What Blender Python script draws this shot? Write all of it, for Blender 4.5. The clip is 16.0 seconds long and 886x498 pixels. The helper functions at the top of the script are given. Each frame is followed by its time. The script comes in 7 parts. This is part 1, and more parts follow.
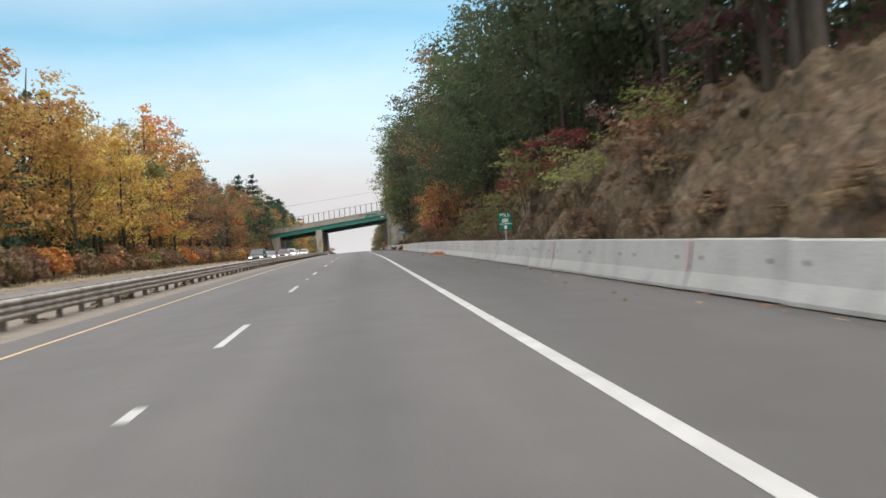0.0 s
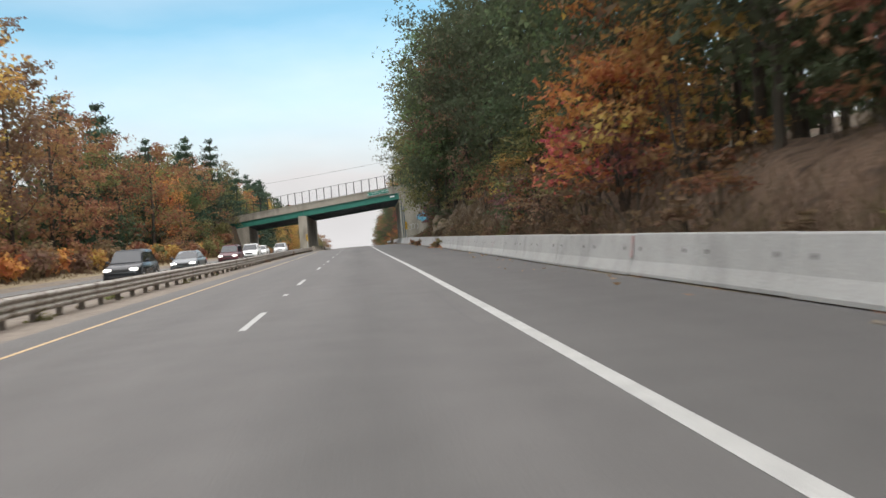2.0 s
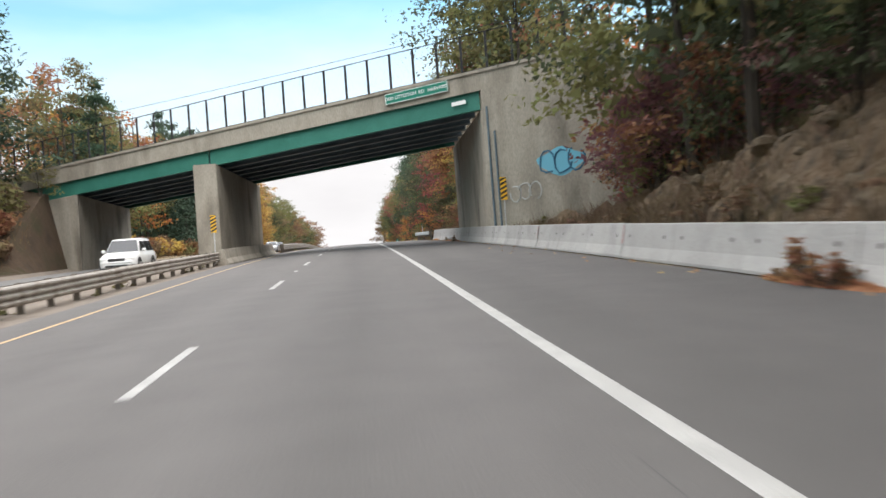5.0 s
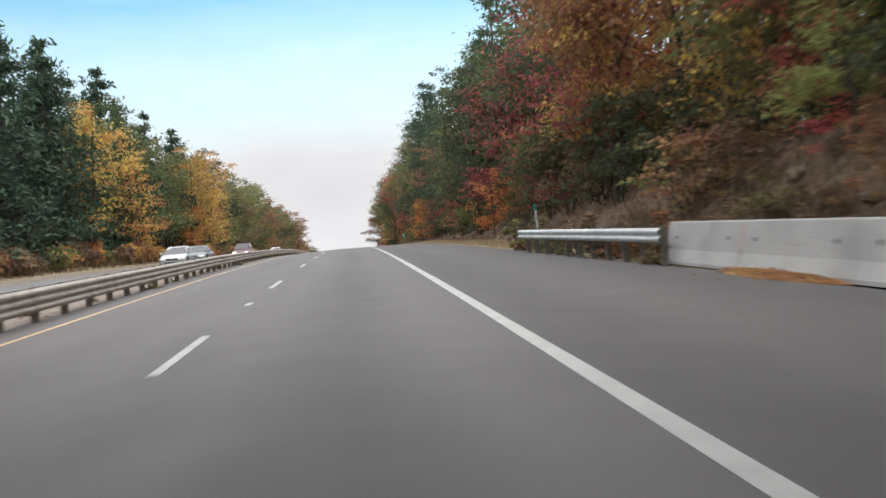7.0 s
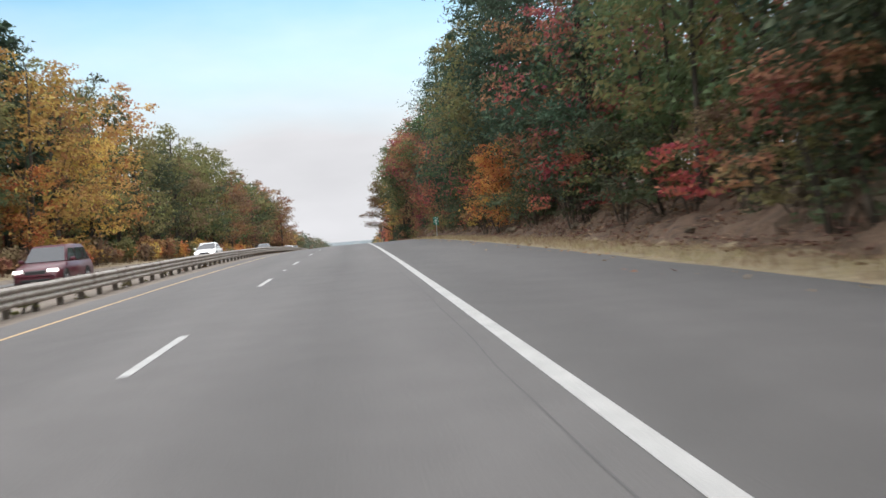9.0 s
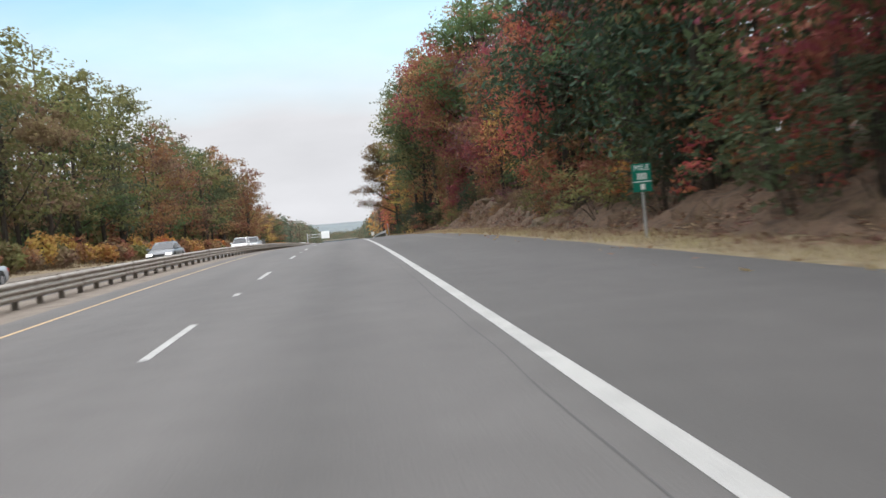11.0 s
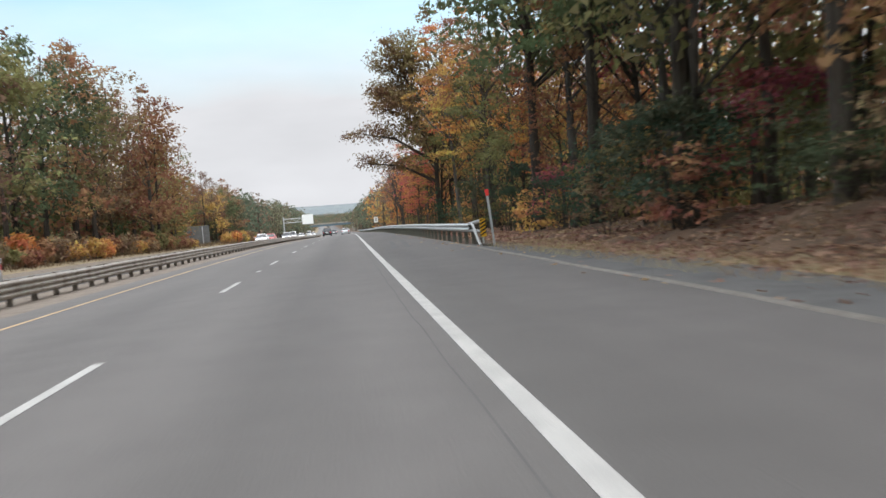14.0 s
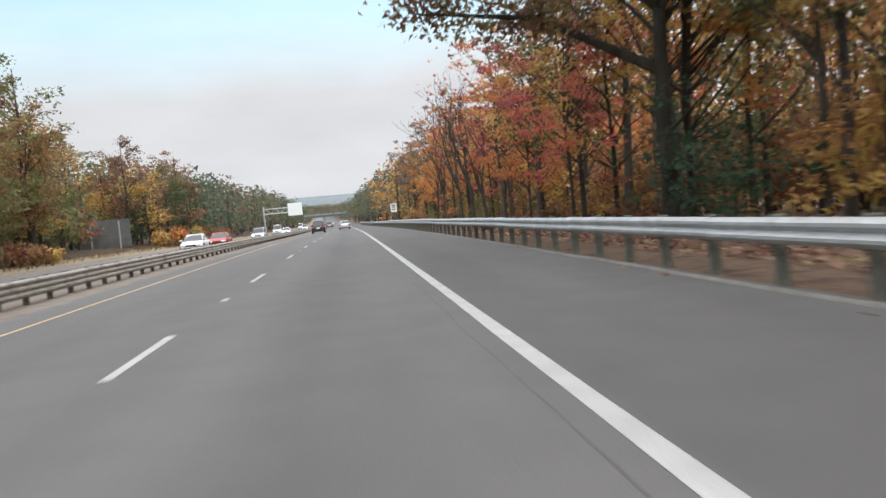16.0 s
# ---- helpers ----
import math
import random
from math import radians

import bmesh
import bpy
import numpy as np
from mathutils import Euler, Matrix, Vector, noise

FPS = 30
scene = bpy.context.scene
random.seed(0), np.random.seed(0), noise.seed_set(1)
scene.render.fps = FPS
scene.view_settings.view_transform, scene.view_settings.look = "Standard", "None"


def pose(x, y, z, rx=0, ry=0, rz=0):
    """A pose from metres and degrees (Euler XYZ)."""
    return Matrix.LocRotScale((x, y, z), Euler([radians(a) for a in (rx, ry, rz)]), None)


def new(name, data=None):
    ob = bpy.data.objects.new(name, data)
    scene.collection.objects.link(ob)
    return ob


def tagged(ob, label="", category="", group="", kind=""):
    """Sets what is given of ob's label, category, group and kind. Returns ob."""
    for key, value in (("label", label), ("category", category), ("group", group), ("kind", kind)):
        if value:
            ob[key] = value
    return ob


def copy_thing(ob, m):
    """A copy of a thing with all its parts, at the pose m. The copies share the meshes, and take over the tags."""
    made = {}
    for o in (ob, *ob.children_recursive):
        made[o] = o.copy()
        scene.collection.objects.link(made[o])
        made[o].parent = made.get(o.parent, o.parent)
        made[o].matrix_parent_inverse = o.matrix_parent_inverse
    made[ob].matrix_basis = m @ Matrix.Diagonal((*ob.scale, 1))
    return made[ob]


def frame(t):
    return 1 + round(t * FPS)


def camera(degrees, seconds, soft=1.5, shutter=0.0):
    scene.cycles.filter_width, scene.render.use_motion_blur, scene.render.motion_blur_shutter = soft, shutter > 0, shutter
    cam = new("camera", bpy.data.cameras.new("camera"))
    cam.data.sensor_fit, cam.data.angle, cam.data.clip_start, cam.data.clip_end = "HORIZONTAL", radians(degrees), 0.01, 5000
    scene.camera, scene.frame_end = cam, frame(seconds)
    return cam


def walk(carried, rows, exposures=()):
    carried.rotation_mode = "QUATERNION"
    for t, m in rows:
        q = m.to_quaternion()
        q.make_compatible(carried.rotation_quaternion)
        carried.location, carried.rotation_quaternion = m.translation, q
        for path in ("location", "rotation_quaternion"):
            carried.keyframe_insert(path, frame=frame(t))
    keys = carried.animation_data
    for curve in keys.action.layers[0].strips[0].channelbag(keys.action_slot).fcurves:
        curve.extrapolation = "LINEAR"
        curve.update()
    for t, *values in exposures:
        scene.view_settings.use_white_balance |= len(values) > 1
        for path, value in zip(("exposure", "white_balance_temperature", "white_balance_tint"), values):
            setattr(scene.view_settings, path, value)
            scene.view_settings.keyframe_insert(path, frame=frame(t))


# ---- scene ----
cam = camera(53.50, 16.0, soft=1.5, shutter=0.25)
walk(cam, [
    (0.0, pose(0.042, -25.265, -0.292, 92.536, 4.341, -5.348)),
    (0.5, pose(0.030, -10.192, 0.638, 92.363, 4.708, -5.149)),
    (1.0, pose(-0.034, 4.677, 1.534, 92.237, 4.500, -5.224)),
    (1.5, pose(-0.020, 19.270, 2.394, 91.976, 4.458, -5.203)),
    (2.0, pose(-0.018, 34.218, 3.252, 91.895, 4.574, -5.393)),
    (2.5, pose(0.026, 49.277, 4.089, 91.619, 4.635, -5.462)),
    (3.0, pose(0.064, 64.380, 4.901, 91.432, 4.547, -5.560)),
    (3.5, pose(0.164, 80.123, 5.716, 91.244, 4.787, -5.441)),
    (4.0, pose(0.152, 95.085, 6.482, 91.174, 4.030, -5.527)),
    (4.2, pose(0.168, 101.113, 6.794, 91.188, 3.881, -5.357)),
    (6.3, pose(0.115, 164.194, 10.076, 90.726, 4.821, -5.829)),
    (6.5, pose(0.095, 170.160, 10.357, 90.627, 4.667, -6.044)),
    (7.0, pose(0.213, 184.987, 11.017, 90.459, 4.581, -6.100)),
    (7.5, pose(0.360, 200.096, 11.632, 90.226, 4.624, -6.117)),
    (8.0, pose(0.468, 214.879, 12.177, 89.996, 4.676, -6.362)),
    (8.5, pose(0.622, 230.668, 12.695, 89.695, 4.628, -6.322)),
    (9.0, pose(0.767, 245.967, 13.134, 89.282, 4.846, -6.309)),
    (9.2, pose(0.780, 251.887, 13.286, 89.191, 4.770, -6.448)),
    (11.3, pose(1.286, 315.202, 14.376, 87.820, 5.553, -7.099)),
    (11.5, pose(1.376, 321.129, 14.429, 87.796, 5.403, -7.150)),
    (12.0, pose(1.645, 335.852, 14.512, 87.579, 5.476, -7.162)),
    (12.5, pose(1.931, 350.817, 14.524, 87.225, 5.624, -7.213)),
    (13.0, pose(2.173, 365.438, 14.464, 87.073, 5.204, -7.555)),
    (13.5, pose(2.484, 380.065, 14.333, 86.977, 5.008, -7.472)),
    (14.0, pose(2.734, 394.405, 14.156, 86.805, 4.731, -7.632)),
    (14.5, pose(2.982, 409.120, 13.944, 86.680, 4.950, -7.520)),
    (15.0, pose(3.212, 424.160, 13.697, 86.420, 5.459, -7.513)),
    (15.5, pose(3.404, 438.937, 13.425, 86.268, 5.279, -7.685)),
    (16.0, pose(3.632, 453.581, 13.129, 86.137, 5.211, -7.824)),
], exposures=[(0.0, -0.06, 6750, 13), (4.2, 0.03, 6750, 13), (5.5, 0.45, 6650, 13), (6.3, 0.5, 6600, 13), (6.6, 0.42, 6600, 13), (7.0, 0.05, 6600, 13), (7.5, -0.03, 6550, 13), (14.0, -0.03, 6450, 12), (16.0, -0.06, 6450, 12)])

# ---------------------------------------------------------------- light
SUN_EL, SUN_AZ = radians(38), radians(200)
world = bpy.data.worlds.new("sky")
scene.world = world
world.use_nodes = True
wn, wl = world.node_tree.nodes, world.node_tree.links
wn.clear()


def wnode(kind, **vals):
    n = wn.new(kind)
    for k, v in vals.items():
        n.inputs[k].default_value = v
    return n


w_out = wn.new("ShaderNodeOutputWorld")
w_sky = wn.new("ShaderNodeTexSky")
w_sky.sky_type, w_sky.sun_disc = "NISHITA", False
w_sky.sun_elevation, w_sky.sun_rotation = SUN_EL, SUN_AZ
w_tint = wn.new("ShaderNodeMixRGB")
w_tint.blend_type = "MULTIPLY"
w_tint.inputs[0].default_value = 1.0
w_tint.inputs[2].default_value = (0.66, 1.07, 1.0, 1)
wl.new(w_sky.outputs[0], w_tint.inputs[1])
w_blue = wn.new("ShaderNodeBackground")
w_blue.inputs["Strength"].default_value = 0.195
wl.new(w_tint.outputs[0], w_blue.inputs[0])
w_cloud = wn.new("ShaderNodeBackground")
w_cloud.inputs["Color"].default_value = (0.96, 0.98, 1.0, 1)
w_tc = wn.new("ShaderNodeTexCoord")
w_map = wn.new("ShaderNodeMapping")
w_map.inputs["Scale"].default_value = (1.6, 1.6, 5.0)
wl.new(w_tc.outputs["Generated"], w_map.inputs[0])
w_noise = wnode("ShaderNodeTexNoise", Scale=1.7, Detail=6.0, Roughness=0.55)
wl.new(w_map.outputs[0], w_noise.inputs["Vector"])
w_sep = wn.new("ShaderNodeSeparateXYZ")
wl.new(w_tc.outputs["Generated"], w_sep.inputs[0])
w_add = wn.new("ShaderNodeMath")
w_add.operation = "MULTIPLY_ADD"
wl.new(w_noise.outputs[0], w_add.inputs[0])
w_add.inputs[1].default_value = 0.1
wl.new(w_sep.outputs[2], w_add.inputs[2])
w_ramp = wn.new("ShaderNodeValToRGB")
w_ramp.color_ramp.elements[0].position, w_ramp.color_ramp.elements[0].color = 0.172, (1, 1, 1, 1)
w_ramp.color_ramp.elements[1].position, w_ramp.color_ramp.elements[1].color = 0.338, (0.06, 0.06, 0.06, 1)
e = w_ramp.color_ramp.elements.new(0.55)
e.color = (0.95, 0.95, 0.95, 1)
wl.new(w_add.outputs[0], w_ramp.inputs[0])
# an overcast sky is brighter overhead than at the horizon
w_high = wn.new("ShaderNodeMapRange")
w_high.inputs["From Min"].default_value, w_high.inputs["From Max"].default_value = 0.12, 0.8
w_high.inputs["To Min"].default_value, w_high.inputs["To Max"].default_value = 0.825, 3.1
wl.new(w_sep.outputs[2], w_high.inputs[0])
w_soft = wnode("ShaderNodeTexNoise", Scale=3.2, Detail=5.0, Roughness=0.5)
wl.new(w_map.outputs[0], w_soft.inputs["Vector"])
w_thick = wn.new("ShaderNodeMapRange")
w_thick.inputs["From Min"].default_value, w_thick.inputs["From Max"].default_value = 0.3, 0.7
w_thick.inputs["To Min"].default_value, w_thick.inputs["To Max"].default_value = 0.92, 1.06
wl.new(w_soft.outputs[0], w_thick.inputs[0])
w_lum = wn.new("ShaderNodeMath")
w_lum.operation = "MULTIPLY"
wl.new(w_high.outputs[0], w_lum.inputs[0])
wl.new(w_thick.outputs[0], w_lum.inputs[1])
wl.new(w_lum.outputs[0], w_cloud.inputs["Strength"])
w_mix = wn.new("ShaderNodeMixShader")
wl.new(w_ramp.outputs[0], w_mix.inputs[0])
wl.new(w_blue.outputs[0], w_mix.inputs[1])
wl.new(w_cloud.outputs[0], w_mix.inputs[2])
wl.new(w_mix.outputs[0], w_out.inputs[0])

sun = new("sun", bpy.data.lights.new("sun", "SUN"))
sun.data.energy, sun.data.angle, sun.data.color = 0.9, radians(25), (1.0, 0.97, 0.93)
sun_way = Vector((-math.sin(SUN_AZ) * math.cos(SUN_EL), math.cos(SUN_AZ) * math.cos(SUN_EL), math.sin(SUN_EL)))
sun.rotation_mode = "QUATERNION"
sun.rotation_quaternion = (sun_way).to_track_quat("Z", "Y")
sun.location = (0, 0, 60)

# ---------------------------------------------------------------- plan of the road
# s: metres along the road, u: metres to the right of the driving lane's middle
NODE_S = [-40 + 60 * i for i in range(11)] + [700, 900, 1050, 1250, 1500, 2000, 2600, 4600]
NODE_H = [-0.24, 0.12, -0.036, 0.005, 0.222, 0.376, 0.634, 0.795, 1.349, 1.505, 1.334] + [0.9, 0.3, 0.2, 0.0, -0.5, -1.5, -2.0, -2.0]
NODE_G = [6.365, 5.817, 5.082, 5.375, 3.874, 2.274, 0.83, -1.146, -1.968, -2.499, -2.866] + [-2.5, -2.4, -2.2, -1.5, -0.8, 0.3, 0.6, 1.0]
NODE_S = [-400] + NODE_S
NODE_H = [NODE_H[0]] + NODE_H
NODE_G = [NODE_G[0]] + NODE_G
S_GRID = np.arange(-400, 4600, 1.0)
_h = np.radians(np.interp(S_GRID, NODE_S, NODE_H))
_g = np.interp(S_GRID, NODE_S, NODE_G) / 100
_x = np.concatenate([[0], np.cumsum(np.sin(_h[:-1]))])
_y = np.concatenate([[0], np.cumsum(np.cos(_h[:-1]))])
_z = np.concatenate([[0], np.cumsum(_g[:-1])])
_x, _y, _z = _x - _x[400], _y - _y[400], _z - _z[400]


def crown(u):
    return 0.04 * np.clip(np.asarray(u, float) + 1.83, -7.3, 0.0)


def place(s, u, dz=0.0, crowned=True):
    """World points of road coordinates; arrays allowed."""
    s, u, dz = np.broadcast_arrays(np.asarray(s, float), np.asarray(u, float), np.asarray(dz, float))
    h = np.interp(s, S_GRID, _h)
    z = np.interp(s, S_GRID, _z) + dz + (crown(u) if crowned else 0)
    return np.stack([np.interp(s, S_GRID, _x) + u * np.cos(h), np.interp(s, S_GRID, _y) - u * np.sin(h), z], -1)


def heading(s):
    return float(np.degrees(np.interp(s, S_GRID, _h)))


def slope(s):
    return float(np.degrees(np.arctan(np.interp(s, S_GRID, _g))))


def road_pose(s, u, dz=0.0, turn=0.0, tilt=True):
    """A pose standing on the road plan, local y ahead."""
    p = place(s, u, dz)
    return pose(p[0], p[1], p[2], slope(s) if tilt else 0, 0, -heading(s) + turn)


RNG = np.random.RandomState(7)


def smooth_noise(x, y, seed=0.0):
    """Noise of arrays, about -1 to 1."""
    out = np.zeros(np.shape(x))
    xf, yf = np.ravel(x), np.ravel(y)
    of = out.ravel()
    for i in range(len(of)):
        of[i] = noise.noise((xf[i], yf[i], seed))
    return of.reshape(np.shape(x))


# ---------------------------------------------------------------- materials
def material(name):
    m = bpy.data.materials.new(name)
    m.use_nodes = True
    nt = m.node_tree
    bsdf = nt.nodes["Principled BSDF"]
    return m, nt, nt.nodes, nt.links, bsdf


def surface(name, colours, scale=4.0, rough=0.8, metal=0.0, bump=0.15, bump_scale=40.0, detail=6.0, coords="Object", stretch=(1, 1, 1), spec=0.3, vary=0.0, relief=0.02):
    """Colour from two scales of noise over real metres, with fine relief."""
    m, nt, n, l, b = material(name)
    tc = n.new("ShaderNodeTexCoord")
    mp = n.new("ShaderNodeMapping")
    mp.inputs["Scale"].default_value = stretch
    l.new(tc.outputs[coords], mp.inputs[0])
    big = n.new("ShaderNodeTexNoise")
    big.inputs["Scale"].default_value, big.inputs["Detail"].default_value = scale, detail
    l.new(mp.outputs[0], big.inputs["Vector"])
    ramp = n.new("ShaderNodeValToRGB")
    els = ramp.color_ramp.elements
    for i, c in enumerate(colours):
        e = els[i] if i < 2 else els.new(0.5)
        e.color = (*c, 1)
    for i, e in enumerate(els):
        e.position = 0.3 + 0.4 * i / max(1, len(colours) - 1)
    for i, c in enumerate(colours):
        els[i].color = (*c, 1)
    l.new(big.outputs[0], ramp.inputs[0])
    fine = n.new("ShaderNodeTexNoise")
    fine.inputs["Scale"].default_value, fine.inputs["Detail"].default_value = bump_scale, 4
    l.new(mp.outputs[0], fine.inputs["Vector"])
    mul = n.new("ShaderNodeMixRGB")
    mul.blend_type = "MULTIPLY"
    mul.inputs[0].default_value = 0.5
    gr = n.new("ShaderNodeValToRGB")
    gr.color_ramp.elements[0].position, gr.color_ramp.elements[0].color = 0.25, (0.5, 0.5, 0.5, 1)
    gr.color_ramp.elements[1].position, gr.color_ramp.elements[1].color = 0.75, (1.25, 1.25, 1.25, 1)
    l.new(fine.outputs[0], gr.inputs[0])
    l.new(ramp.outputs[0], mul.inputs[1])
    l.new(gr.outputs[0], mul.inputs[2])
    col = mul.outputs[0]
    if vary:
        info = n.new("ShaderNodeObjectInfo")
        hsv = n.new("ShaderNodeHueSaturation")
        mr = n.new("ShaderNodeMapRange")
        mr.inputs["To Min"].default_value, mr.inputs["To Max"].default_value = 1 - vary, 1 + vary
        l.new(info.outputs["Random"], mr.inputs[0])
        l.new(mr.outputs[0], hsv.inputs["Value"])
        l.new(col, hsv.inputs["Color"])
        col = hsv.outputs[0]
    l.new(col, b.inputs["Base Color"])
    bp = n.new("ShaderNodeBump")
    bp.inputs["Strength"].default_value, bp.inputs["Distance"].default_value = bump, relief
    l.new(fine.outputs[0], bp.inputs["Height"])
    l.new(bp.outputs[0], b.inputs["Normal"])
    b.inputs["Roughness"].default_value, b.inputs["Metallic"].default_value = rough, metal
    b.inputs["Specular IOR Level"].default_value = spec
    return m


def plain(name, colour, rough=0.5, metal=0.0, spec=0.5):
    m, nt, n, l, b = material(name)
    b.inputs["Base Color"].default_value = (*colour, 1)
    b.inputs["Roughness"].default_value, b.inputs["Metallic"].default_value = rough, metal
    b.inputs["Specular IOR Level"].default_value = spec
    return m


def leaf_material(name, through_share=0.4, spread=0.2):
    """Leaf colour comes from the object's own colour, each leaf and each spray a little different."""
    m, nt, n, l, b = material(name)
    info = n.new("ShaderNodeObjectInfo")
    geo = n.new("ShaderNodeNewGeometry")
    tc = n.new("ShaderNodeTexCoord")
    hsv = n.new("ShaderNodeHueSaturation")

    def ranged(src, lo, hi, a=0.0, z=1.0):
        r = n.new("ShaderNodeMapRange")
        r.inputs["From Min"].default_value, r.inputs["From Max"].default_value = a, z
        r.inputs["To Min"].default_value, r.inputs["To Max"].default_value = lo, hi
        l.new(src, r.inputs[0])
        return r.outputs[0]

    def both(op, p, q):
        x = n.new("ShaderNodeMath")
        x.operation = op
        l.new(p, x.inputs[0])
        l.new(q, x.inputs[1])
        return x.outputs[0]

    nz = n.new("ShaderNodeTexNoise")
    nz.inputs["Scale"].default_value, nz.inputs["Detail"].default_value = 0.55, 2
    l.new(tc.outputs["Object"], nz.inputs["Vector"])
    one = geo.outputs["Random Per Island"]
    value = both("MULTIPLY", ranged(one, 1 - spread, 1 + spread), ranged(nz.outputs[0], 0.8, 1.18, 0.3, 0.7))
    hue = both("ADD", ranged(nz.outputs[0], 0.455, 0.515, 0.3, 0.7), ranged(one, -0.005, 0.03))
    l.new(value, hsv.inputs["Value"])
    l.new(hue, hsv.inputs["Hue"])
    l.new(info.outputs["Color"], hsv.inputs["Color"])
    l.new(hsv.outputs[0], b.inputs["Base Color"])
    b.inputs["Roughness"].default_value = 0.75
    b.inputs["Specular IOR Level"].default_value = 0.15
    tr = n.new("ShaderNodeBsdfTranslucent")
    l.new(hsv.outputs[0], tr.inputs["Color"])
    mx = n.new("ShaderNodeMixShader")
    mx.inputs[0].default_value = through_share
    l.new(b.outputs[0], mx.inputs[1])
    l.new(tr.outputs[0], mx.inputs[2])
    l.new(mx.outputs[0], n["Material Output"].inputs[0])
    return m


def asphalt_material(name, lanes):
    """Worn asphalt in plan coordinates (x: across, y: along, metres)."""
    m, nt, n, l, b = material(name)
    uv = n.new("ShaderNodeUVMap")
    uv.uv_map = "plan"
    sep = n.new("ShaderNodeSeparateXYZ")
    l.new(uv.outputs[0], sep.inputs[0])

    def noise_at(sx, sy, scale, detail=4.0):
        mp = n.new("ShaderNodeMapping")
        mp.inputs["Scale"].default_value = (sx, sy, 1)
        l.new(uv.outputs[0], mp.inputs[0])
        t = n.new("ShaderNodeTexNoise")
        t.inputs["Scale"].default_value, t.inputs["Detail"].default_value = scale, detail
        l.new(mp.outputs[0], t.inputs["Vector"])
        return t.outputs[0]

    def ramp(src, *stops):
        r = n.new("ShaderNodeValToRGB")
        r.color_ramp.elements[0].position, r.color_ramp.elements[0].color = stops[0][0], (*[stops[0][1]] * 3, 1)
        r.color_ramp.elements[1].position, r.color_ramp.elements[1].color = stops[-1][0], (*[stops[-1][1]] * 3, 1)
        for p, v in stops[1:-1]:
            e = r.color_ramp.elements.new(p)
            e.color = (v, v, v, 1)
        l.new(src, r.inputs[0])
        return r.outputs[0]

    def times(a, c):
        x = n.new("ShaderNodeMixRGB")
        x.blend_type = "MULTIPLY"
        x.inputs[0].default_value = 1.0
        l.new(a, x.inputs[1])
        l.new(c, x.inputs[2])
        return x.outputs[0]

    across = n.new("ShaderNodeMapRange")
    across.inputs["From Min"].default_value, across.inputs["From Max"].default_value = -10.0, 10.0
    wob = n.new("ShaderNodeMath")
    wob.operation = "MULTIPLY_ADD"
    l.new(noise_at(0.0, 0.06, 1.0, 3.0), wob.inputs[0])
    wob.inputs[1].default_value = 0.5
    l.new(sep.outputs[0], wob.inputs[2])
    off = n.new("ShaderNodeMath")
    l.new(wob.outputs[0], off.inputs[0])
    off.inputs[1].default_value = -0.25
    l.new(off.outputs[0], across.inputs[0])
    base = n.new("ShaderNodeRGB")
    base.outputs[0].default_value = lanes["colour"]
    stops = [((u + 10) / 20, v) for u, v in lanes["bands"]]
    col = times(base.outputs[0], ramp(across.outputs[0], *stops))
    col = times(col, ramp(noise_at(1, 0.12, 0.6, 5.0), (0.3, 0.9), (0.7, 1.09)))
    col = times(col, ramp(noise_at(1, 1, 1.1, 8.0), (0.3, 0.93), (0.7, 1.06)))
    col = times(col, ramp(noise_at(1, 1, 60.0, 3.0), (0.3, 0.8), (0.7, 1.18)))
    # light along the road painted in: dimmer at the start, paler further on
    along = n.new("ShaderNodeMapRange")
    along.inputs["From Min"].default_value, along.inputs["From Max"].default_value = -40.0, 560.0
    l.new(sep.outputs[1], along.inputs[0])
    col = times(col, ramp(along.outputs[0], *[((s + 40) / 600, v) for s, v in lanes["light_along"]]))
    l.new(col, b.inputs["Base Color"])
    bp = n.new("ShaderNodeBump")
    bp.inputs["Strength"].default_value, bp.inputs["Distance"].default_value = 0.35, 0.006
    l.new(noise_at(1, 1, 90.0, 2.0), bp.inputs["Height"])
    l.new(bp.outputs[0], b.inputs["Normal"])
    b.inputs["Roughness"].default_value, b.inputs["Specular IOR Level"].default_value = 0.82, 0.3
    return m


# the last list darkens the start, where less light reached the road
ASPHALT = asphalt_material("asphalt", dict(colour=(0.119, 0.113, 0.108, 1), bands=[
    (-9.8, 1.25), (-7.0, 1.15), (-6.2, 0.98), (-5.3, 0.97), (-4.5, 1.03), (-3.5, 0.94), (-2.4, 1.04), (-1.7, 1.0), (-1.0, 1.06), (0.0, 0.84), (0.9, 1.03), (1.75, 1.0),
    (1.95, 0.82), (2.8, 0.8), (3.4, 0.86), (5.0, 0.88), (6.2, 0.84), (7.2, 0.82), (9.8, 0.8)], light_along=[(-40, 0.78), (0, 0.88), (60, 1.0), (250, 1.0), (340, 1.04), (430, 1.04), (470, 0.98), (560, 0.98)]))
ASPHALT_FAR = asphalt_material("asphalt_light", dict(colour=(0.16, 0.157, 0.152, 1), bands=[(-9.8, 1.0), (-4, 0.95), (0.0, 1.05), (4, 0.95), (9.8, 1.0)], light_along=[(-40, 1.0), (560, 1.0)]))
PAINT_WHITE = surface("road_paint_white", [(0.36, 0.355, 0.34), (0.47, 0.465, 0.445)], scale=3.0, rough=0.7, bump=0.2, bump_scale=60)
PAINT_YELLOW = surface("road_paint_yellow", [(0.47, 0.33, 0.18), (0.55, 0.4, 0.23)], scale=3.0, rough=0.7, bump=0.2, bump_scale=60)
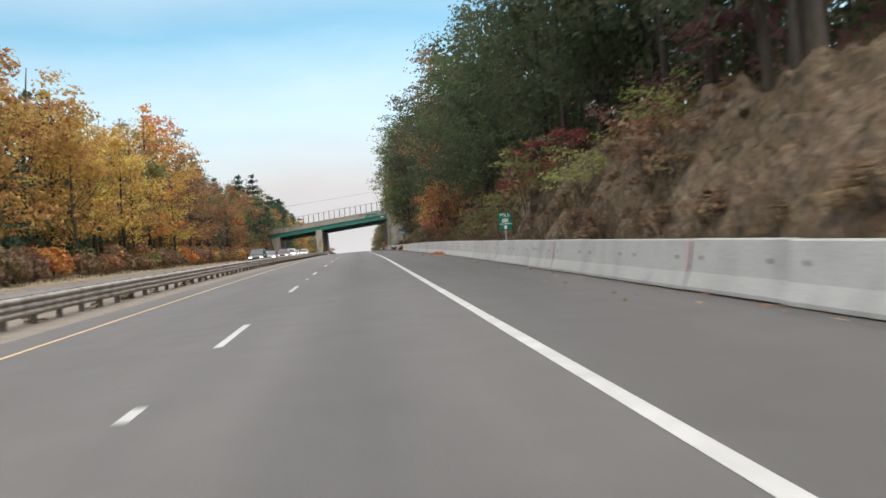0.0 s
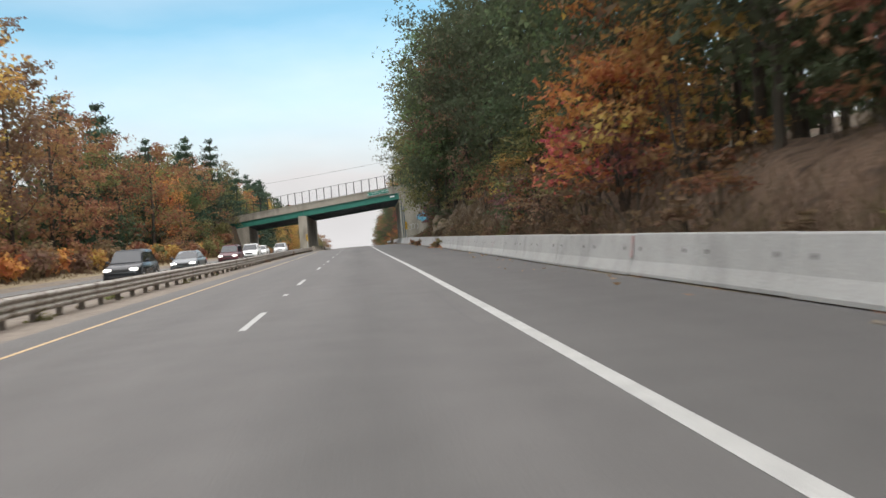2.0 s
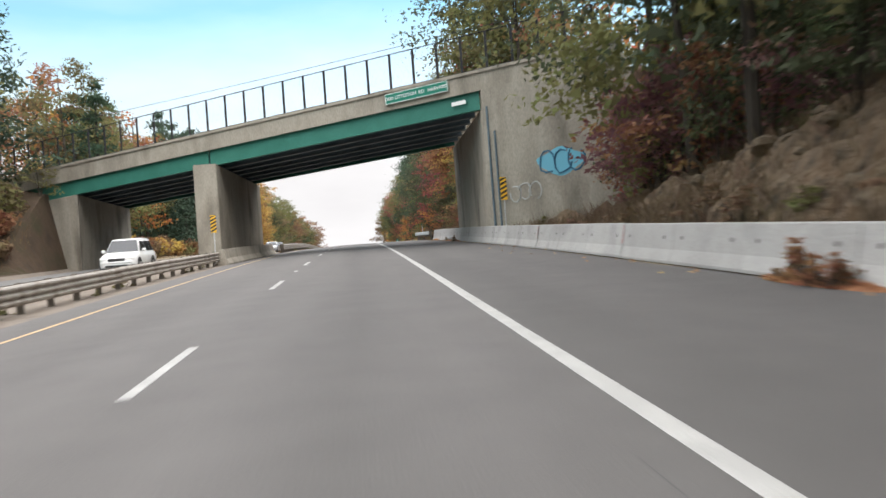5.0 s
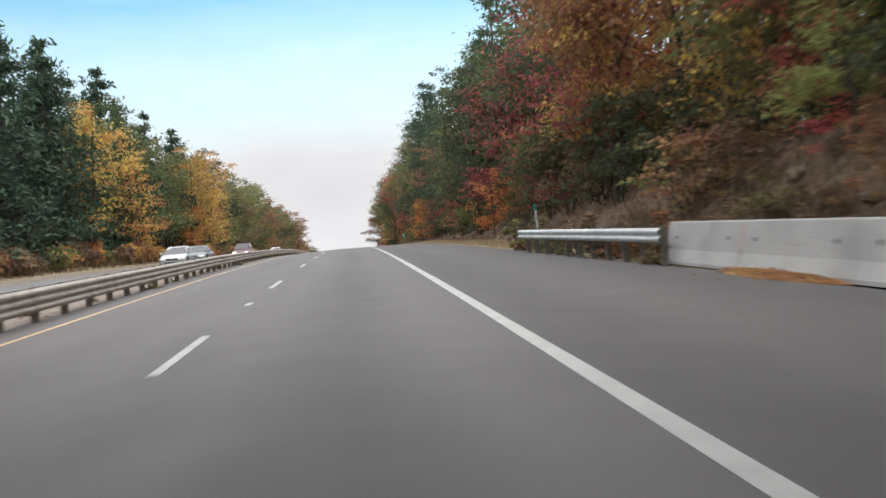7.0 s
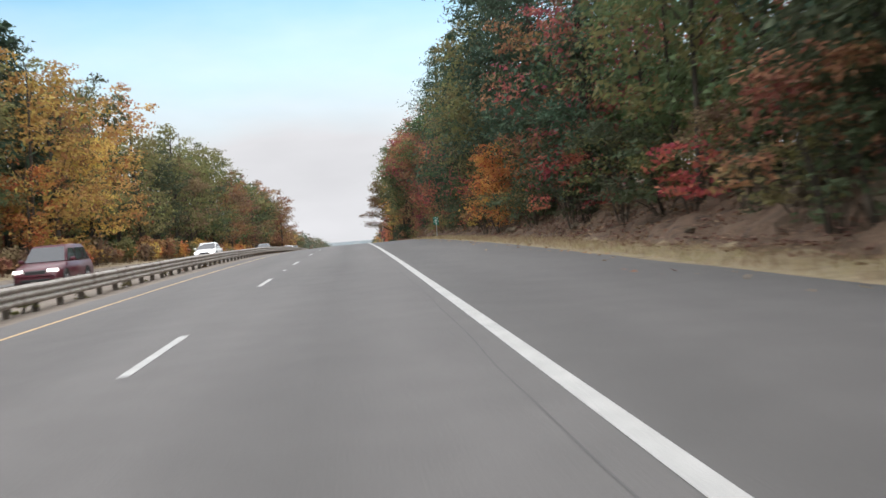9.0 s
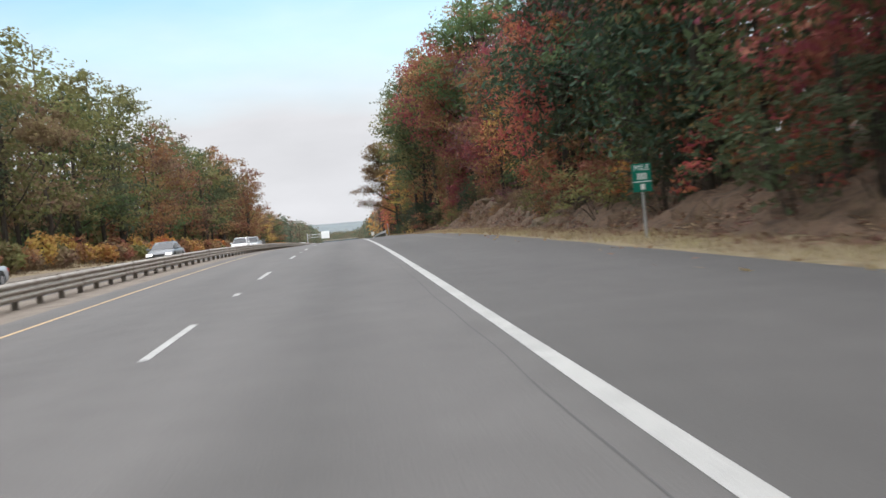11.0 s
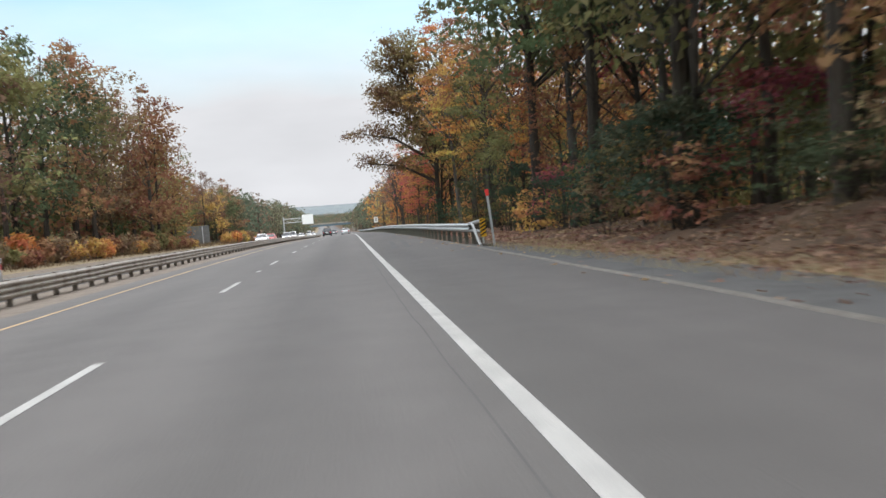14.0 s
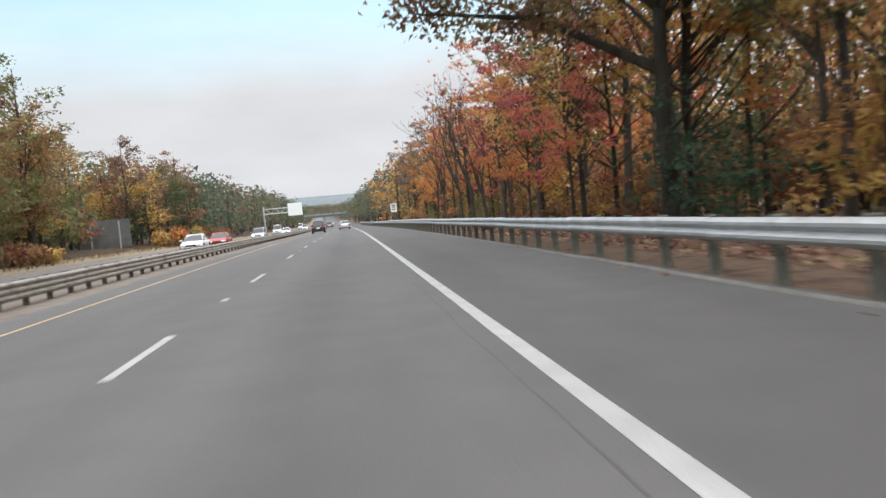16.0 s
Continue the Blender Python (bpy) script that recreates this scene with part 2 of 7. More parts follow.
GRAVEL = surface("gravel_sand", [(0.14, 0.115, 0.095), (0.22, 0.185, 0.15), (0.17, 0.145, 0.12)], scale=1.2, rough=0.95, bump=0.5, bump_scale=25)
CONCRETE = surface("barrier_concrete", [(0.29, 0.285, 0.275), (0.38, 0.375, 0.36), (0.33, 0.325, 0.31)], scale=0.7, rough=0.9, bump=0.15, bump_scale=30, vary=0.08)
CONCRETE_OLD = surface("old_concrete", [(0.15, 0.132, 0.108), (0.36, 0.325, 0.27), (0.25, 0.225, 0.187)], scale=0.5, rough=0.92, bump=0.3, bump_scale=18, stretch=(1, 1, 0.35))
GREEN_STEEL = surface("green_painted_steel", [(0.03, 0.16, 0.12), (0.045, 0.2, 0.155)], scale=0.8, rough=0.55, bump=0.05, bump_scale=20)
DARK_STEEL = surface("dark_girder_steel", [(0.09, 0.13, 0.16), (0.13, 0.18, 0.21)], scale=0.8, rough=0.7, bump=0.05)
FENCE_STEEL = surface("fence_steel", [(0.018, 0.018, 0.02), (0.03, 0.03, 0.032)], scale=3, rough=0.8, metal=0.0, bump=0.05)
GALVANISED = surface("galvanised_steel", [(0.42, 0.43, 0.43), (0.6, 0.61, 0.61)], scale=2.5, rough=0.5, metal=0.55, bump=0.05, bump_scale=15)
RUSTY_RAIL = surface("weathered_rail", [(0.19, 0.155, 0.125), (0.4, 0.365, 0.325), (0.27, 0.235, 0.2)], scale=1.5, rough=0.6, metal=0.3, bump=0.1, bump_scale=15)
POST_WOOD = surface("post_weathered", [(0.09, 0.075, 0.06), (0.17, 0.15, 0.125)], scale=5, rough=0.9, bump=0.4, bump_scale=30)
BARK = surface("bark", [(0.035, 0.028, 0.022), (0.085, 0.07, 0.055)], scale=3, rough=0.95, bump=0.8, bump_scale=14, stretch=(1, 1, 0.25), vary=0.3)
BARK_GREY = surface("grey_bark", [(0.06, 0.053, 0.046), (0.13, 0.118, 0.104)], scale=3, rough=0.95, bump=0.6, bump_scale=14, stretch=(1, 1, 0.3), vary=0.3)
LEAF = leaf_material("leaf")
NEEDLE = leaf_material("needle", 0.15, 0.3)


# ---------------------------------------------------------------- mesh helpers
def mesh_from(name, verts, faces, mats, face_mats=None, smooth=False, uv=None):
    me = bpy.data.meshes.new(name)
    me.from_pydata([tuple(map(float, v)) for v in verts], [], [tuple(map(int, f)) for f in faces])
    for m in mats:
        me.materials.append(m)
    if face_mats is not None:
        me.polygons.foreach_set("material_index", np.asarray(face_mats, dtype=np.int32))
    if smooth:
        me.polygons.foreach_set("use_smooth", np.ones(len(me.polygons), dtype=bool))
    if uv is not None:
        layer = me.uv_layers.new(name="plan")
        idx = np.empty(len(me.loops), dtype=np.int32)
        me.loops.foreach_get("vertex_index", idx)
        layer.data.foreach_set("uv", np.asarray(uv, dtype=np.float32)[idx].ravel())
    me.update()
    return me


def part(name, bm, mat, parent, label=""):
    """One bmesh as one mesh object under a thing or a part."""
    me = bpy.data.meshes.new(name)
    bm.to_mesh(me)
    bm.free()
    me.materials.append(mat)
    ob = new(name, me)
    ob.parent = parent
    if label:
        ob["label"] = label
    return ob


def part_of(name, me, parent, label=""):
    ob = new(name, me)
    ob.parent = parent
    if label:
        ob["label"] = label
    return ob


def box(bm, lo, hi, bevel=0.0):
    """A box between two corners, bevelled."""
    r = bmesh.ops.create_cube(bm, size=1.0)
    lo, hi = Vector(lo), Vector(hi)
    for v in r["verts"]:
        v.co = Vector([lo[i] + (v.co[i] + 0.5) * (hi[i] - lo[i]) for i in range(3)])
    if bevel:
        edges = list({e for v in r["verts"] for e in v.link_edges})
        bmesh.ops.bevel(bm, geom=edges, offset=bevel, segments=1, affect="EDGES")
    return bm


def tube(bm, points, radii, sides=7):
    """A tapered tube along points."""
    rings = []
    pts = [Vector(p) for p in points]
    for i, p in enumerate(pts):
        d = (pts[min(i + 1, len(pts) - 1)] - pts[max(i - 1, 0)]).normalized()
        a = d.orthogonal().normalized()
        c = d.cross(a)
        rings.append([bm.verts.new(p + radii[i] * (math.cos(2 * math.pi * k / sides) * a + math.sin(2 * math.pi * k / sides) * c)) for k in range(sides)])
    for i in range(len(rings) - 1):
        # turn the next ring to lie best on the last
        best = min(range(sides), key=lambda o: (rings[i][0].co - rings[i + 1][o].co).length)
        rings[i + 1] = rings[i + 1][best:] + rings[i + 1][:best]
        for k in range(sides):
            bm.faces.new((rings[i][k], rings[i][(k + 1) % sides], rings[i + 1][(k + 1) % sides], rings[i + 1][k]))
    bm.faces.new(rings[-1])
    bm.faces.new(rings[0][::-1])
    return bm


def sweep(profile, s_values, u_of, mat, name, closed=False, smooth=False, uv=False, z_of=None):
    """A cross-section of (u, z) swept along the road plan at an offset u_of(s)."""
    P = np.array(profile, float)
    n, k = len(s_values), len(P)
    s = np.repeat(np.asarray(s_values, float), k)
    base = np.repeat(np.array([u_of(a) for a in s_values]), k)
    u = base + np.tile(P[:, 0], n)
    lift = np.repeat(np.array([z_of(a) if z_of else 0.0 for a in s_values]), k)
    z = np.tile(P[:, 1], n) + crown(base) + lift
    verts = place(s, u, z, crowned=False)
    faces = []
    kk = k if closed else k - 1
    for i in range(n - 1):
        for j in range(kk):
            a, b = i * k + j, i * k + (j + 1) % k
            faces.append((a, b, b + k, a + k))
    if closed:
        faces.append(tuple(range(k))[::-1])
        faces.append(tuple((n - 1) * k + j for j in range(k)))
    return mesh_from(name, verts, faces, [mat], smooth=smooth, uv=np.stack([u, s], -1) if uv else None)


def curve_through(pairs):
    a, b = [p[0] for p in pairs], [p[1] for p in pairs]
    return lambda s: float(np.interp(s, a, b))


# ---------------------------------------------------------------- ground
ROCK = surface("rock_face", [(0.03, 0.024, 0.018), (0.15, 0.108, 0.07), (0.11, 0.068, 0.038)], scale=2.2, rough=0.95, bump=1.0, bump_scale=3.5, detail=12, relief=0.25)
LITTER = surface("leaf_litter", [(0.045, 0.03, 0.021), (0.15, 0.096, 0.064), (0.085, 0.06, 0.039)], scale=1.5, rough=0.95, bump=1.0, bump_scale=9, detail=10, relief=0.06)
DRY_GRASS = surface("dry_grass", [(0.17, 0.13, 0.08), (0.29, 0.23, 0.145), (0.2, 0.165, 0.09)], scale=1.4, rough=0.95, bump=0.7, bump_scale=22, detail=8)
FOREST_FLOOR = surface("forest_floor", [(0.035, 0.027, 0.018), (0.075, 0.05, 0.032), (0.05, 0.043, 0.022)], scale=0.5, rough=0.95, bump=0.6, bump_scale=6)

edge_right = curve_through([(-400, 5.62), (62, 5.62), (108, 6.75), (203, 6.65), (222, 6.3), (250, 6.75), (395, 7.0), (407, 5.9), (420, 5.45), (4600, 5.45)])
verge = curve_through([(-400, 0.9), (200, 0.9), (222, 2.2), (300, 2.2), (400, 2.6), (430, 2.0), (4600, 2.0)])
bank_high = curve_through([(-400, 4.2), (-10, 4.5), (22, 4.3), (34, 2.7), (80, 3.0), (95, 4.4), (138, 4.3), (149, 2.6), (158, 1.5), (171, 1.0), (184, 1.8), (192, 3.4), (212, 2.8), (240, 2.3), (263, 1.7), (300, 2.1),
                           (330, 1.6), (350, 2.0), (366, 2.4), (388, 3.0), (402, 2.0), (420, 0.7), (440, 0.25), (4600, 0.2)])
bank_run = curve_through([(-400, 4.2), (24, 4.2), (38, 5.0), (90, 4.0), (150, 4.0), (215, 4.5), (300, 6.0), (350, 5.0), (390, 5.0), (420, 7.0), (4600, 8.0)])
rocky = curve_through([(-400, 1), (24, 1), (36, 0.2), (86, 0.2), (96, 1.0), (160, 1.0), (178, 0.7), (188, 0.25), (215, 0.3), (260, 0.35), (300, 0.3), (350, 0.45), (392, 0.5), (410, 0.15), (4600, 0.1)])
W_FILL = 12.4
Z_BRIDGE = float(np.interp(172, S_GRID, _z))


def bridge_s(u, along=0.0):
    """The skewed line of the overpass: its near face, or a line so far behind it."""
    return 174.3 - 0.6 * u + along


def deck_top(u):
    return Z_BRIDGE + 7.55 + 0.052 * (u + 3.0)


def bank_height(s, u):
    """Height of the right bank over the road at (s, u)."""
    u0 = edge_right(s) + verge(s)
    t = min(1.0, max(0.0, (u - u0) / bank_run(s)))
    h = bank_high(s) * (t * t * (3 - 2 * t)) ** 0.75
    if s < 430:
        h += max(0.0, u - u0 - bank_run(s)) * 0.13 * min(1.0, (430 - s) / 60)
    else:
        h -= min(1.5, max(0.0, u - 7.5) * 0.05)
    return min(h, 14.0)


def left_height(s, u):
    d = -19.0 - u
    return -0.1 + max(0.0, min(d, 9.0)) * 0.09 + max(0.0, min(d - 9.0, 150)) * 0.03


def ground_height(s, u):
    """Height of the open ground over the road's own height at s."""
    er = edge_right(s)
    if u > er - 0.3:
        h = -0.03 + bank_height(s, u)
    elif u > -6.4:
        h = -0.25 + float(crown(u))
    elif u > -19.0:
        h = float(crown(u)) + (0.0 if u > -9.9 else -0.1)
    else:
        h = left_height(s, u)
    # fill that carries the cross road
    if 120 < s < 235 and ((u > 7.4 and 0.6 < s - bridge_s(min(u, 13.6)) < W_FILL) or u > 15.0 or u < -19.5):
        mid = bridge_s(u, 6.5)
        fall = max(0.0, abs(s - mid) * 0.857 - 6.2) * 0.7
        edge_fall = max(0.0, (8.2 - u) if u > 0 else (u + 21.0)) * 0.9
        fill = deck_top(u) - 0.5 - fall - edge_fall - float(np.interp(s, S_GRID, _z))
        h = max(h, fill)
    return h


U_GRID = np.array([-1500, -900, -500, -300, -180, -110, -75, -55, -45, -38, -33, -29, -26, -24, -22, -20.5, -19.2, -18.0, -14, -10.2, -9.6, -9.0, -8.3, -7.5, -6.9, -6.5, -6.2, -3, 0, 3, 5.0]
                  + [5.3 + 0.3 * i for i in range(38)] + [17, 18.5, 20, 22, 25, 29, 34, 42, 55, 75, 110, 180, 300, 500, 900, 1500])
S_LINES = np.concatenate([np.arange(-400, -60, 17), np.arange(-60, -30, 1.0), np.arange(-30, 440, 0.7), np.arange(440, 470, 1.0), np.arange(470, 900, 6), np.arange(900, 2000, 50), np.arange(2000, 4600, 200)])


def build_ground():
    ns, nu = len(S_LINES), len(U_GRID)
    H = np.array([[ground_height(s, u) for u in U_GRID] for s in S_LINES])
    S, U = np.meshgrid(S_LINES, U_GRID, indexing="ij")
    rock = np.array([rocky(s) for s in S_LINES])[:, None]
    e = np.array([edge_right(s) + verge(s) for s in S_LINES])[:, None]
    on_bank = np.clip((U - e + 0.2) / 0.8, 0, 1) * np.clip((20 - U) / 5, 0, 1)
    n1 = smooth_noise(S * 0.45, U * 0.6, 1.0)
    n2 = smooth_noise(S * 1.3, U * 1.6, 5.0)
    # fractured blocks: each cell of rock sits at its own height
    blocks = np.zeros_like(S)
    for i in range(ns):
        if rock[i, 0] < 0.3 or not -40 < S_LINES[i] < 440:
            continue
        for j in range(nu):
            if on_bank[i, j] > 0:
                q = Vector((S[i, j] * 0.55 + 0.3 * n2[i, j], U[i, j] * 0.8, H[i, j] * 1.1))
                c = noise.voronoi(q)[1][0]
                q2 = q * 2.3
                c2 = noise.voronoi(q2)[1][0]
                blocks[i, j] = 0.62 * noise.cell(c * 7.3) + 0.25 * noise.cell(c2 * 5.1)
    H = H + on_bank * (rock * (0.72 * blocks + 0.3 * n1 + 0.3 * n2) + 0.12 * n1 + 0.05 * n2)
    soft = np.clip((-19.5 - U) / 2, 0, 1) + np.clip((U - 20) / 5, 0, 1)
    H = H + soft * 0.3 * n1
    H = H + np.clip((np.abs(U) - 160) / 400, 0, 3) * 9 * (1 + 0.6 * smooth_noise(S * 0.002, U * 0.003, 9.0))
    verts = place(S, U, H, crowned=False).reshape(-1, 3)
    faces, mats = [], []
    for i in range(ns - 1):
        for j in range(nu - 1):
            a = i * nu + j
            faces.append((a, a + 1, a + 1 + nu, a + nu))
            s, u, w = S[i, j], U[i, j], n2[i, j]
            b = u - e[i, 0]
            steep = H[i, j + 1] - H[i, j]
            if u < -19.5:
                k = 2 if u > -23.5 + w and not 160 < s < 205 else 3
            elif u < -6.4 or (u < 5.2):
                k = 4
            elif b < -0.1 + 0.3 * w:
                k = 2 if s < 424 else 1
            elif u > 18 and s < 430:
                k = 3
            elif rock[i, 0] * 0.75 + 0.45 * w + 0.5 * (steep - 0.3) > 0.55:
                k = 0
            elif s < 230:
                k = 1
            else:
                k = 1
            mats.append(k)
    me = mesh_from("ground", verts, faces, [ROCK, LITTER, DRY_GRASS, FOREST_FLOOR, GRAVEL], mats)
    tagged(new("ground", me), "wooded roadside ground with rock cut, leaf litter and dry grass", "ground", kind="structure")


build_ground()
ROAD_S = np.concatenate([np.arange(-300, -60, 20), np.arange(-60, 560, 3.0), np.arange(560, 1000, 10), np.arange(1000, 4500, 60)])


def build_road():
    us = [-6.75, -6.7, -5.6, -4.0, -1.83, 0.0, 1.83, 3.5]
    rows = []
    for s in ROAD_S:
        er = edge_right(s) + 0.06 * math.sin(s * 0.9) + 0.05 * math.sin(s * 2.3)
        rows.append([(u, 0.0) for u in us[1:]] + [(er - 0.4, 0.0), (er, -0.03), (er + 0.02, -0.4)])
    k = len(rows[0])
    s = np.repeat(ROAD_S, k)
    u = np.array([p[0] for r in rows for p in r])
    dz = np.array([p[1] for r in rows for p in r])
    verts = place(s, u, dz)
    faces = [(i * k + j, i * k + j + 1, (i + 1) * k + j + 1, (i + 1) * k + j) for i in range(len(ROAD_S) - 1) for j in range(k - 1)]
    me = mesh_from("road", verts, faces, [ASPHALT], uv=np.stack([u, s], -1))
    tagged(new("road", me), "grey worn asphalt motorway carriageway with two lanes and a shoulder", "road", kind="structure")
    me = sweep([(-4.1, -0.3), (-4.05, 0), (0, 0.02), (3.8, 0), (3.85, -0.3)], ROAD_S, lambda s: -14.0, ASPHALT_FAR, "opposite_road", uv=True, z_of=lambda s: 0.05)
    tagged(new("opposite_road", me), "light grey asphalt carriageway for oncoming traffic", "road", kind="structure")


build_road()


def stripe(s0, s1, u, width, mat, name, wobble=0.0):
    ss = np.arange(s0, s1 + 0.01, 3.0 if s1 - s0 > 6 else (s1 - s0) / 2)
    verts, faces = [], []
    for s in ss:
        w = width / 2 * (1 + wobble * RNG.uniform(-1, 1))
        verts += [place(s, u - w, 0.004), place(s, u - w * 0.9, 0.008), place(s, u + w * 0.9, 0.008), place(s, u + w, 0.004)]
    for i in range(len(ss) - 1):
        for j in range(3):
            a = i * 4 + j
            faces.append((a, a + 1, a + 5, a + 4))
    return mesh_from(name, verts, faces, [mat])


tagged(new("edge_line", stripe(-60, 1400, 1.83, 0.17, PAINT_WHITE, "edge_line", 0.06)), "solid white painted line along the shoulder", "road marking", kind="structure")
tagged(new("yellow_line", stripe(-60, 1400, -5.294, 0.1, PAINT_YELLOW, "yellow_line", 0.08)), "solid yellow painted line along the median side", "road marking", kind="structure")
tagged(new("opposite_edge_line", stripe(-60, 1400, -17.2, 0.15, PAINT_WHITE, "opposite_edge_line")), "white painted edge line of the opposite carriageway", "road marking", kind="structure")
DASH0, DASH_STEP = -10.758, 12.19
for i in range(-5, 85):
    far = DASH0 + DASH_STEP * i
    tagged(new("lane_dash", stripe(far - 3.05, far, -1.83, 0.12, PAINT_WHITE, "lane_dash", 0.05)), "short white painted lane dash on asphalt", "road marking", "lane dashes")
    if i < 50 and i % 2 == 0:
        m0 = far - 7.4
        tagged(new("lane_marker", stripe(m0 - 0.3, m0 + 0.3, -1.83, 0.12, PAINT_WHITE, "lane_marker", 0.05)), "short white marker between two lane dashes", "road marking", "lane markers")


# ---------------------------------------------------------------- concrete barrier on the shoulder
PINK = surface("pink_marking_paint", [(0.42, 0.25, 0.24), (0.38, 0.31, 0.3)], scale=4, rough=0.8)
HOLE = plain("dark_recess", (0.12, 0.115, 0.11), 0.9)
JERSEY = [(-0.03, 0.0), (-0.03, 0.06), (0.07, 0.3), (0.17, 0.84), (0.19, 0.86), (0.33, 0.86), (0.35, 0.84), (0.44, 0.33), (0.6, 0.08), (0.6, 0.0)]


def build_barrier():
    thing = tagged(new("concrete_barrier"), "pale precast concrete safety barrier along the shoulder", "barrier")
    n = 0
    for s0 in np.arange(-59.5, 203.0, 3.5):
        s1 = min(s0 + 3.5, 203.2)
        n += 1
        off = RNG.uniform(-0.012, 0.012)
        lift = RNG.uniform(-0.008, 0.008)
        if s1 > 202:
            me = sweep(JERSEY, [s0 + 0.012, s1 - 0.3, s1], lambda s: edge_right(s) + off, CONCRETE, "barrier_segment", closed=True, z_of=lambda s: lift)
        else:
            me = sweep(JERSEY, [s0 + 0.012, s0 + 0.04, s1 - 0.04, s1 - 0.012], lambda s: edge_right(s) + off - (0 if s0 + 0.03 < s < s1 - 0.03 else -0.012), CONCRETE, "barrier_segment", closed=True, z_of=lambda s: lift)
        seg = part_of("barrier_segment", me, thing)
        for ds in (0.52, 2.98):
            bm = bmesh.new()
            m = road_pose(s0 + ds, edge_right(s0 + ds) + 0.113 + off, 0.55)
            bmesh.ops.create_circle(bm, segments=8, radius=0.075, cap_ends=True)
            for v in bm.verts:
                v.co = m @ Vector((0.175 * v.co.y * 0.6 - 0.004, v.co.x, v.co.y * 0.6))
            part("lifting_hole", bm, HOLE, seg)
        if (n % 3 == 0 and RNG.rand() < 0.7) or 110 < s0 < 116:
            w = RNG.uniform(0.05, 0.09)
            me = sweep([(0.076, 0.36), (0.16, 0.82)], [s0 - w, s0 + w], lambda s: edge_right(s) + off - 0.004, PINK, "paint_mark")
            part_of("paint_mark", me, seg, "faded pink survey paint stripe")


build_barrier()

# ---------------------------------------------------------------- guard rails
W_BEAM = [(0.0, 0.0), (0.03, 0.012), (0.078, 0.055), (0.08, 0.095), (0.03, 0.14), (0.02, 0.155), (0.03, 0.17), (0.08, 0.215), (0.078, 0.255), (0.03, 0.298), (0.0, 0.31)]


def beam_profile(side, top, thrie=False, thick=0.006):
    shape = W_BEAM[:-1] + [(0.02, 0.312), (0.03, 0.33), (0.08, 0.375), (0.078, 0.415), (0.03, 0.46), (0.0, 0.472)] if thrie else W_BEAM
    front = [(side * a, top - shape[-1][1] + z) for a, z in shape]
    back = [(u - side * thick, z) for u, z in front[::-1]]
    return front + back


def post_mesh(mat, size, high, name="post"):
    bm = bmesh.new()
    box(bm, (-size[0] / 2, -size[1] / 2, -0.3), (size[0] / 2, size[1] / 2, high), 0.012)
    me = bpy.data.meshes.new(name)
    bm.to_mesh(me)
    bm.free()
    me.materials.append(mat)
    return me


def sections(s0, s1, step):
    out = []
    a = s0
    while a < s1 - 0.1:
        out.append((a, min(a + step, s1)))
        a += step
    return out


def guard_rail(name, label, s0, s1, u_of, side, top, mat, post_mat, double=False, thrie=False, limit=300, step=1.905, drop=None, spacer_mat=None, part_to=560):
    """A W-beam rail on posts. side: which way the beam faces (+1 to the right)."""
    thing = tagged(new(name), label, "guard rail")
    z_of = drop or (lambda s: 0.0)
    for a, b in sections(s0, s1, 7.62 if s0 < 700 else 40):
        ss = np.linspace(a - 0.06, b + 0.06, 6)
        j = RNG.uniform(-0.01, 0.01)
        for sgn in ((side, -side) if double else (side,)):
            me = sweep(beam_profile(sgn, top, thrie), ss, lambda s: u_of(s) + sgn * 0.17, mat, "rail", closed=True, z_of=lambda s: z_of(s) + j)
            part_of("rail", me, thing)
    pm = post_mesh(post_mat, (0.15, 0.11), top + 0.02)
    bm = bmesh.new()
    w = 0.14 if double else 0.085
    box(bm, (-w if double else min(0.07 * side, 0.16 * side), -0.05, top - 0.33), (w if double else max(0.07 * side, 0.16 * side), 0.05, top - 0.02), 0.008)
    sm = bpy.data.meshes.new("spacer_block")
    bm.to_mesh(sm)
    bm.free()
    sm.materials.append(spacer_mat or post_mat)
    count, rest_v, rest_f = 0, [], []
    for s in np.arange(s0 + 0.3, s1, step):
        m = road_pose(s, u_of(s), z_of(s), tilt=False)
        if count < limit and s < part_to:
            p = part_of("post", pm, thing)
            p.matrix_local = m @ pose(0, 0, 0, RNG.uniform(-2, 2), RNG.uniform(-2, 2), RNG.uniform(-4, 4))
            part_of("spacer_block", sm, p)
            count += 1
        else:
            k = len(rest_v)
            rest_v += [m @ v.co for v in pm.vertices]
            rest_f += [tuple(k + i for i in f.vertices) for f in pm.polygons]
    if rest_v:
        ob = part_of("far_post", mesh_from("far_posts", rest_v, rest_f, [post_mat]), thing)
        ob["kind"] = "stuff"
    return thing


rail_left_u = curve_through([(-400, -8.1), (120, -8.05), (160, -7.35), (172, -7.2), (200, -6.35), (232, -6.6), (266, -7.4), (340, -8.2), (4600, -8.25)])
guard_rail("median_guard_rail", "weathered double steel guard rail on wooden posts in the median", -60, 171, rail_left_u, 1, 0.70, RUSTY_RAIL, POST_WOOD, double=True, thrie=True)
guard_rail("median_guard_rail", "weathered double steel guard rail in the median beyond the overpass", 199.5, 700, rail_left_u, 1, 0.70, RUSTY_RAIL, POST_WOOD, double=True, limit=190, part_to=520, thrie=True)
far_rail_u = curve_through([(-400, 5.62), (423, 5.62), (440, 5.5), (4600, 5.6)])
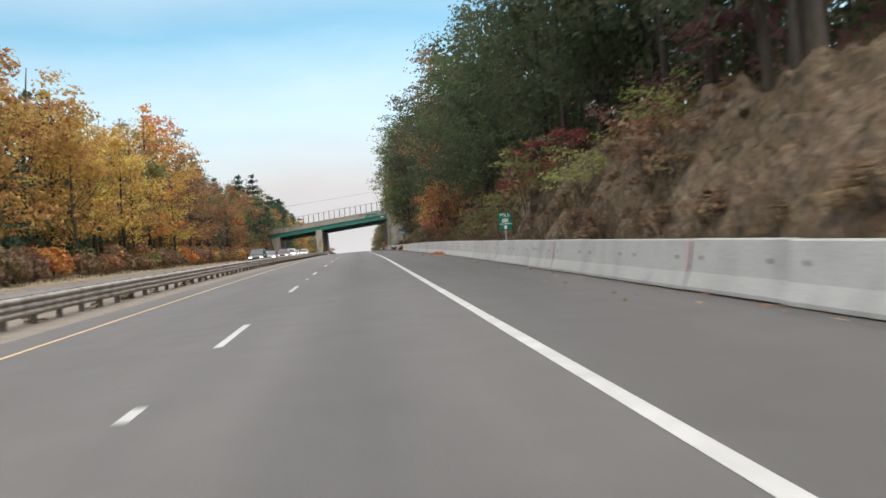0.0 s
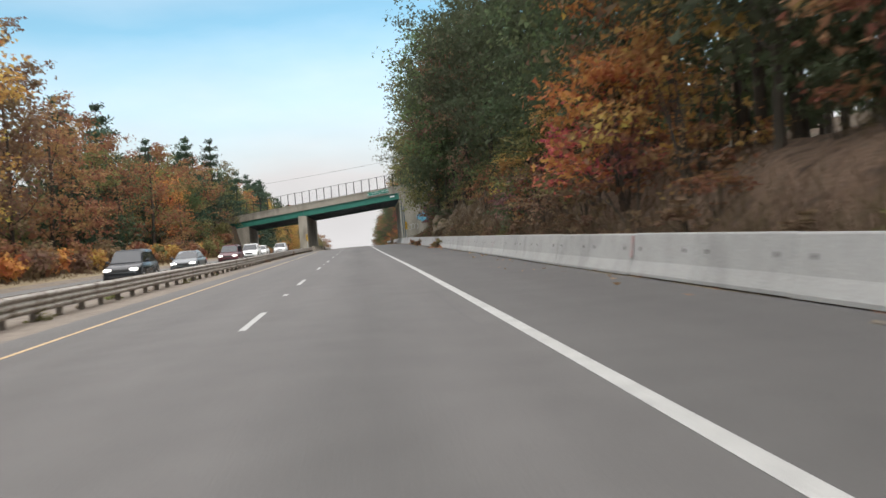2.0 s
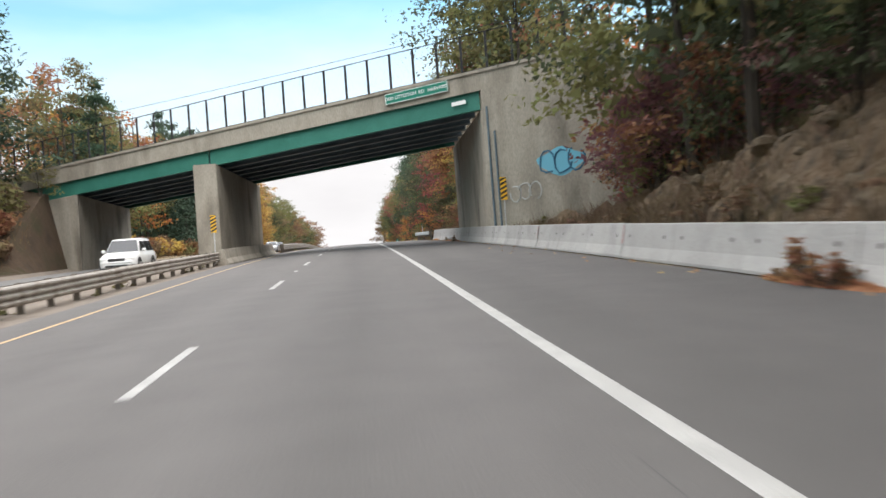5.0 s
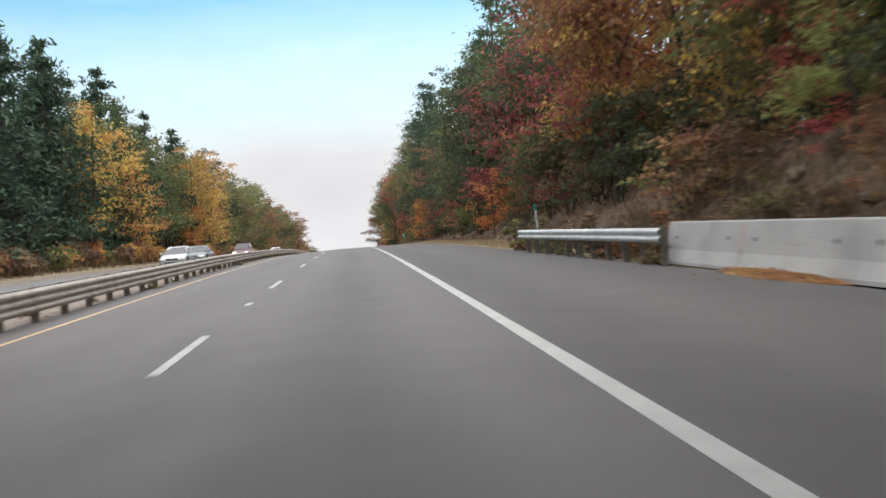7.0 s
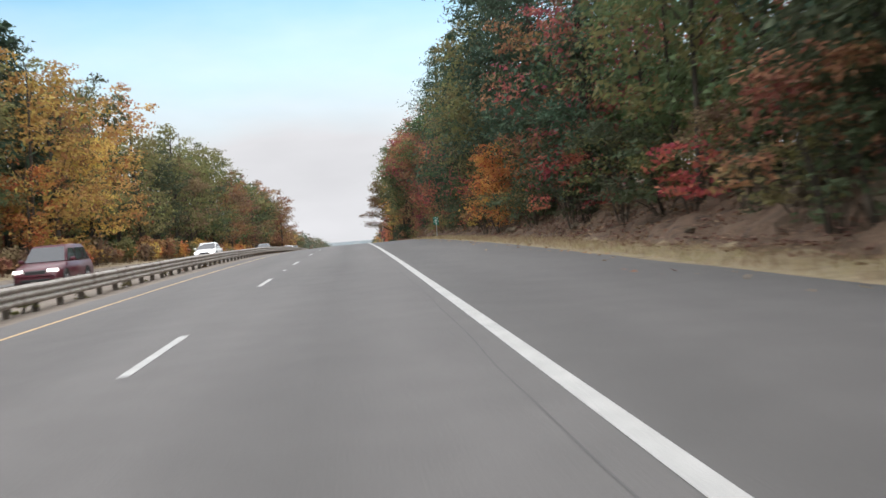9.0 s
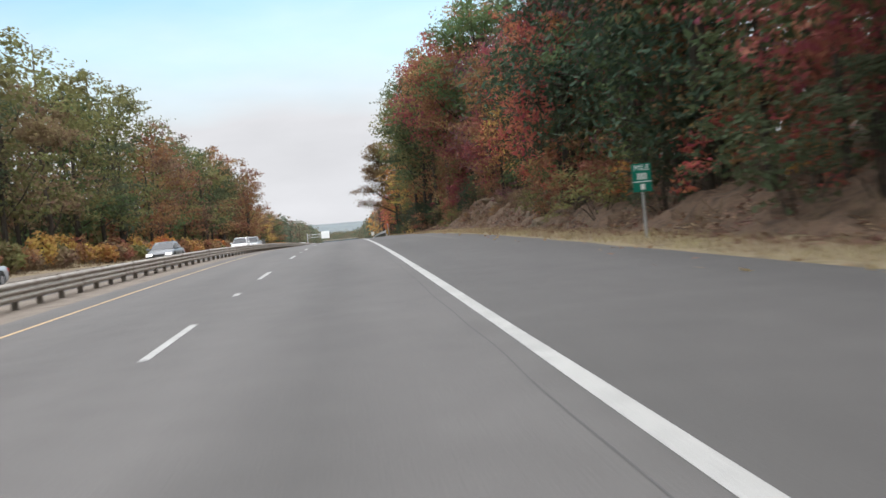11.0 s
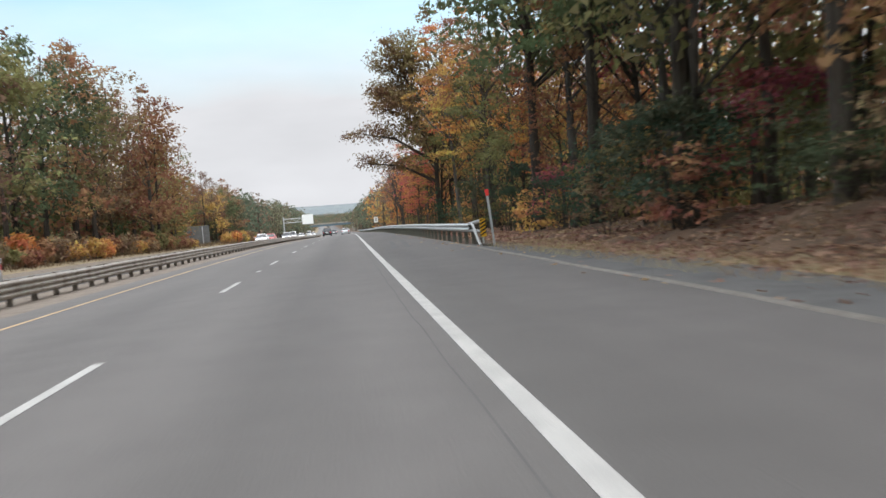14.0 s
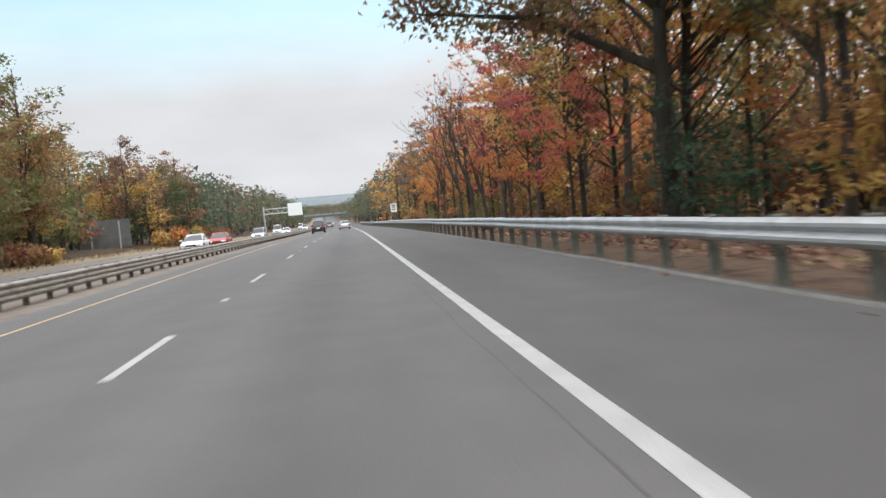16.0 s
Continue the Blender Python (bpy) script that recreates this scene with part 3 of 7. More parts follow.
guard_rail("shoulder_guard_rail", "bright galvanised guard rail along the shoulder behind dry leaves", 427.0, 720, far_rail_u, -1, 0.8, GALVANISED, surface("post_green_wood", [(0.1, 0.1, 0.08), (0.2, 0.2, 0.17)], scale=4, rough=0.9), limit=150, part_to=600)
short_rail_u = curve_through([(198, 6.55), (204, 6.45), (215, 6.1)])
guard_rail("shoulder_guard_rail", "short galvanised guard rail joined to the concrete barrier", 202.2, 215.0, short_rail_u, -1, 0.78, GALVANISED, POST_WOOD, step=1.2)


def rail_end():
    """The near end of the long rail: the beam bends down to an anchor."""
    thing = tagged(new("rail_terminal"), "galvanised guard rail end bent down to its anchor", "guard rail")
    for name, z0, z1, high in (("top_channel", 0.74, 0.86, 0.09), ("bottom_channel", 0.5, 0.5, 0.07)):
        bm = bmesh.new()
        ends = []
        for s, u, z in ((427.2, 5.47, z0), (425.0, 5.6, z1)):
            ends.append([bm.verts.new(place(s, u + du, z + dz)) for du, dz in ((-0.09, 0), (0.09, 0), (0.09, high), (-0.09, high))])
        for i in range(4):
            j = (i + 1) % 4
            bm.faces.new((ends[0][i], ends[0][j], ends[1][j], ends[1][i]))
        bm.faces.new(ends[0][::-1])
        bm.faces.new(ends[1])
        bmesh.ops.recalc_face_normals(bm, faces=bm.faces)
        bmesh.ops.bevel(bm, geom=bm.edges[:], offset=0.015, segments=1, affect="EDGES")
        part(name, bm, GALVANISED, thing)
    bm = bmesh.new()
    tube(bm, [tuple(place(426.3, 5.4, 0.8)), tuple(place(426.0, 5.4, 0.76)), tuple(place(425.3, 5.46, 0.2)), tuple(place(425.0, 5.5, 0.03))], [0.04, 0.055, 0.055, 0.05], 6)
    part("slanting_strut", bm, GALVANISED, thing)
    bm = bmesh.new()
    tube(bm, [tuple(place(425.2, 5.55, 0.06)), tuple(place(424.1, 5.75, 0.05))], [0.06, 0.06], 6)
    part("ground_anchor", bm, POST_WOOD, thing)
    for s in (425.4, 427.0):
        bm = bmesh.new()
        tube(bm, [tuple(place(s, 5.62, -0.2)), tuple(place(s, 5.62, 0.74))], [0.09, 0.09], 8)
        part("post", bm, POST_WOOD, thing)


rail_end()


def pier_barrier():
    """Old concrete barrier that shields the middle pier."""
    thing = tagged(new("pier_barrier"), "stained old concrete barrier shielding the bridge pier", "barrier")
    u_of = curve_through([(168, -6.7), (186, -6.2), (196, -6.6), (200.5, -7.2)])
    for a, b in sections(171, 200.0, 3.6):
        prof = [(0.15, 0.0), (0.15, 0.08), (-0.02, 0.33), (-0.1, 0.8), (-0.35, 0.8), (-0.43, 0.33), (-0.6, 0.0)]
        me = sweep(prof, [a + 0.01, a + 0.05, b - 0.05, b - 0.01], lambda s: u_of(s) - (0.0 if a + 0.03 < s < b - 0.03 else 0.015), CONCRETE_OLD, "barrier_segment", closed=True)
        part_of("barrier_segment", me, thing)


pier_barrier()

# ---------------------------------------------------------------- overpass
SIGN_GREEN = surface("sign_green", [(0.004, 0.15, 0.1), (0.006, 0.19, 0.13)], scale=2, rough=0.45, bump=0.0)
SIGN_WHITE = plain("sign_white", (0.8, 0.8, 0.78), 0.5)
SIGN_YELLOW = plain("sign_yellow", (0.75, 0.42, 0.02), 0.5)
SIGN_BLACK = plain("sign_black", (0.015, 0.015, 0.015), 0.5)
SIGN_BACK = surface("sign_back", [(0.13, 0.13, 0.125), (0.19, 0.19, 0.185)], scale=1.2, rough=0.6, metal=0.4)
GRAFFITI = plain("blue_spray_paint", (0.03, 0.12, 0.2), 0.7)
GRAFFITI_PALE = plain("pale_spray_paint", (0.42, 0.42, 0.4), 0.8)


def lettering(text, size, mat, m, parent, name="lettering"):
    cu = bpy.data.curves.new(name, "FONT")
    cu.body, cu.size, cu.align_x, cu.align_y, cu.extrude = text, size, "CENTER", "CENTER", 0.003
    tmp = bpy.data.objects.new(name, cu)
    scene.collection.objects.link(tmp)
    me = bpy.data.meshes.new_from_object(tmp.evaluated_get(bpy.context.evaluated_depsgraph_get()))
    bpy.data.objects.remove(tmp)
    me.materials.clear()
    me.materials.append(mat)
    ob = part_of(name, me, parent)
    ob.matrix_local = m
    return ob


def skew_points(u, along, z):
    """Points over the cross road: u across the motorway, metres behind the near face, height in the world."""
    p = place(bridge_s(u, along), u, 0)
    return (p[0], p[1], z)


def slab(u0, u1, a0, a1, low, high, name, mat, parent, steps=8, label=""):
    """A slab along the cross road between two depths; low and high give heights by u."""
    verts, faces = [], []
    us = np.linspace(u0, u1, steps + 1)
    for u in us:
        verts += [skew_points(u, a0, low(u)), skew_points(u, a1, low(u)), skew_points(u, a1, high(u)), skew_points(u, a0, high(u))]
    for i in range(steps):
        for j in range(4):
            a, b = i * 4 + j, i * 4 + (j + 1) % 4
            faces.append((a, b, b + 4, a + 4))
    faces += [(3, 2, 1, 0), tuple(steps * 4 + j for j in range(4))]
    me = mesh_from(name, verts, faces, [mat])
    bm = bmesh.new()
    bm.from_mesh(me)
    bmesh.ops.recalc_face_normals(bm, faces=bm.faces)
    bm.to_mesh(me)
    bm.free()
    return part_of(name, me, parent, label)


def block(s0, s1, u0, u1, low, high, name, mat, parent, label="", top_fn=None, taper=0.0):
    """An upright wall block in road coordinates, its top at a height that may follow the deck."""
    verts = []
    for s, u in ((s0(u0), u0), (s0(u1), u1), (s1(u1), u1), (s1(u0), u0)):
        p = place(s, u, 0)
        verts.append((p[0], p[1], p[2] + low))
    for s, u in ((s0(u0), u0), (s0(u1), u1), (s1(u1), u1), (s1(u0), u0)):
        p = place(s, u, 0)
        verts.append((p[0], p[1], high(u)))
    bm = bmesh.new()
    vs = [bm.verts.new(v) for v in verts]
    for f in ((3, 2, 1, 0), (4, 5, 6, 7), (0, 1, 5, 4), (1, 2, 6, 5), (2, 3, 7, 6), (3, 0, 4, 7)):
        bm.faces.new([vs[i] for i in f])
    bmesh.ops.recalc_face_normals(bm, faces=bm.faces)
    bmesh.ops.bevel(bm, geom=bm.edges[:], offset=0.04, segments=1, affect="EDGES")
    return part(name, bm, mat, parent, label)


W_DECK = 13.0
FLANGE_STEEL = surface("dusty_flange_steel", [(0.16, 0.19, 0.2), (0.24, 0.26, 0.27)], scale=0.8, rough=0.8, bump=0.05)


def girder_low(u):
    return Z_BRIDGE + 6.42 + 0.058 * (u + 1.0)


def girder_high(u):
    return girder_low(u) + 0.95


def parapet_top(u):
    return Z_BRIDGE + 8.5 + 0.055 * (u - 0.5)


def build_overpass():
    thing = tagged(new("overpass"), "concrete road overpass with green steel girders and a mesh fence", "bridge")
    U0, U1 = -22.6, 6.9
    slab(U0 - 0.4, U1 + 0.3, 0.3, W_DECK - 0.3, lambda u: girder_high(u) + 0.02, lambda u: girder_high(u) + 0.35, "deck", CONCRETE_OLD, thing)
    for a0, a1 in ((-0.12, 0.36), (W_DECK - 0.36, W_DECK + 0.12)):
        slab(U0 - 6, U1 + 6.5, a0, a1, lambda u: girder_high(u) - 0.02, parapet_top, "parapet", CONCRETE_OLD, thing, 12, "stained grey concrete parapet")
        slab(U0 - 6, U1 + 6.5, a0 - 0.1, a1 + 0.1, lambda u: parapet_top(u) - 0.12, lambda u: parapet_top(u) + 0.04, "coping", CONCRETE_OLD, thing, 12)
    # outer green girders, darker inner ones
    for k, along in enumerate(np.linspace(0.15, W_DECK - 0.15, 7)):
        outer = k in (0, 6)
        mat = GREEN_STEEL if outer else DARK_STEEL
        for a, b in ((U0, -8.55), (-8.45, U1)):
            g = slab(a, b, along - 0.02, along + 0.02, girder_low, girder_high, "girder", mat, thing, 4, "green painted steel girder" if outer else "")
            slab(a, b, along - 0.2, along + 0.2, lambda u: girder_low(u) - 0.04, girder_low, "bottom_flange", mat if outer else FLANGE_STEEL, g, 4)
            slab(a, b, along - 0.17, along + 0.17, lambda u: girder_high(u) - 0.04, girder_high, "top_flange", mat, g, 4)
    near = lambda u: bridge_s(u, -0.1)
    far = lambda u: bridge_s(u, W_DECK + 0.1)
    low_top = lambda u: girder_low(u) - 0.05
    bm = bmesh.new()
    foot = ((178.2, -9.3), (178.2, -7.95), (192.2, -6.98), (192.2, -8.3))
    low = [bm.verts.new(place(s, u, -0.6)) for s, u in foot]
    high = [bm.verts.new((v.co.x, v.co.y, girder_low(-8.3) - 0.06)) for v in low]
    bm.faces.new(low[::-1])
    bm.faces.new(high)
    for i in range(4):
        bm.faces.new((low[i], low[(i + 1) % 4], high[(i + 1) % 4], high[i]))
    bmesh.ops.recalc_face_normals(bm, faces=bm.faces)
    bmesh.ops.bevel(bm, geom=bm.edges[:], offset=0.05, segments=2, affect="EDGES")
    part("pier", bm, CONCRETE_OLD, thing, "weathered concrete wall pier")
    block(near, far, -24.5, -18.1, -0.6, low_top, "abutment", CONCRETE_OLD, thing, "dark stained concrete abutment")
    block(near, lambda u: bridge_s(u, W_DECK + 0.8), 6.9, 9.4, -0.6, low_top, "abutment", CONCRETE_OLD, thing, "stained concrete abutment")
    # wing walls up to the parapet on the right and left
    slab(6.95, 13.6, -0.3, 0.35, lambda u: Z_BRIDGE - 1.0, lambda u: girder_high(u) + 0.0, "wing_wall", CONCRETE_OLD, thing, 2, "weathered concrete wing wall with spray paint")
    slab(6.95, 13.6, W_DECK - 0.35, W_DECK + 0.3, lambda u: Z_BRIDGE - 1.0, lambda u: girder_high(u), "wing_wall", CONCRETE_OLD, thing, 2)
    # fences with curb rail: posts, top rail, fine mesh wires
    for along in (0.15,):
        for u in np.arange(-28, 13.2, 1.22):
            bm = bmesh.new()
            z = parapet_top(u)
            tube(bm, [skew_points(u, along, z - 0.05), skew_points(u, along, z + 2.0)], [0.07, 0.07], 6)
            part("fence_post", bm, FENCE_STEEL, thing)
        for dz, r in ((2.0, 0.03), (0.12, 0.022)):
            bm = bmesh.new()
            us = np.linspace(-28, 13.2, 10)
            tube(bm, [skew_points(u, along, parapet_top(u) + dz) for u in us], [r] * 10, 5)
            part("fence_rail", bm, FENCE_STEEL, thing)
        bm = bmesh.new()
        for u in np.arange(-28, 13.2, 0.3):
            z = parapet_top(u)
            for lean in (-0.9, 0.9):
                a, b = skew_points(u, along, z + 0.1), skew_points(u + lean, along, z + 1.98)
                d = Vector((0, 0, 0.0025))
                vs = [bm.verts.new(Vector(p) + q) for p, q in ((a, -d), (b, -d), (b, d), (a, d))]
                bm.faces.new(vs)
        ob = part("wire_mesh", bm, FENCE_STEEL, thing)
        ob["kind"] = "stuff"
    # road name sign on the near parapet
    us, ue = 2.1, 5.36
    p0, p1 = Vector(skew_points(us, -0.3, 0)), Vector(skew_points(ue, -0.3, 0))
    way = (p1 - p0).normalized()
    mid = (p0 + p1) / 2
    ang = math.degrees(math.atan2(way.y, way.x))
    tilt = -3.1
    sign = tagged(new("bridge_sign"), "green road name sign with white lettering on the parapet", "sign")
    sign.matrix_basis = pose(mid.x, mid.y, Z_BRIDGE + 8.2, 0, 0, ang) @ pose(0, 0, 0, 0, tilt, 0)
    L = (p1 - p0).length
    bm = bmesh.new()
    box(bm, (-L / 2, -0.012, -0.3), (L / 2, 0.012, 0.3), 0.006)
    part("sign_panel", bm, SIGN_GREEN, sign)
    for lo, hi in (((-L / 2 + 0.03, -0.019, 0.255), (L / 2 - 0.03, -0.012, 0.28)), ((-L / 2 + 0.03, -0.019, -0.28), (L / 2 - 0.03, -0.012, -0.255)),
                   ((-L / 2 + 0.03, -0.019, -0.255), (-L / 2 + 0.055, -0.012, 0.255)), ((L / 2 - 0.055, -0.019, -0.255), (L / 2 - 0.03, -0.012, 0.255))):
        bm = bmesh.new()
        box(bm, lo, hi)
        part("sign_border", bm, SIGN_WHITE, sign)
    for word, x in (("OLD", -1.64), ("LITTLETON", -0.62), ("RD", 0.33), ("HARVARD", 1.3)):
        lettering(word, 0.255, SIGN_WHITE, pose(x, -0.016, 0, 90, 0, 0), sign)
    # small white plate on the girder
    bm = bmesh.new()
    a, b = skew_points(5.5, -0.06, girder_low(5.5) + 0.42), skew_points(6.2, -0.06, girder_low(6.2) + 0.42)
    for p, q in ((a, b),):
        vs = [bm.verts.new(v) for v in (p, q, (q[0], q[1], q[2] + 0.2), (p[0], p[1], p[2] + 0.2))]
        f = bm.faces.new(vs)
        r = bmesh.ops.extrude_face_region(bm, geom=[f])
        for v in r["geom"]:
            if isinstance(v, bmesh.types.BMVert):
                v.co.y -= 0.02
    part("girder_plate", bm, SIGN_WHITE, thing, "small white clearance plate")
    # spray paint on the wing wall: a pale filled bubble shape under looping strokes
    bm = bmesh.new()
    ring = []
    for i in range(26):
        a = 2 * math.pi * i / 26
        ring.append(bm.verts.new(skew_points(10.35 + 1.05 * math.cos(a) * (1 + 0.12 * math.sin(3 * a)), -0.304, Z_BRIDGE + 3.66 + 0.62 * math.sin(a) * (1 + 0.2 * math.cos(4 * a)))))
    bm.faces.new(ring)
    part("spray_paint", bm, plain("light_blue_spray_paint", (0.13, 0.4, 0.52), 0.75), thing, "filled light blue spray paint")
    rng = random.Random(5)
    for k, (u, z, size, mat) in enumerate(((9.75, 3.65, 0.62, GRAFFITI), (10.4, 3.62, 0.62, GRAFFITI), (11.0, 3.72, 0.6, GRAFFITI), (8.2, 2.3, 0.45, GRAFFITI_PALE), (8.65, 2.4, 0.45, GRAFFITI_PALE), (9.15, 2.35, 0.45, GRAFFITI_PALE))):
        bm = bmesh.new()
        pts = []
        for i in range(9):
            a = i / 8 * 5.2 + k
            pts.append(skew_points(u + size * 0.55 * math.cos(a) * (1 if i < 6 else 1.3), -0.305, Z_BRIDGE + z + size * math.sin(a) * (1 if i < 6 else 0.8)))
        tube(bm, pts, [0.055 if mat is GRAFFITI else 0.05] * 9, 4)
        part("spray_paint", bm, mat, thing, "looping spray paint stroke")


build_overpass()


def downpipe():
    thing = tagged(new("downpipe"), "rusty dark drain pipe down the wing wall", "pipe")
    for u, top in ((7.15, 6.9), (7.45, 5.6)):
        bm = bmesh.new()
        tube(bm, [skew_points(u, -0.36, Z_BRIDGE + 0.6), skew_points(u - 0.02, -0.36, Z_BRIDGE + top)], [0.06, 0.06], 7)
        part("pipe_run", bm, DARK_STEEL, thing)


downpipe()


def delineator(s, u, turn, high=0.95, width=0.32, base=1.45, name="object_marker"):
    """A yellow plate with slanting black bars on a post."""
    thing = tagged(new(name), "yellow and black striped object marker on a thin post", "road sign")
    thing.matrix_basis = road_pose(s, u, 0, turn, tilt=False)
    bm = bmesh.new()
    box(bm, (-width / 2, -0.008, base), (width / 2, 0.008, base + high), 0.004)
    part("plate", bm, SIGN_YELLOW, thing)
    for k in range(5):
        bm = bmesh.new()
        z = base + 0.02 + k * high / 5
        vs = [bm.verts.new(v) for v in ((-width / 2, -0.012, z), (width / 2, -0.012, z + width * 0.5), (width / 2, -0.012, z + width * 0.5 + high / 10), (-width / 2, -0.012, z + high / 10))]
        for v in vs:
            v.co.z = min(v.co.z, base + high)
        bm.faces.new(vs)
        part("black_bar", bm, SIGN_BLACK, thing)
    bm = bmesh.new()
    box(bm, (-0.03, 0.01, -0.2), (0.03, 0.05, base + high), 0.004)
    part("post", bm, GALVANISED, thing)
    return thing


delineator(169.0, 7.6, 0, 1.15, 0.32, 2.15)
delineator(176.2, -8.0, 0, 1.0, 0.32, 1.8)


def mile_sign(s, u, turn=0.0, high=2.0, rows=("MILE",), bars=True):
    thing = tagged(new("mile_marker"), "small green mile marker sign with white lettering on a post", "road sign")
    thing.matrix_basis = road_pose(s, u, bank_height(s, u) - 0.03, turn, tilt=False)
    h0 = high - bank_height(s, u)
    bm = bmesh.new()
    box(bm, (-0.27, -0.008, h0 - 0.76), (0.27, 0.008, h0), 0.01)
    part("sign_panel", bm, SIGN_GREEN, thing)
    bm = bmesh.new()
    box(bm, (-0.03, 0.008, -0.3), (0.03, 0.05, h0 - 0.02), 0.004)
    part("post", bm, GALVANISED, thing)
    bm = bmesh.new()
    box(bm, (-0.26, -0.013, h0 - 0.5), (0.26, -0.009, h0 - 0.475))
    part("divider", bm, SIGN_WHITE, thing)
    lettering("MILE", 0.21, SIGN_WHITE, pose(0, -0.014, h0 - 0.12, 90, 0, 0), thing)
    for x0, x1, z0, z1 in ((-0.12, -0.07, -0.43, -0.26), (-0.03, 0.03, -0.43, -0.26), (0.07, 0.12, -0.43, -0.26), (-0.05, 0.06, -0.7, -0.55)):
        bm = bmesh.new()
        box(bm, (x0, -0.014, h0 + z0), (x1, -0.009, h0 + z1))
        part("figure_bar", bm, SIGN_WHITE, thing)
    return thing


mile_sign(11.7, 6.36, 0, 2.05)
mile_sign(329.0, 8.3)


def small_marker_post(s, u, top_colour, label, high=1.65):
    thing = tagged(new("marker_post"), label, "marker post")
    thing.matrix_basis = road_pose(s, u, 0, 0, tilt=False) @ pose(0, 0, 0, 0, -4, 0)
    bm = bmesh.new()
    box(bm, (-0.038, -0.02, -0.3), (0.038, 0.02, high - 0.2), 0.008)
    part("post", bm, GALVANISED, thing)
    bm = bmesh.new()
    box(bm, (-0.06, -0.03, high - 0.22), (0.06, 0.03, high), 0.01)
    part("cap", bm, top_colour, thing)


small_marker_post(215.6, 6.75, SIGN_GREEN, "thin grey post with a green top")
small_marker_post(423.9, 5.8, plain("red_reflector", (0.75, 0.05, 0.04), 0.5), "thin grey post with a bright red top", 1.95)
delineator(424.9, 5.6, 20, 0.64, 0.24, 0.33)


def white_sign(s, u, high):
    thing = tagged(new("regulatory_sign"), "small white rectangular sign with dark lines on a post", "road sign")
    thing.matrix_basis = road_pose(s, u, 0, 0, tilt=False)
    bm = bmesh.new()
    box(bm, (-0.36, -0.01, high - 1.0), (0.36, 0.01, high), 0.01)
    part("sign_panel", bm, SIGN_WHITE, thing)
    for z in (0.15, 0.36, 0.62):
        bm = bmesh.new()
        box(bm, (-0.22, -0.016, high - z - 0.12), (0.22, -0.011, high - z))
        part("text_bar", bm, SIGN_BLACK, thing)
    bm = bmesh.new()
    box(bm, (-0.05, 0.012, -0.4), (0.05, 0.07, high - 0.05), 0.01)
    part("post", bm, POST_WOOD, thing)


white_sign(556, 5.95, 2.75)


def sign_back_panel():
    """Large sign for the oncoming side, seen from behind."""
    thing = tagged(new("highway_sign"), "large grey back of a motorway sign on steel posts", "road sign")
    thing.matrix_basis = road_pose(558, -27.1, 0.0, 0, tilt=False)
    for k in range(8):
        bm = bmesh.new()
        box(bm, (-2.8, -0.03, 0.95 + k * 0.4), (2.8, 0.03, 0.95 + k * 0.4 + 0.39), 0.01)
        part("panel", bm, SIGN_BACK, thing)
    for x in (-1.6, 1.6):
        bm = bmesh.new()
        box(bm, (x - 0.08, -0.2, -1.2), (x + 0.08, -0.035, 4.0), 0.01)
        part("post", bm, GALVANISED, thing)


sign_back_panel()


def gantry():
    """Cantilever sign arm over the far side."""
    thing = tagged(new("cantilever_sign"), "pale cantilever motorway sign on a steel mast", "road sign")
    thing.matrix_basis = road_pose(655, -17.5, 0, 0, tilt=False)
    bm = bmesh.new()
    tube(bm, [(0, 0, -0.5), (0, 0, 6.6)], [0.22, 0.18], 10)
    part("mast", bm, GALVANISED, thing)
    for z in (4.9, 6.0):
        bm = bmesh.new()
        tube(bm, [(0, 0, z), (8.5, 0, z)], [0.11, 0.09], 8)
        part("arm", bm, GALVANISED, thing)
    for k in range(5):
        bm = bmesh.new()
        a = 0.4 + k * 1.1
        tube(bm, [(a, 0, 4.9 if k % 2 else 6.0), (a + 1.1, 0, 6.0 if k % 2 else 4.9)], [0.05, 0.05], 6)
        part("brace", bm, GALVANISED, thing)
    bm = bmesh.new()
    box(bm, (5.4, -0.2, 4.1), (8.6, -0.12, 6.9), 0.02)
    part("sign_panel", bm, SIGN_WHITE, thing)


gantry()


def far_overpass():
    thing = tagged(new("far_overpass"), "distant dark road bridge across the valley", "bridge")
    s0 = 1010
    m = road_pose(s0, -7.0, 0, 0, tilt=False)
    thing.matrix_basis = m
    for name, lo, hi, mat in (("deck", (-28, 0, 5.0), (28, 9, 6.3), DARK_STEEL), ("parapet", (-28, -0.2, 6.3), (28, 0.2, 7.2), CONCRETE_OLD), ("abutment", (-32, 0, -2), (-17, 9, 5.0), CONCRETE_OLD),
                              ("abutment", (16, 0, -2), (32, 9, 5.0), CONCRETE_OLD), ("pier", (-1.2, 1, -2), (0.2, 8, 5.0), CONCRETE_OLD)):
        bm = bmesh.new()
        box(bm, lo, hi, 0.05)
        part(name, bm, mat, thing)


far_overpass()
# overhead cable behind the bridge
bm = bmesh.new()
pts = []
for k in range(17):
    q = k / 16
    u = -40 + 70 * q
    p = skew_points(u, 17, 0)
    pts.append((p[0], p[1], Z_BRIDGE + 13.9 + 2.6 * q - 1.2 * 4 * q * (1 - q) * 0.4))
tube(bm, pts, [0.022] * 17, 4)
me = bpy.data.meshes.new("overhead_cable")
bm.to_mesh(me)
bm.free()
me.materials.append(SIGN_BLACK)
tagged(new("overhead_cable", me), "thin dark overhead cable crossing behind the bridge", "cable")


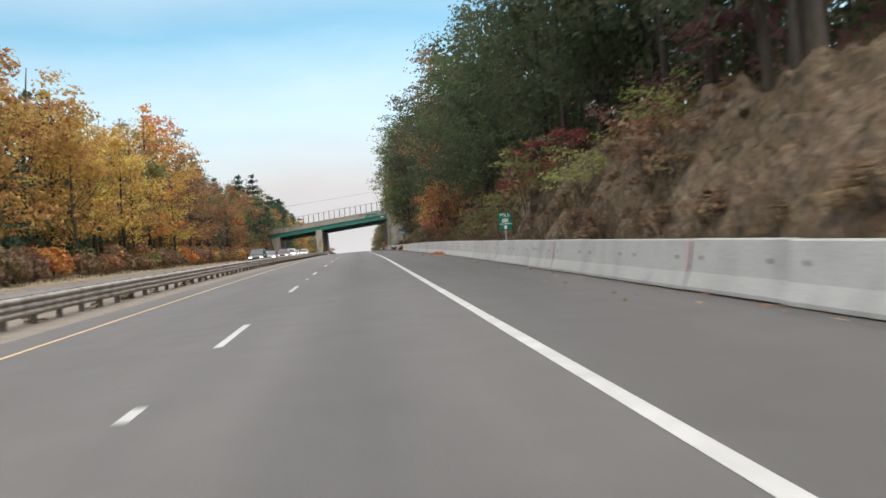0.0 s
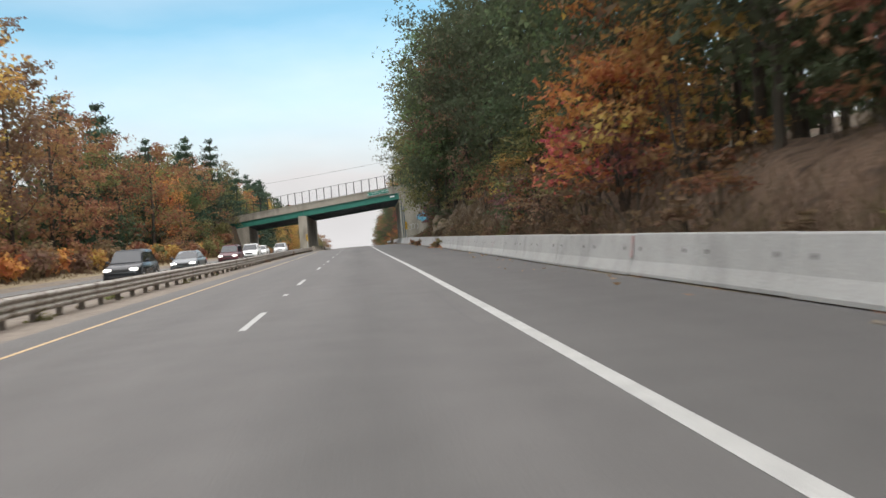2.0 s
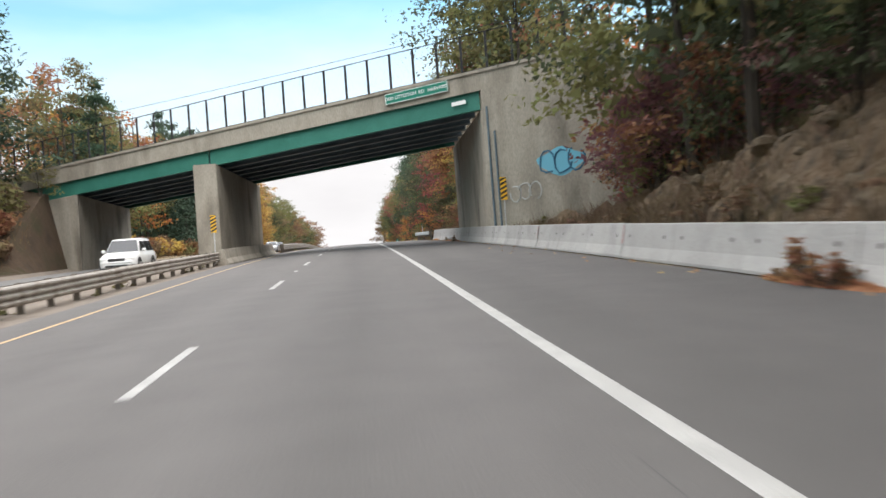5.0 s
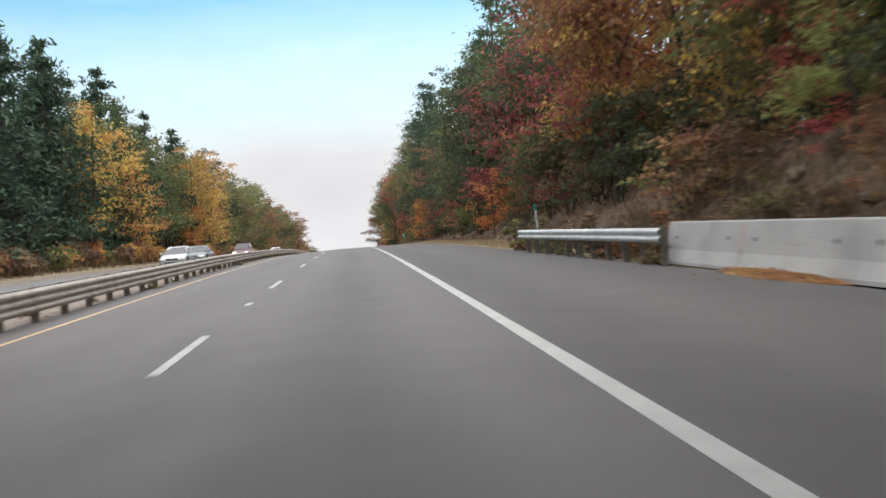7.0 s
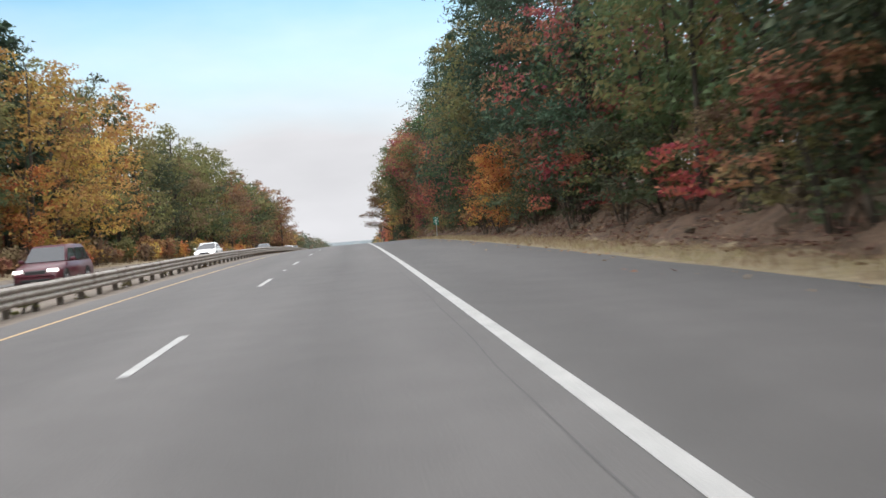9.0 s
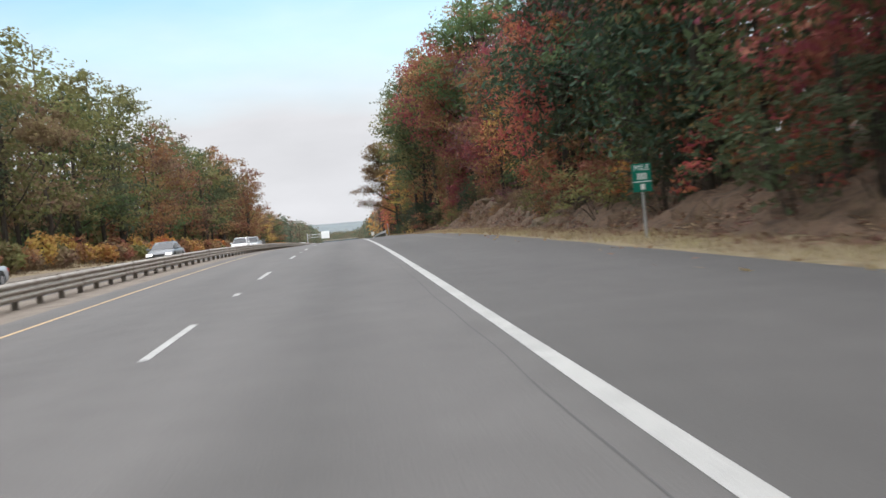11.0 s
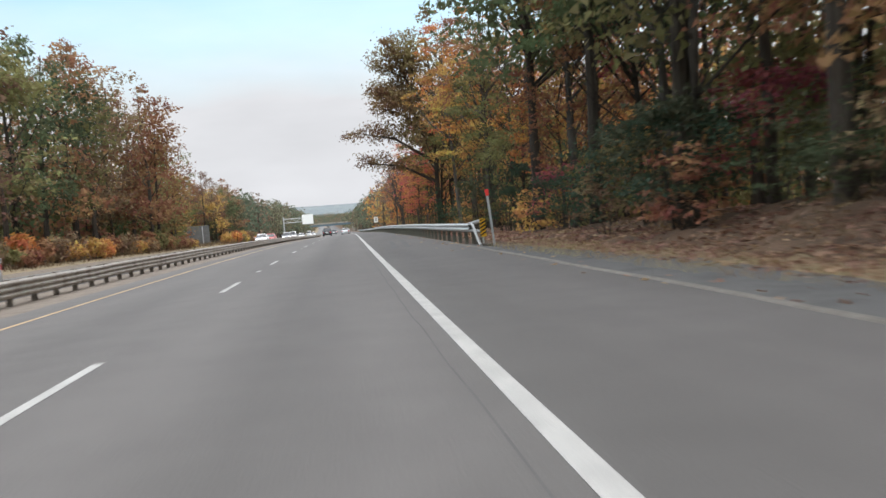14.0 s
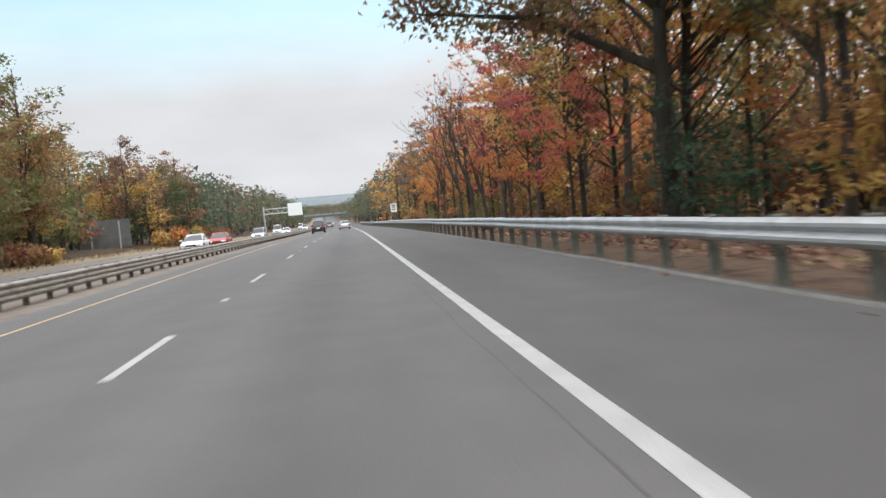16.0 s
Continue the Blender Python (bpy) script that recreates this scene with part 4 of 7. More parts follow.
# ---------------------------------------------------------------- trees
def leaf_cards(centres, normals, sizes, rng, name, mat, aspect=0.62):
    """Many small pointed leaves, each an island of its own."""
    n = len(centres)
    d = rng.normal(size=(n, 3)) * 0.62 + normals * 0.7
    d /= np.linalg.norm(d, axis=1)[:, None]
    a = np.cross(d, rng.normal(size=(n, 3)))
    a /= np.linalg.norm(a, axis=1)[:, None] + 1e-9
    b = np.cross(d, a)
    s = sizes[:, None]
    v = np.empty((n, 3, 3))
    v[:, 0] = centres - a * s * 0.5 - b * s * aspect * 0.62
    v[:, 1] = centres - a * s * 0.35 + b * s * aspect * 0.62
    v[:, 2] = centres + a * s * 0.62
    me = bpy.data.meshes.new(name)
    me.vertices.add(n * 3)
    me.vertices.foreach_set("co", v.astype(np.float32).ravel())
    me.loops.add(n * 3)
    me.loops.foreach_set("vertex_index", np.arange(n * 3, dtype=np.int32))
    me.polygons.add(n)
    me.polygons.foreach_set("loop_start", np.arange(0, n * 3, 3, dtype=np.int32))
    me.polygons.foreach_set("loop_total", np.full(n, 3, dtype=np.int32))
    me.materials.append(mat)
    me.update(calc_edges=True)
    return me


def inner_leaves(mid, axes, count, rng):
    """Middles and facing of the coarse crowded foliage inside a clump."""
    d = rng.normal(size=(count, 3))
    d /= np.linalg.norm(d, axis=1)[:, None]
    return np.asarray(mid) + d * rng.uniform(0.25, 1.0, (count, 1)) ** 0.5 * np.asarray(axes), d + np.array((0, 0, 0.5))


def crown_mesh(lobes, per, leaf, rng, centre, name="crown", flat=0.62, core=0.72, low=-1e9, mat=None, aspect=0.62, spray=0.3):
    """A crown of leafy lobes (x, y, z, radius): crowded coarse foliage inside, sprays of leaves all round it."""
    cs, ns, sizes = [], [], []
    axes = np.array((1.0, 1.0, flat))
    for k, (x, y, z, r) in enumerate(lobes):
        q = np.array((x, y, z))
        if core:
            # the inside sits nearer to the trunk than the leaves round it
            mid = (centre[0] + 0.7 * (x - centre[0]), centre[1] + 0.7 * (y - centre[1]), z - 0.15 * r)
            inside = 34 if leaf < 0.28 else 26
            c, d = inner_leaves(mid, r * core * axes, inside, rng)
            cs.append(c)
            ns.append(d)
            sizes.append(min(0.28 * r, 1.5 * leaf) * rng.uniform(0.7, 1.3, inside))
        out = q - np.array(centre)
        out /= np.linalg.norm(out) + 0.5
        n_spray = max(2, per // 11)
        d = rng.normal(size=(n_spray, 3)) * 0.75 + out * 0.75 + np.array((0, 0, 0.35))
        d /= np.linalg.norm(d, axis=1)[:, None]
        tips = d * (r * rng.uniform(0.35, 1.05, n_spray))[:, None]
        pick_ = rng.randint(0, n_spray, per)
        off = np.clip(rng.normal(size=(per, 3)), -1.7, 1.7) * np.array((1.0, 1.0, 0.38)) * (spray * rng.uniform(0.5, 1.2, n_spray)[pick_] * r)[:, None]
        cs.append(q + (tips[pick_] + off) * axes)
        ns.append(d[pick_] * 0.8 + np.array((0, 0, 0.7)))
        sizes.append(leaf * rng.uniform(0.6, 1.2, per))
    cs, ns, sizes = np.concatenate(cs), np.concatenate(ns), np.concatenate(sizes)
    keep = cs[:, 2] > low
    return leaf_cards(cs[keep], ns[keep], sizes[keep], rng, name, mat or LEAF, aspect)


def lobes_in(rng, count, centre, axes, lo=0.35):
    """Lobe middles spread through a barrel-shaped crown, widest below its middle."""
    out = []
    while len(out) < count:
        p = rng.uniform(-1, 1, 3)
        wide = (1 - abs(p[2]) ** (2.4 if p[2] > 0 else 7)) ** 0.5 * (1.0 - 0.18 * max(0, p[2]))
        r = math.hypot(p[0], p[1])
        if r < wide and (r > lo * wide or abs(p[2]) > 0.75):
            out.append(np.array(centre) + p * np.array(axes))
    return np.array(out)


def broadleaf(seed, height, radius, leaves, leaf, clear=0.22, lobes=22, name="deciduous_tree", bark=None, gap=0.0, lean=0.0, limb_n=7, slim=1.0, lobe=(0.25, 0.4), core=0.8, flat=0.7):
    """A trunk with limbs and a lumpy crown."""
    rng = np.random.RandomState(seed)
    thing = new(name)
    top = height * 0.86
    wob = rng.uniform(-0.35, 0.35, (5, 2))
    line = [(wob[i][0] * i * 0.3 + lean * i * 0.25, wob[i][1] * i * 0.3, height * (0.0 if i == 0 else i / 4 * 0.86) - (0.5 if i == 0 else 0)) for i in range(5)]
    r0 = (height * 0.0085 + 0.03) * slim
    bm = bmesh.new()
    tube(bm, line, [r0 * 1.3, r0, r0 * 0.8, r0 * 0.5, r0 * 0.18], 8)
    crown_mid = height * (clear + 1) / 2
    half = height * (1 - clear) / 2
    mids = lobes_in(rng, lobes, (lean * 0.6, 0, crown_mid), (radius * 0.78, radius * 0.78, half * 0.86))
    for k in range(limb_n):
        q = mids[k % len(mids)]
        # each limb leaves the trunk below its lobe, at its own height
        z0 = max(height * 0.16, q[2] - 0.75 * math.hypot(q[0], q[1]) - rng.uniform(0.3, 1.8))
        z0 = min(z0, top * 0.95)
        zs = [p[2] for p in line]
        st = Vector((float(np.interp(z0, zs, [p[0] for p in line])), float(np.interp(z0, zs, [p[1] for p in line])), z0))
        end = Vector(q)
        mid = (st + end) / 2 + Vector((0, 0, -0.15 * (end - st).length * 0.5))
        tube(bm, [st, mid, end], [r0 * 0.42, r0 * 0.26, r0 * 0.07], 5)
    part("trunk", bm, bark or BARK, thing)
    lobe_r = [radius * rng.uniform(*lobe) * (1.12 - 0.45 * max(0.0, (q[2] - crown_mid) / half)) for q in mids]
    me = crown_mesh([(*q, r) for q, r in zip(mids, lobe_r)], leaves // len(mids), leaf, rng, (lean * 0.6, 0, crown_mid - half * 0.3), low=height * clear * 0.75, core=core, flat=flat)
    part_of("crown", me, thing)
    return thing


def pine(seed, height, radius, leaves, leaf, clear=0.25, name="pine_tree"):
    """White pine: straight trunk, tiers of level, uneven plumes."""
    rng = np.random.RandomState(seed)
    thing = new(name)
    bm = bmesh.new()
    r0 = height * 0.012 + 0.04
    tube(bm, [(0, 0, -0.5), (0.05, 0, height * 0.35), (0, 0.08, height * 0.7), (0, 0, height * 0.99)], [r0 * 1.2, r0, r0 * 0.6, 0.03], 8)
    cs, ns, dirs = [], [], []
    tiers = int(height * 0.62)
    plumes = []
    for t in range(tiers):
        q = t / (tiers - 1)
        z = height * (clear + (1 - clear) * q * 0.97)
        level = z
        reach = radius * (1 - q) ** 0.7 * rng.uniform(0.7, 1.1) + 0.45
        for k in range(rng.randint(4, 7)):
            a = rng.uniform(0, 2 * math.pi)
            z = level + rng.uniform(-0.55, 0.55) * (1 - 0.8 * q)
            r = reach * rng.uniform(0.55, 1.05)
            end = np.array((math.cos(a) * r, math.sin(a) * r, z + r * rng.uniform(0.02, 0.4)))
            plumes.append((np.array((0, 0, z)), end, r))
            if r > 1.0:
                tube(bm, [(0, 0, z), tuple((np.array((0, 0, z)) + end) / 2 + np.array((0, 0, -0.08 * r))), tuple(end)], [0.05, 0.035, 0.012], 4)
    part("trunk", bm, BARK, thing)
    w = np.array([p[2] + 0.5 for p in plumes])
    counts = np.maximum(6, (leaves * w / w.sum()).astype(int))
    for (st, end, r), n in zip(plumes, counts):
        f = rng.uniform(0.12, 1.05, n)[:, None]
        wide = 0.17 * r + 0.2
        c = st + (end - st) * f + rng.normal(size=(n, 3)) * np.array((wide, wide, 0.18 + 0.07 * r))
        cs.append(c)
        ns.append(np.tile(np.array((0, 0, 0.8)), (n, 1)))
    cs, ns = np.concatenate(cs), np.concatenate(ns)
    me = leaf_cards(cs, ns, leaf * rng.uniform(0.6, 1.3, len(cs)), rng, "crown", NEEDLE, 0.3)
    part_of("crown", me, thing)
    return thing


def bare_tree(seed, height, name="bare_tree"):
    """Grey, nearly leafless tree of forking branches."""
    rng = random.Random(seed)
    thing = new(name)
    bm = bmesh.new()

    def grow(p, d, length, r, depth):
        q = p + d * length * 0.5 + Vector((rng.uniform(-1, 1), rng.uniform(-1, 1), rng.uniform(-0.2, 0.6))) * length * 0.06
        e = p + d * length
        tube(bm, [p, q, e], [r, r * 0.8, r * 0.6], 5 if depth < 2 else 3)
        if depth < 5:
            for _ in range(2 if depth else 3):
                nd = (d + Vector((rng.uniform(-1, 1), rng.uniform(-1, 1), rng.uniform(-0.15, 0.7))) * 0.8).normalized()
                grow(e, nd, length * rng.uniform(0.68, 0.86), r * 0.58, depth + 1)
            if depth > 0:
                nd = (d + Vector((rng.uniform(-1, 1), rng.uniform(-1, 1), rng.uniform(-0.3, 0.4)))).normalized()
                grow(q, nd, length * 0.5, r * 0.4, depth + 2)

    grow(Vector((0, 0, -0.4)), Vector((0.03, 0.02, 1)).normalized(), height * 0.2, height * 0.0105, 0)
    part("trunk", bm, BARK_GREY, thing)
    nr = np.random.RandomState(seed)
    cs = lobes_in(nr, 70, (0, 0, height * 0.55), (height * 0.16, height * 0.16, height * 0.26), 0.0)
    part_of("crown", leaf_cards(cs, np.tile(np.array((0, 0, 1.0)), (70, 1)), 0.22 * nr.uniform(0.6, 1.3, 70), nr, "crown", LEAF), thing)
    return thing


def shrub(seed, height, radius, leaves, leaf, name="shrub"):
    rng = np.random.RandomState(seed)
    thing = new(name)
    bm = bmesh.new()
    mids = lobes_in(rng, 10, (0, 0, height * 0.55), (radius * 0.75, radius * 0.75, height * 0.4), 0.2)
    for q in mids[:7]:
        tube(bm, [(0.1 * q[0], 0.1 * q[1], -0.2), (0.5 * q[0], 0.5 * q[1], q[2] * 0.55), tuple(q)], [0.035, 0.025, 0.008], 4)
    stem = part("woody_stem", bm, BARK, thing)
    if name == "weed_clump":
        stem["kind"] = "stuff"
    me = crown_mesh([(*q, radius * rng.uniform(0.36, 0.58)) for q in mids], leaves // 10, leaf, rng, (0, 0, height * 0.3), "foliage", 0.75, 0.0, 0.03, spray=0.36)
    part_of("foliage", me, thing)
    return thing


NEAR_TREES = [broadleaf(11, 19, 5.4, 4050, 0.25, 0.06, 34, slim=0.75), broadleaf(12, 20, 5.7, 4200, 0.255, 0.1, 36, slim=0.75), broadleaf(13, 16, 5.0, 3700, 0.24, 0.05, 30, slim=0.75)]
MID_TREES = [broadleaf(21, 19, 5.0, 2750, 0.29, 0.1, 28), broadleaf(22, 19.5, 5.5, 2900, 0.29, 0.16, 28), broadleaf(23, 17, 4.9, 2550, 0.28, 0.06, 26), broadleaf(24, 18, 4.6, 2450, 0.28, 0.12, 26)]
TALL_TREES = [broadleaf(15, 24, 6.7, 6600, 0.32, 0.34, 44, limb_n=20, core=0.75), broadleaf(16, 23, 6.3, 6200, 0.32, 0.36, 40, limb_n=20, core=0.75)]
OPEN_TREES = [broadleaf(31, 19, 4.2, 3700, 0.2, 0.18, 26, limb_n=30, slim=0.62, lobe=(0.16, 0.3), core=0.0), broadleaf(32, 20, 4.6, 3900, 0.2, 0.24, 26, limb_n=32, slim=0.8, lobe=(0.16, 0.3), bark=BARK_GREY, core=0.0), broadleaf(33, 16, 4.0, 3200, 0.19, 0.14, 24, limb_n=26, slim=0.55, lobe=(0.16, 0.3), core=0.0)]
PINES = [pine(51, 20, 5.0, 4800, 0.56), pine(52, 19, 4.6, 4600, 0.56, 0.12), pine(53, 17, 4.2, 4200, 0.54, 0.06)]
NEAR_PINES = [pine(54, 20, 5.0, 8200, 0.34), pine(55, 18.5, 4.5, 7600, 0.34, 0.1)]
BARE = [bare_tree(61, 14), bare_tree(62, 12)]
SHRUBS = [shrub(71, 2.6, 1.7, 600, 0.2), shrub(72, 1.7, 1.5, 480, 0.18), shrub(73, 3.6, 1.9, 760, 0.21)]
WEEDS = [shrub(81, 0.55, 0.55, 240, 0.12, "weed_clump"), shrub(82, 0.8, 0.5, 260, 0.11, "weed_clump")]
BIG_SHRUBS = [shrub(74, 3.6, 1.9, 1350, 0.15), shrub(75, 3.2, 2.1, 1250, 0.15)]
PROTOTYPES = NEAR_PINES + TALL_TREES + BIG_SHRUBS + NEAR_TREES + MID_TREES + OPEN_TREES + PINES + BARE + SHRUBS + WEEDS

DARK_GREEN, GREEN, OLIVE = (0.083, 0.1, 0.056), (0.115, 0.15, 0.07), (0.19, 0.18, 0.076)
YELLOW, GOLD, ORANGE = (0.575, 0.391, 0.115), (0.471, 0.293, 0.098), (0.520, 0.230, 0.082)
RUST, RED, CRIMSON, PURPLE = (0.287, 0.153, 0.082), (0.494, 0.146, 0.108), (0.327, 0.094, 0.089), (0.217, 0.108, 0.108)
BROWN, PINE_GREEN, LIME = (0.22, 0.15, 0.092), (0.056, 0.09, 0.056), (0.314, 0.352, 0.114)
# distance haze painted into the leaf colours of woods further off
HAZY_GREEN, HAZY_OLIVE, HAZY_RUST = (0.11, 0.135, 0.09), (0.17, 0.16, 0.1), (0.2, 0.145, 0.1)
COLOUR_WORDS = {DARK_GREEN: "dark green", GREEN: "green", OLIVE: "olive green", YELLOW: "bright yellow", GOLD: "golden yellow", ORANGE: "orange", RUST: "rust brown", RED: "red", CRIMSON: "crimson",
                PURPLE: "dark purple-red", BROWN: "brown", PINE_GREEN: "blue-green", LIME: "yellow-green", HAZY_GREEN: "hazy green", HAZY_OLIVE: "hazy olive", HAZY_RUST: "hazy rust brown"}
KIND_WORDS = {"deciduous_tree": ("%s autumn broadleaf tree with a lumpy crown", "tree"), "pine_tree": ("tall %s white pine with level plumes", "tree"), "bare_tree": ("grey nearly bare tree with a few %s leaves", "tree"),
              "shrub": ("%s roadside shrub with thin stems", "shrub"), "weed_clump": ("dry %s weeds growing at the road edge", "weeds")}


def plant(proto, s, u, colour, scale=1.0, tall=1.0, sink=0.15, base=None, group=""):
    """A copy of a prototype standing on the ground at (s, u), in its own leaf colour."""
    h = ground_height(s, u) if base is None else base
    p = place(s, u, h - sink, crowned=False)
    m = pose(p[0], p[1], p[2], RNG.uniform(-2, 2), RNG.uniform(-2, 2), RNG.uniform(0, 360)) @ Matrix.Diagonal((scale, scale, scale * tall, 1))
    ob = copy_thing(proto, m)
    k = RNG.uniform(0.85, 1.18)
    for c in ob.children:
        if c.name.split(".")[0] in ("crown", "foliage"):
            c.color = (colour[0] * k, colour[1] * k * RNG.uniform(0.92, 1.08), colour[2] * k, 1)
    words, cat = KIND_WORDS[proto.name.split(".")[0]]
    tagged(ob, words % COLOUR_WORDS[colour], cat, group or {"tree": "roadside trees", "shrub": "roadside shrubs", "weeds": "roadside weeds"}[cat])
    return ob


def pick(weights):
    names, w = zip(*weights)
    return names[RNG.choice(len(names), p=np.array(w) / sum(w))]


# palettes along the road: (from, to, [(colour, weight)])
LEFT_COLOURS = [(-60, 70, [(YELLOW, 5), (GOLD, 4), (ORANGE, 1), (LIME, 1)]), (70, 92, [(GOLD, 3), (OLIVE, 3), (ORANGE, 2)]), (92, 130, [(OLIVE, 3), (RUST, 3), (ORANGE, 1), (GREEN, 1), (BROWN, 1)]),
                (130, 200, [(ORANGE, 2), (OLIVE, 4), (GREEN, 1), (RUST, 3)]), (200, 234, [(OLIVE, 3), (RUST, 3), (ORANGE, 1), (GREEN, 1)]), (234, 262, [(GREEN, 3), (DARK_GREEN, 2), (OLIVE, 2), (GOLD, 1)]), (262, 350, [(OLIVE, 4), (GREEN, 3), (DARK_GREEN, 2), (GOLD, 1), (RUST, 1)]),
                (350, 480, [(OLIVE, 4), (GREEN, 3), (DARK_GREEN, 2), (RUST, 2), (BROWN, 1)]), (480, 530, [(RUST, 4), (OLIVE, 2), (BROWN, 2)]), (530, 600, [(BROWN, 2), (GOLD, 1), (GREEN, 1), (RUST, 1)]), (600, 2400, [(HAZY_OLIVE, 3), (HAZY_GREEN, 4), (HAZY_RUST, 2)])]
RIGHT_COLOURS = [(-60, 60, [(DARK_GREEN, 7), (GREEN, 1), (PURPLE, 1)]), (60, 170, [(DARK_GREEN, 6), (GREEN, 1), (BROWN, 1)]), (170, 228, [(DARK_GREEN, 2), (GREEN, 1), (OLIVE, 2), (RUST, 2), (ORANGE, 2), (CRIMSON, 1)]), (228, 236, [(OLIVE, 1), (DARK_GREEN, 5), (GREEN, 1), (PURPLE, 1)]),
                 (236, 262, [(PURPLE, 2), (CRIMSON, 1), (DARK_GREEN, 4), (GREEN, 2)]), (262, 330, [(DARK_GREEN, 2), (GREEN, 3), (OLIVE, 3), (RUST, 2), (CRIMSON, 1)]), (330, 400, [(GREEN, 3), (RUST, 2), (CRIMSON, 2), (DARK_GREEN, 4), (PURPLE, 2)]),
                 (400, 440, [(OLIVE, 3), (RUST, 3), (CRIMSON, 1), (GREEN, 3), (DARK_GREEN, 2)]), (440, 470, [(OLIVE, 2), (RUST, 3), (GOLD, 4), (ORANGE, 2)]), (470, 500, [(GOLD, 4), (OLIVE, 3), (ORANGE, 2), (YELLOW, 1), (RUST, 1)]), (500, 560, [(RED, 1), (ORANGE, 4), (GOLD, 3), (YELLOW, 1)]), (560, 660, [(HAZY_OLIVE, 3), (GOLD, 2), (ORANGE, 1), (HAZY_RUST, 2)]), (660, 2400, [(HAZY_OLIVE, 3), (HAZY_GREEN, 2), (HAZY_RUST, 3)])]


def palette(table, s):
    for a, b, w in table:
        if a <= s < b:
            return pick(w)
    return pick(table[-1][2])


tree_line = curve_through([(-60, 10.9), (110, 11.2), (130, 11.0), (200, 11.8), (230, 12.2), (330, 12.6), (348, 13.2), (360, 15.2), (392, 15.4), (404, 13.6), (415, 12.8), (440, 12.4)])
right_tall = curve_through([(-60, 0.95), (40, 1.05), (60, 1.12), (165, 1.12), (190, 1.1), (215, 0.95), (260, 0.85), (330, 0.9), (390, 1.0), (410, 1.12), (440, 1.15)])
left_tall = curve_through([(-60, 0.95), (30, 0.98), (60, 1.04), (78, 1.2), (98, 1.2), (112, 0.98), (124, 0.86), (160, 0.84), (185, 0.9), (240, 1.05), (330, 1.02), (350, 1.1), (400, 1.14), (500, 1.15), (507, 1.05), (514, 0.92), (522, 0.9), (560, 0.8), (600, 0.8), (700, 0.85), (1400, 0.9)])


far_tall = curve_through([(590, 1.05), (680, 1.2), (800, 1.3), (960, 1.35), (1300, 1.4), (2300, 1.4)])


def near_bridge(s, u):
    return -9.5 < (s - bridge_s(u, 6.5)) * 0.857 < 9.5


def clear_of_bridge(s, u):
    """The wood draws back from the road in front of the wing wall."""
    return max(u, 12.4 + 0.128 * (s - 140) + 0.15 * (u - 11)) if 120 < s < 170 else u


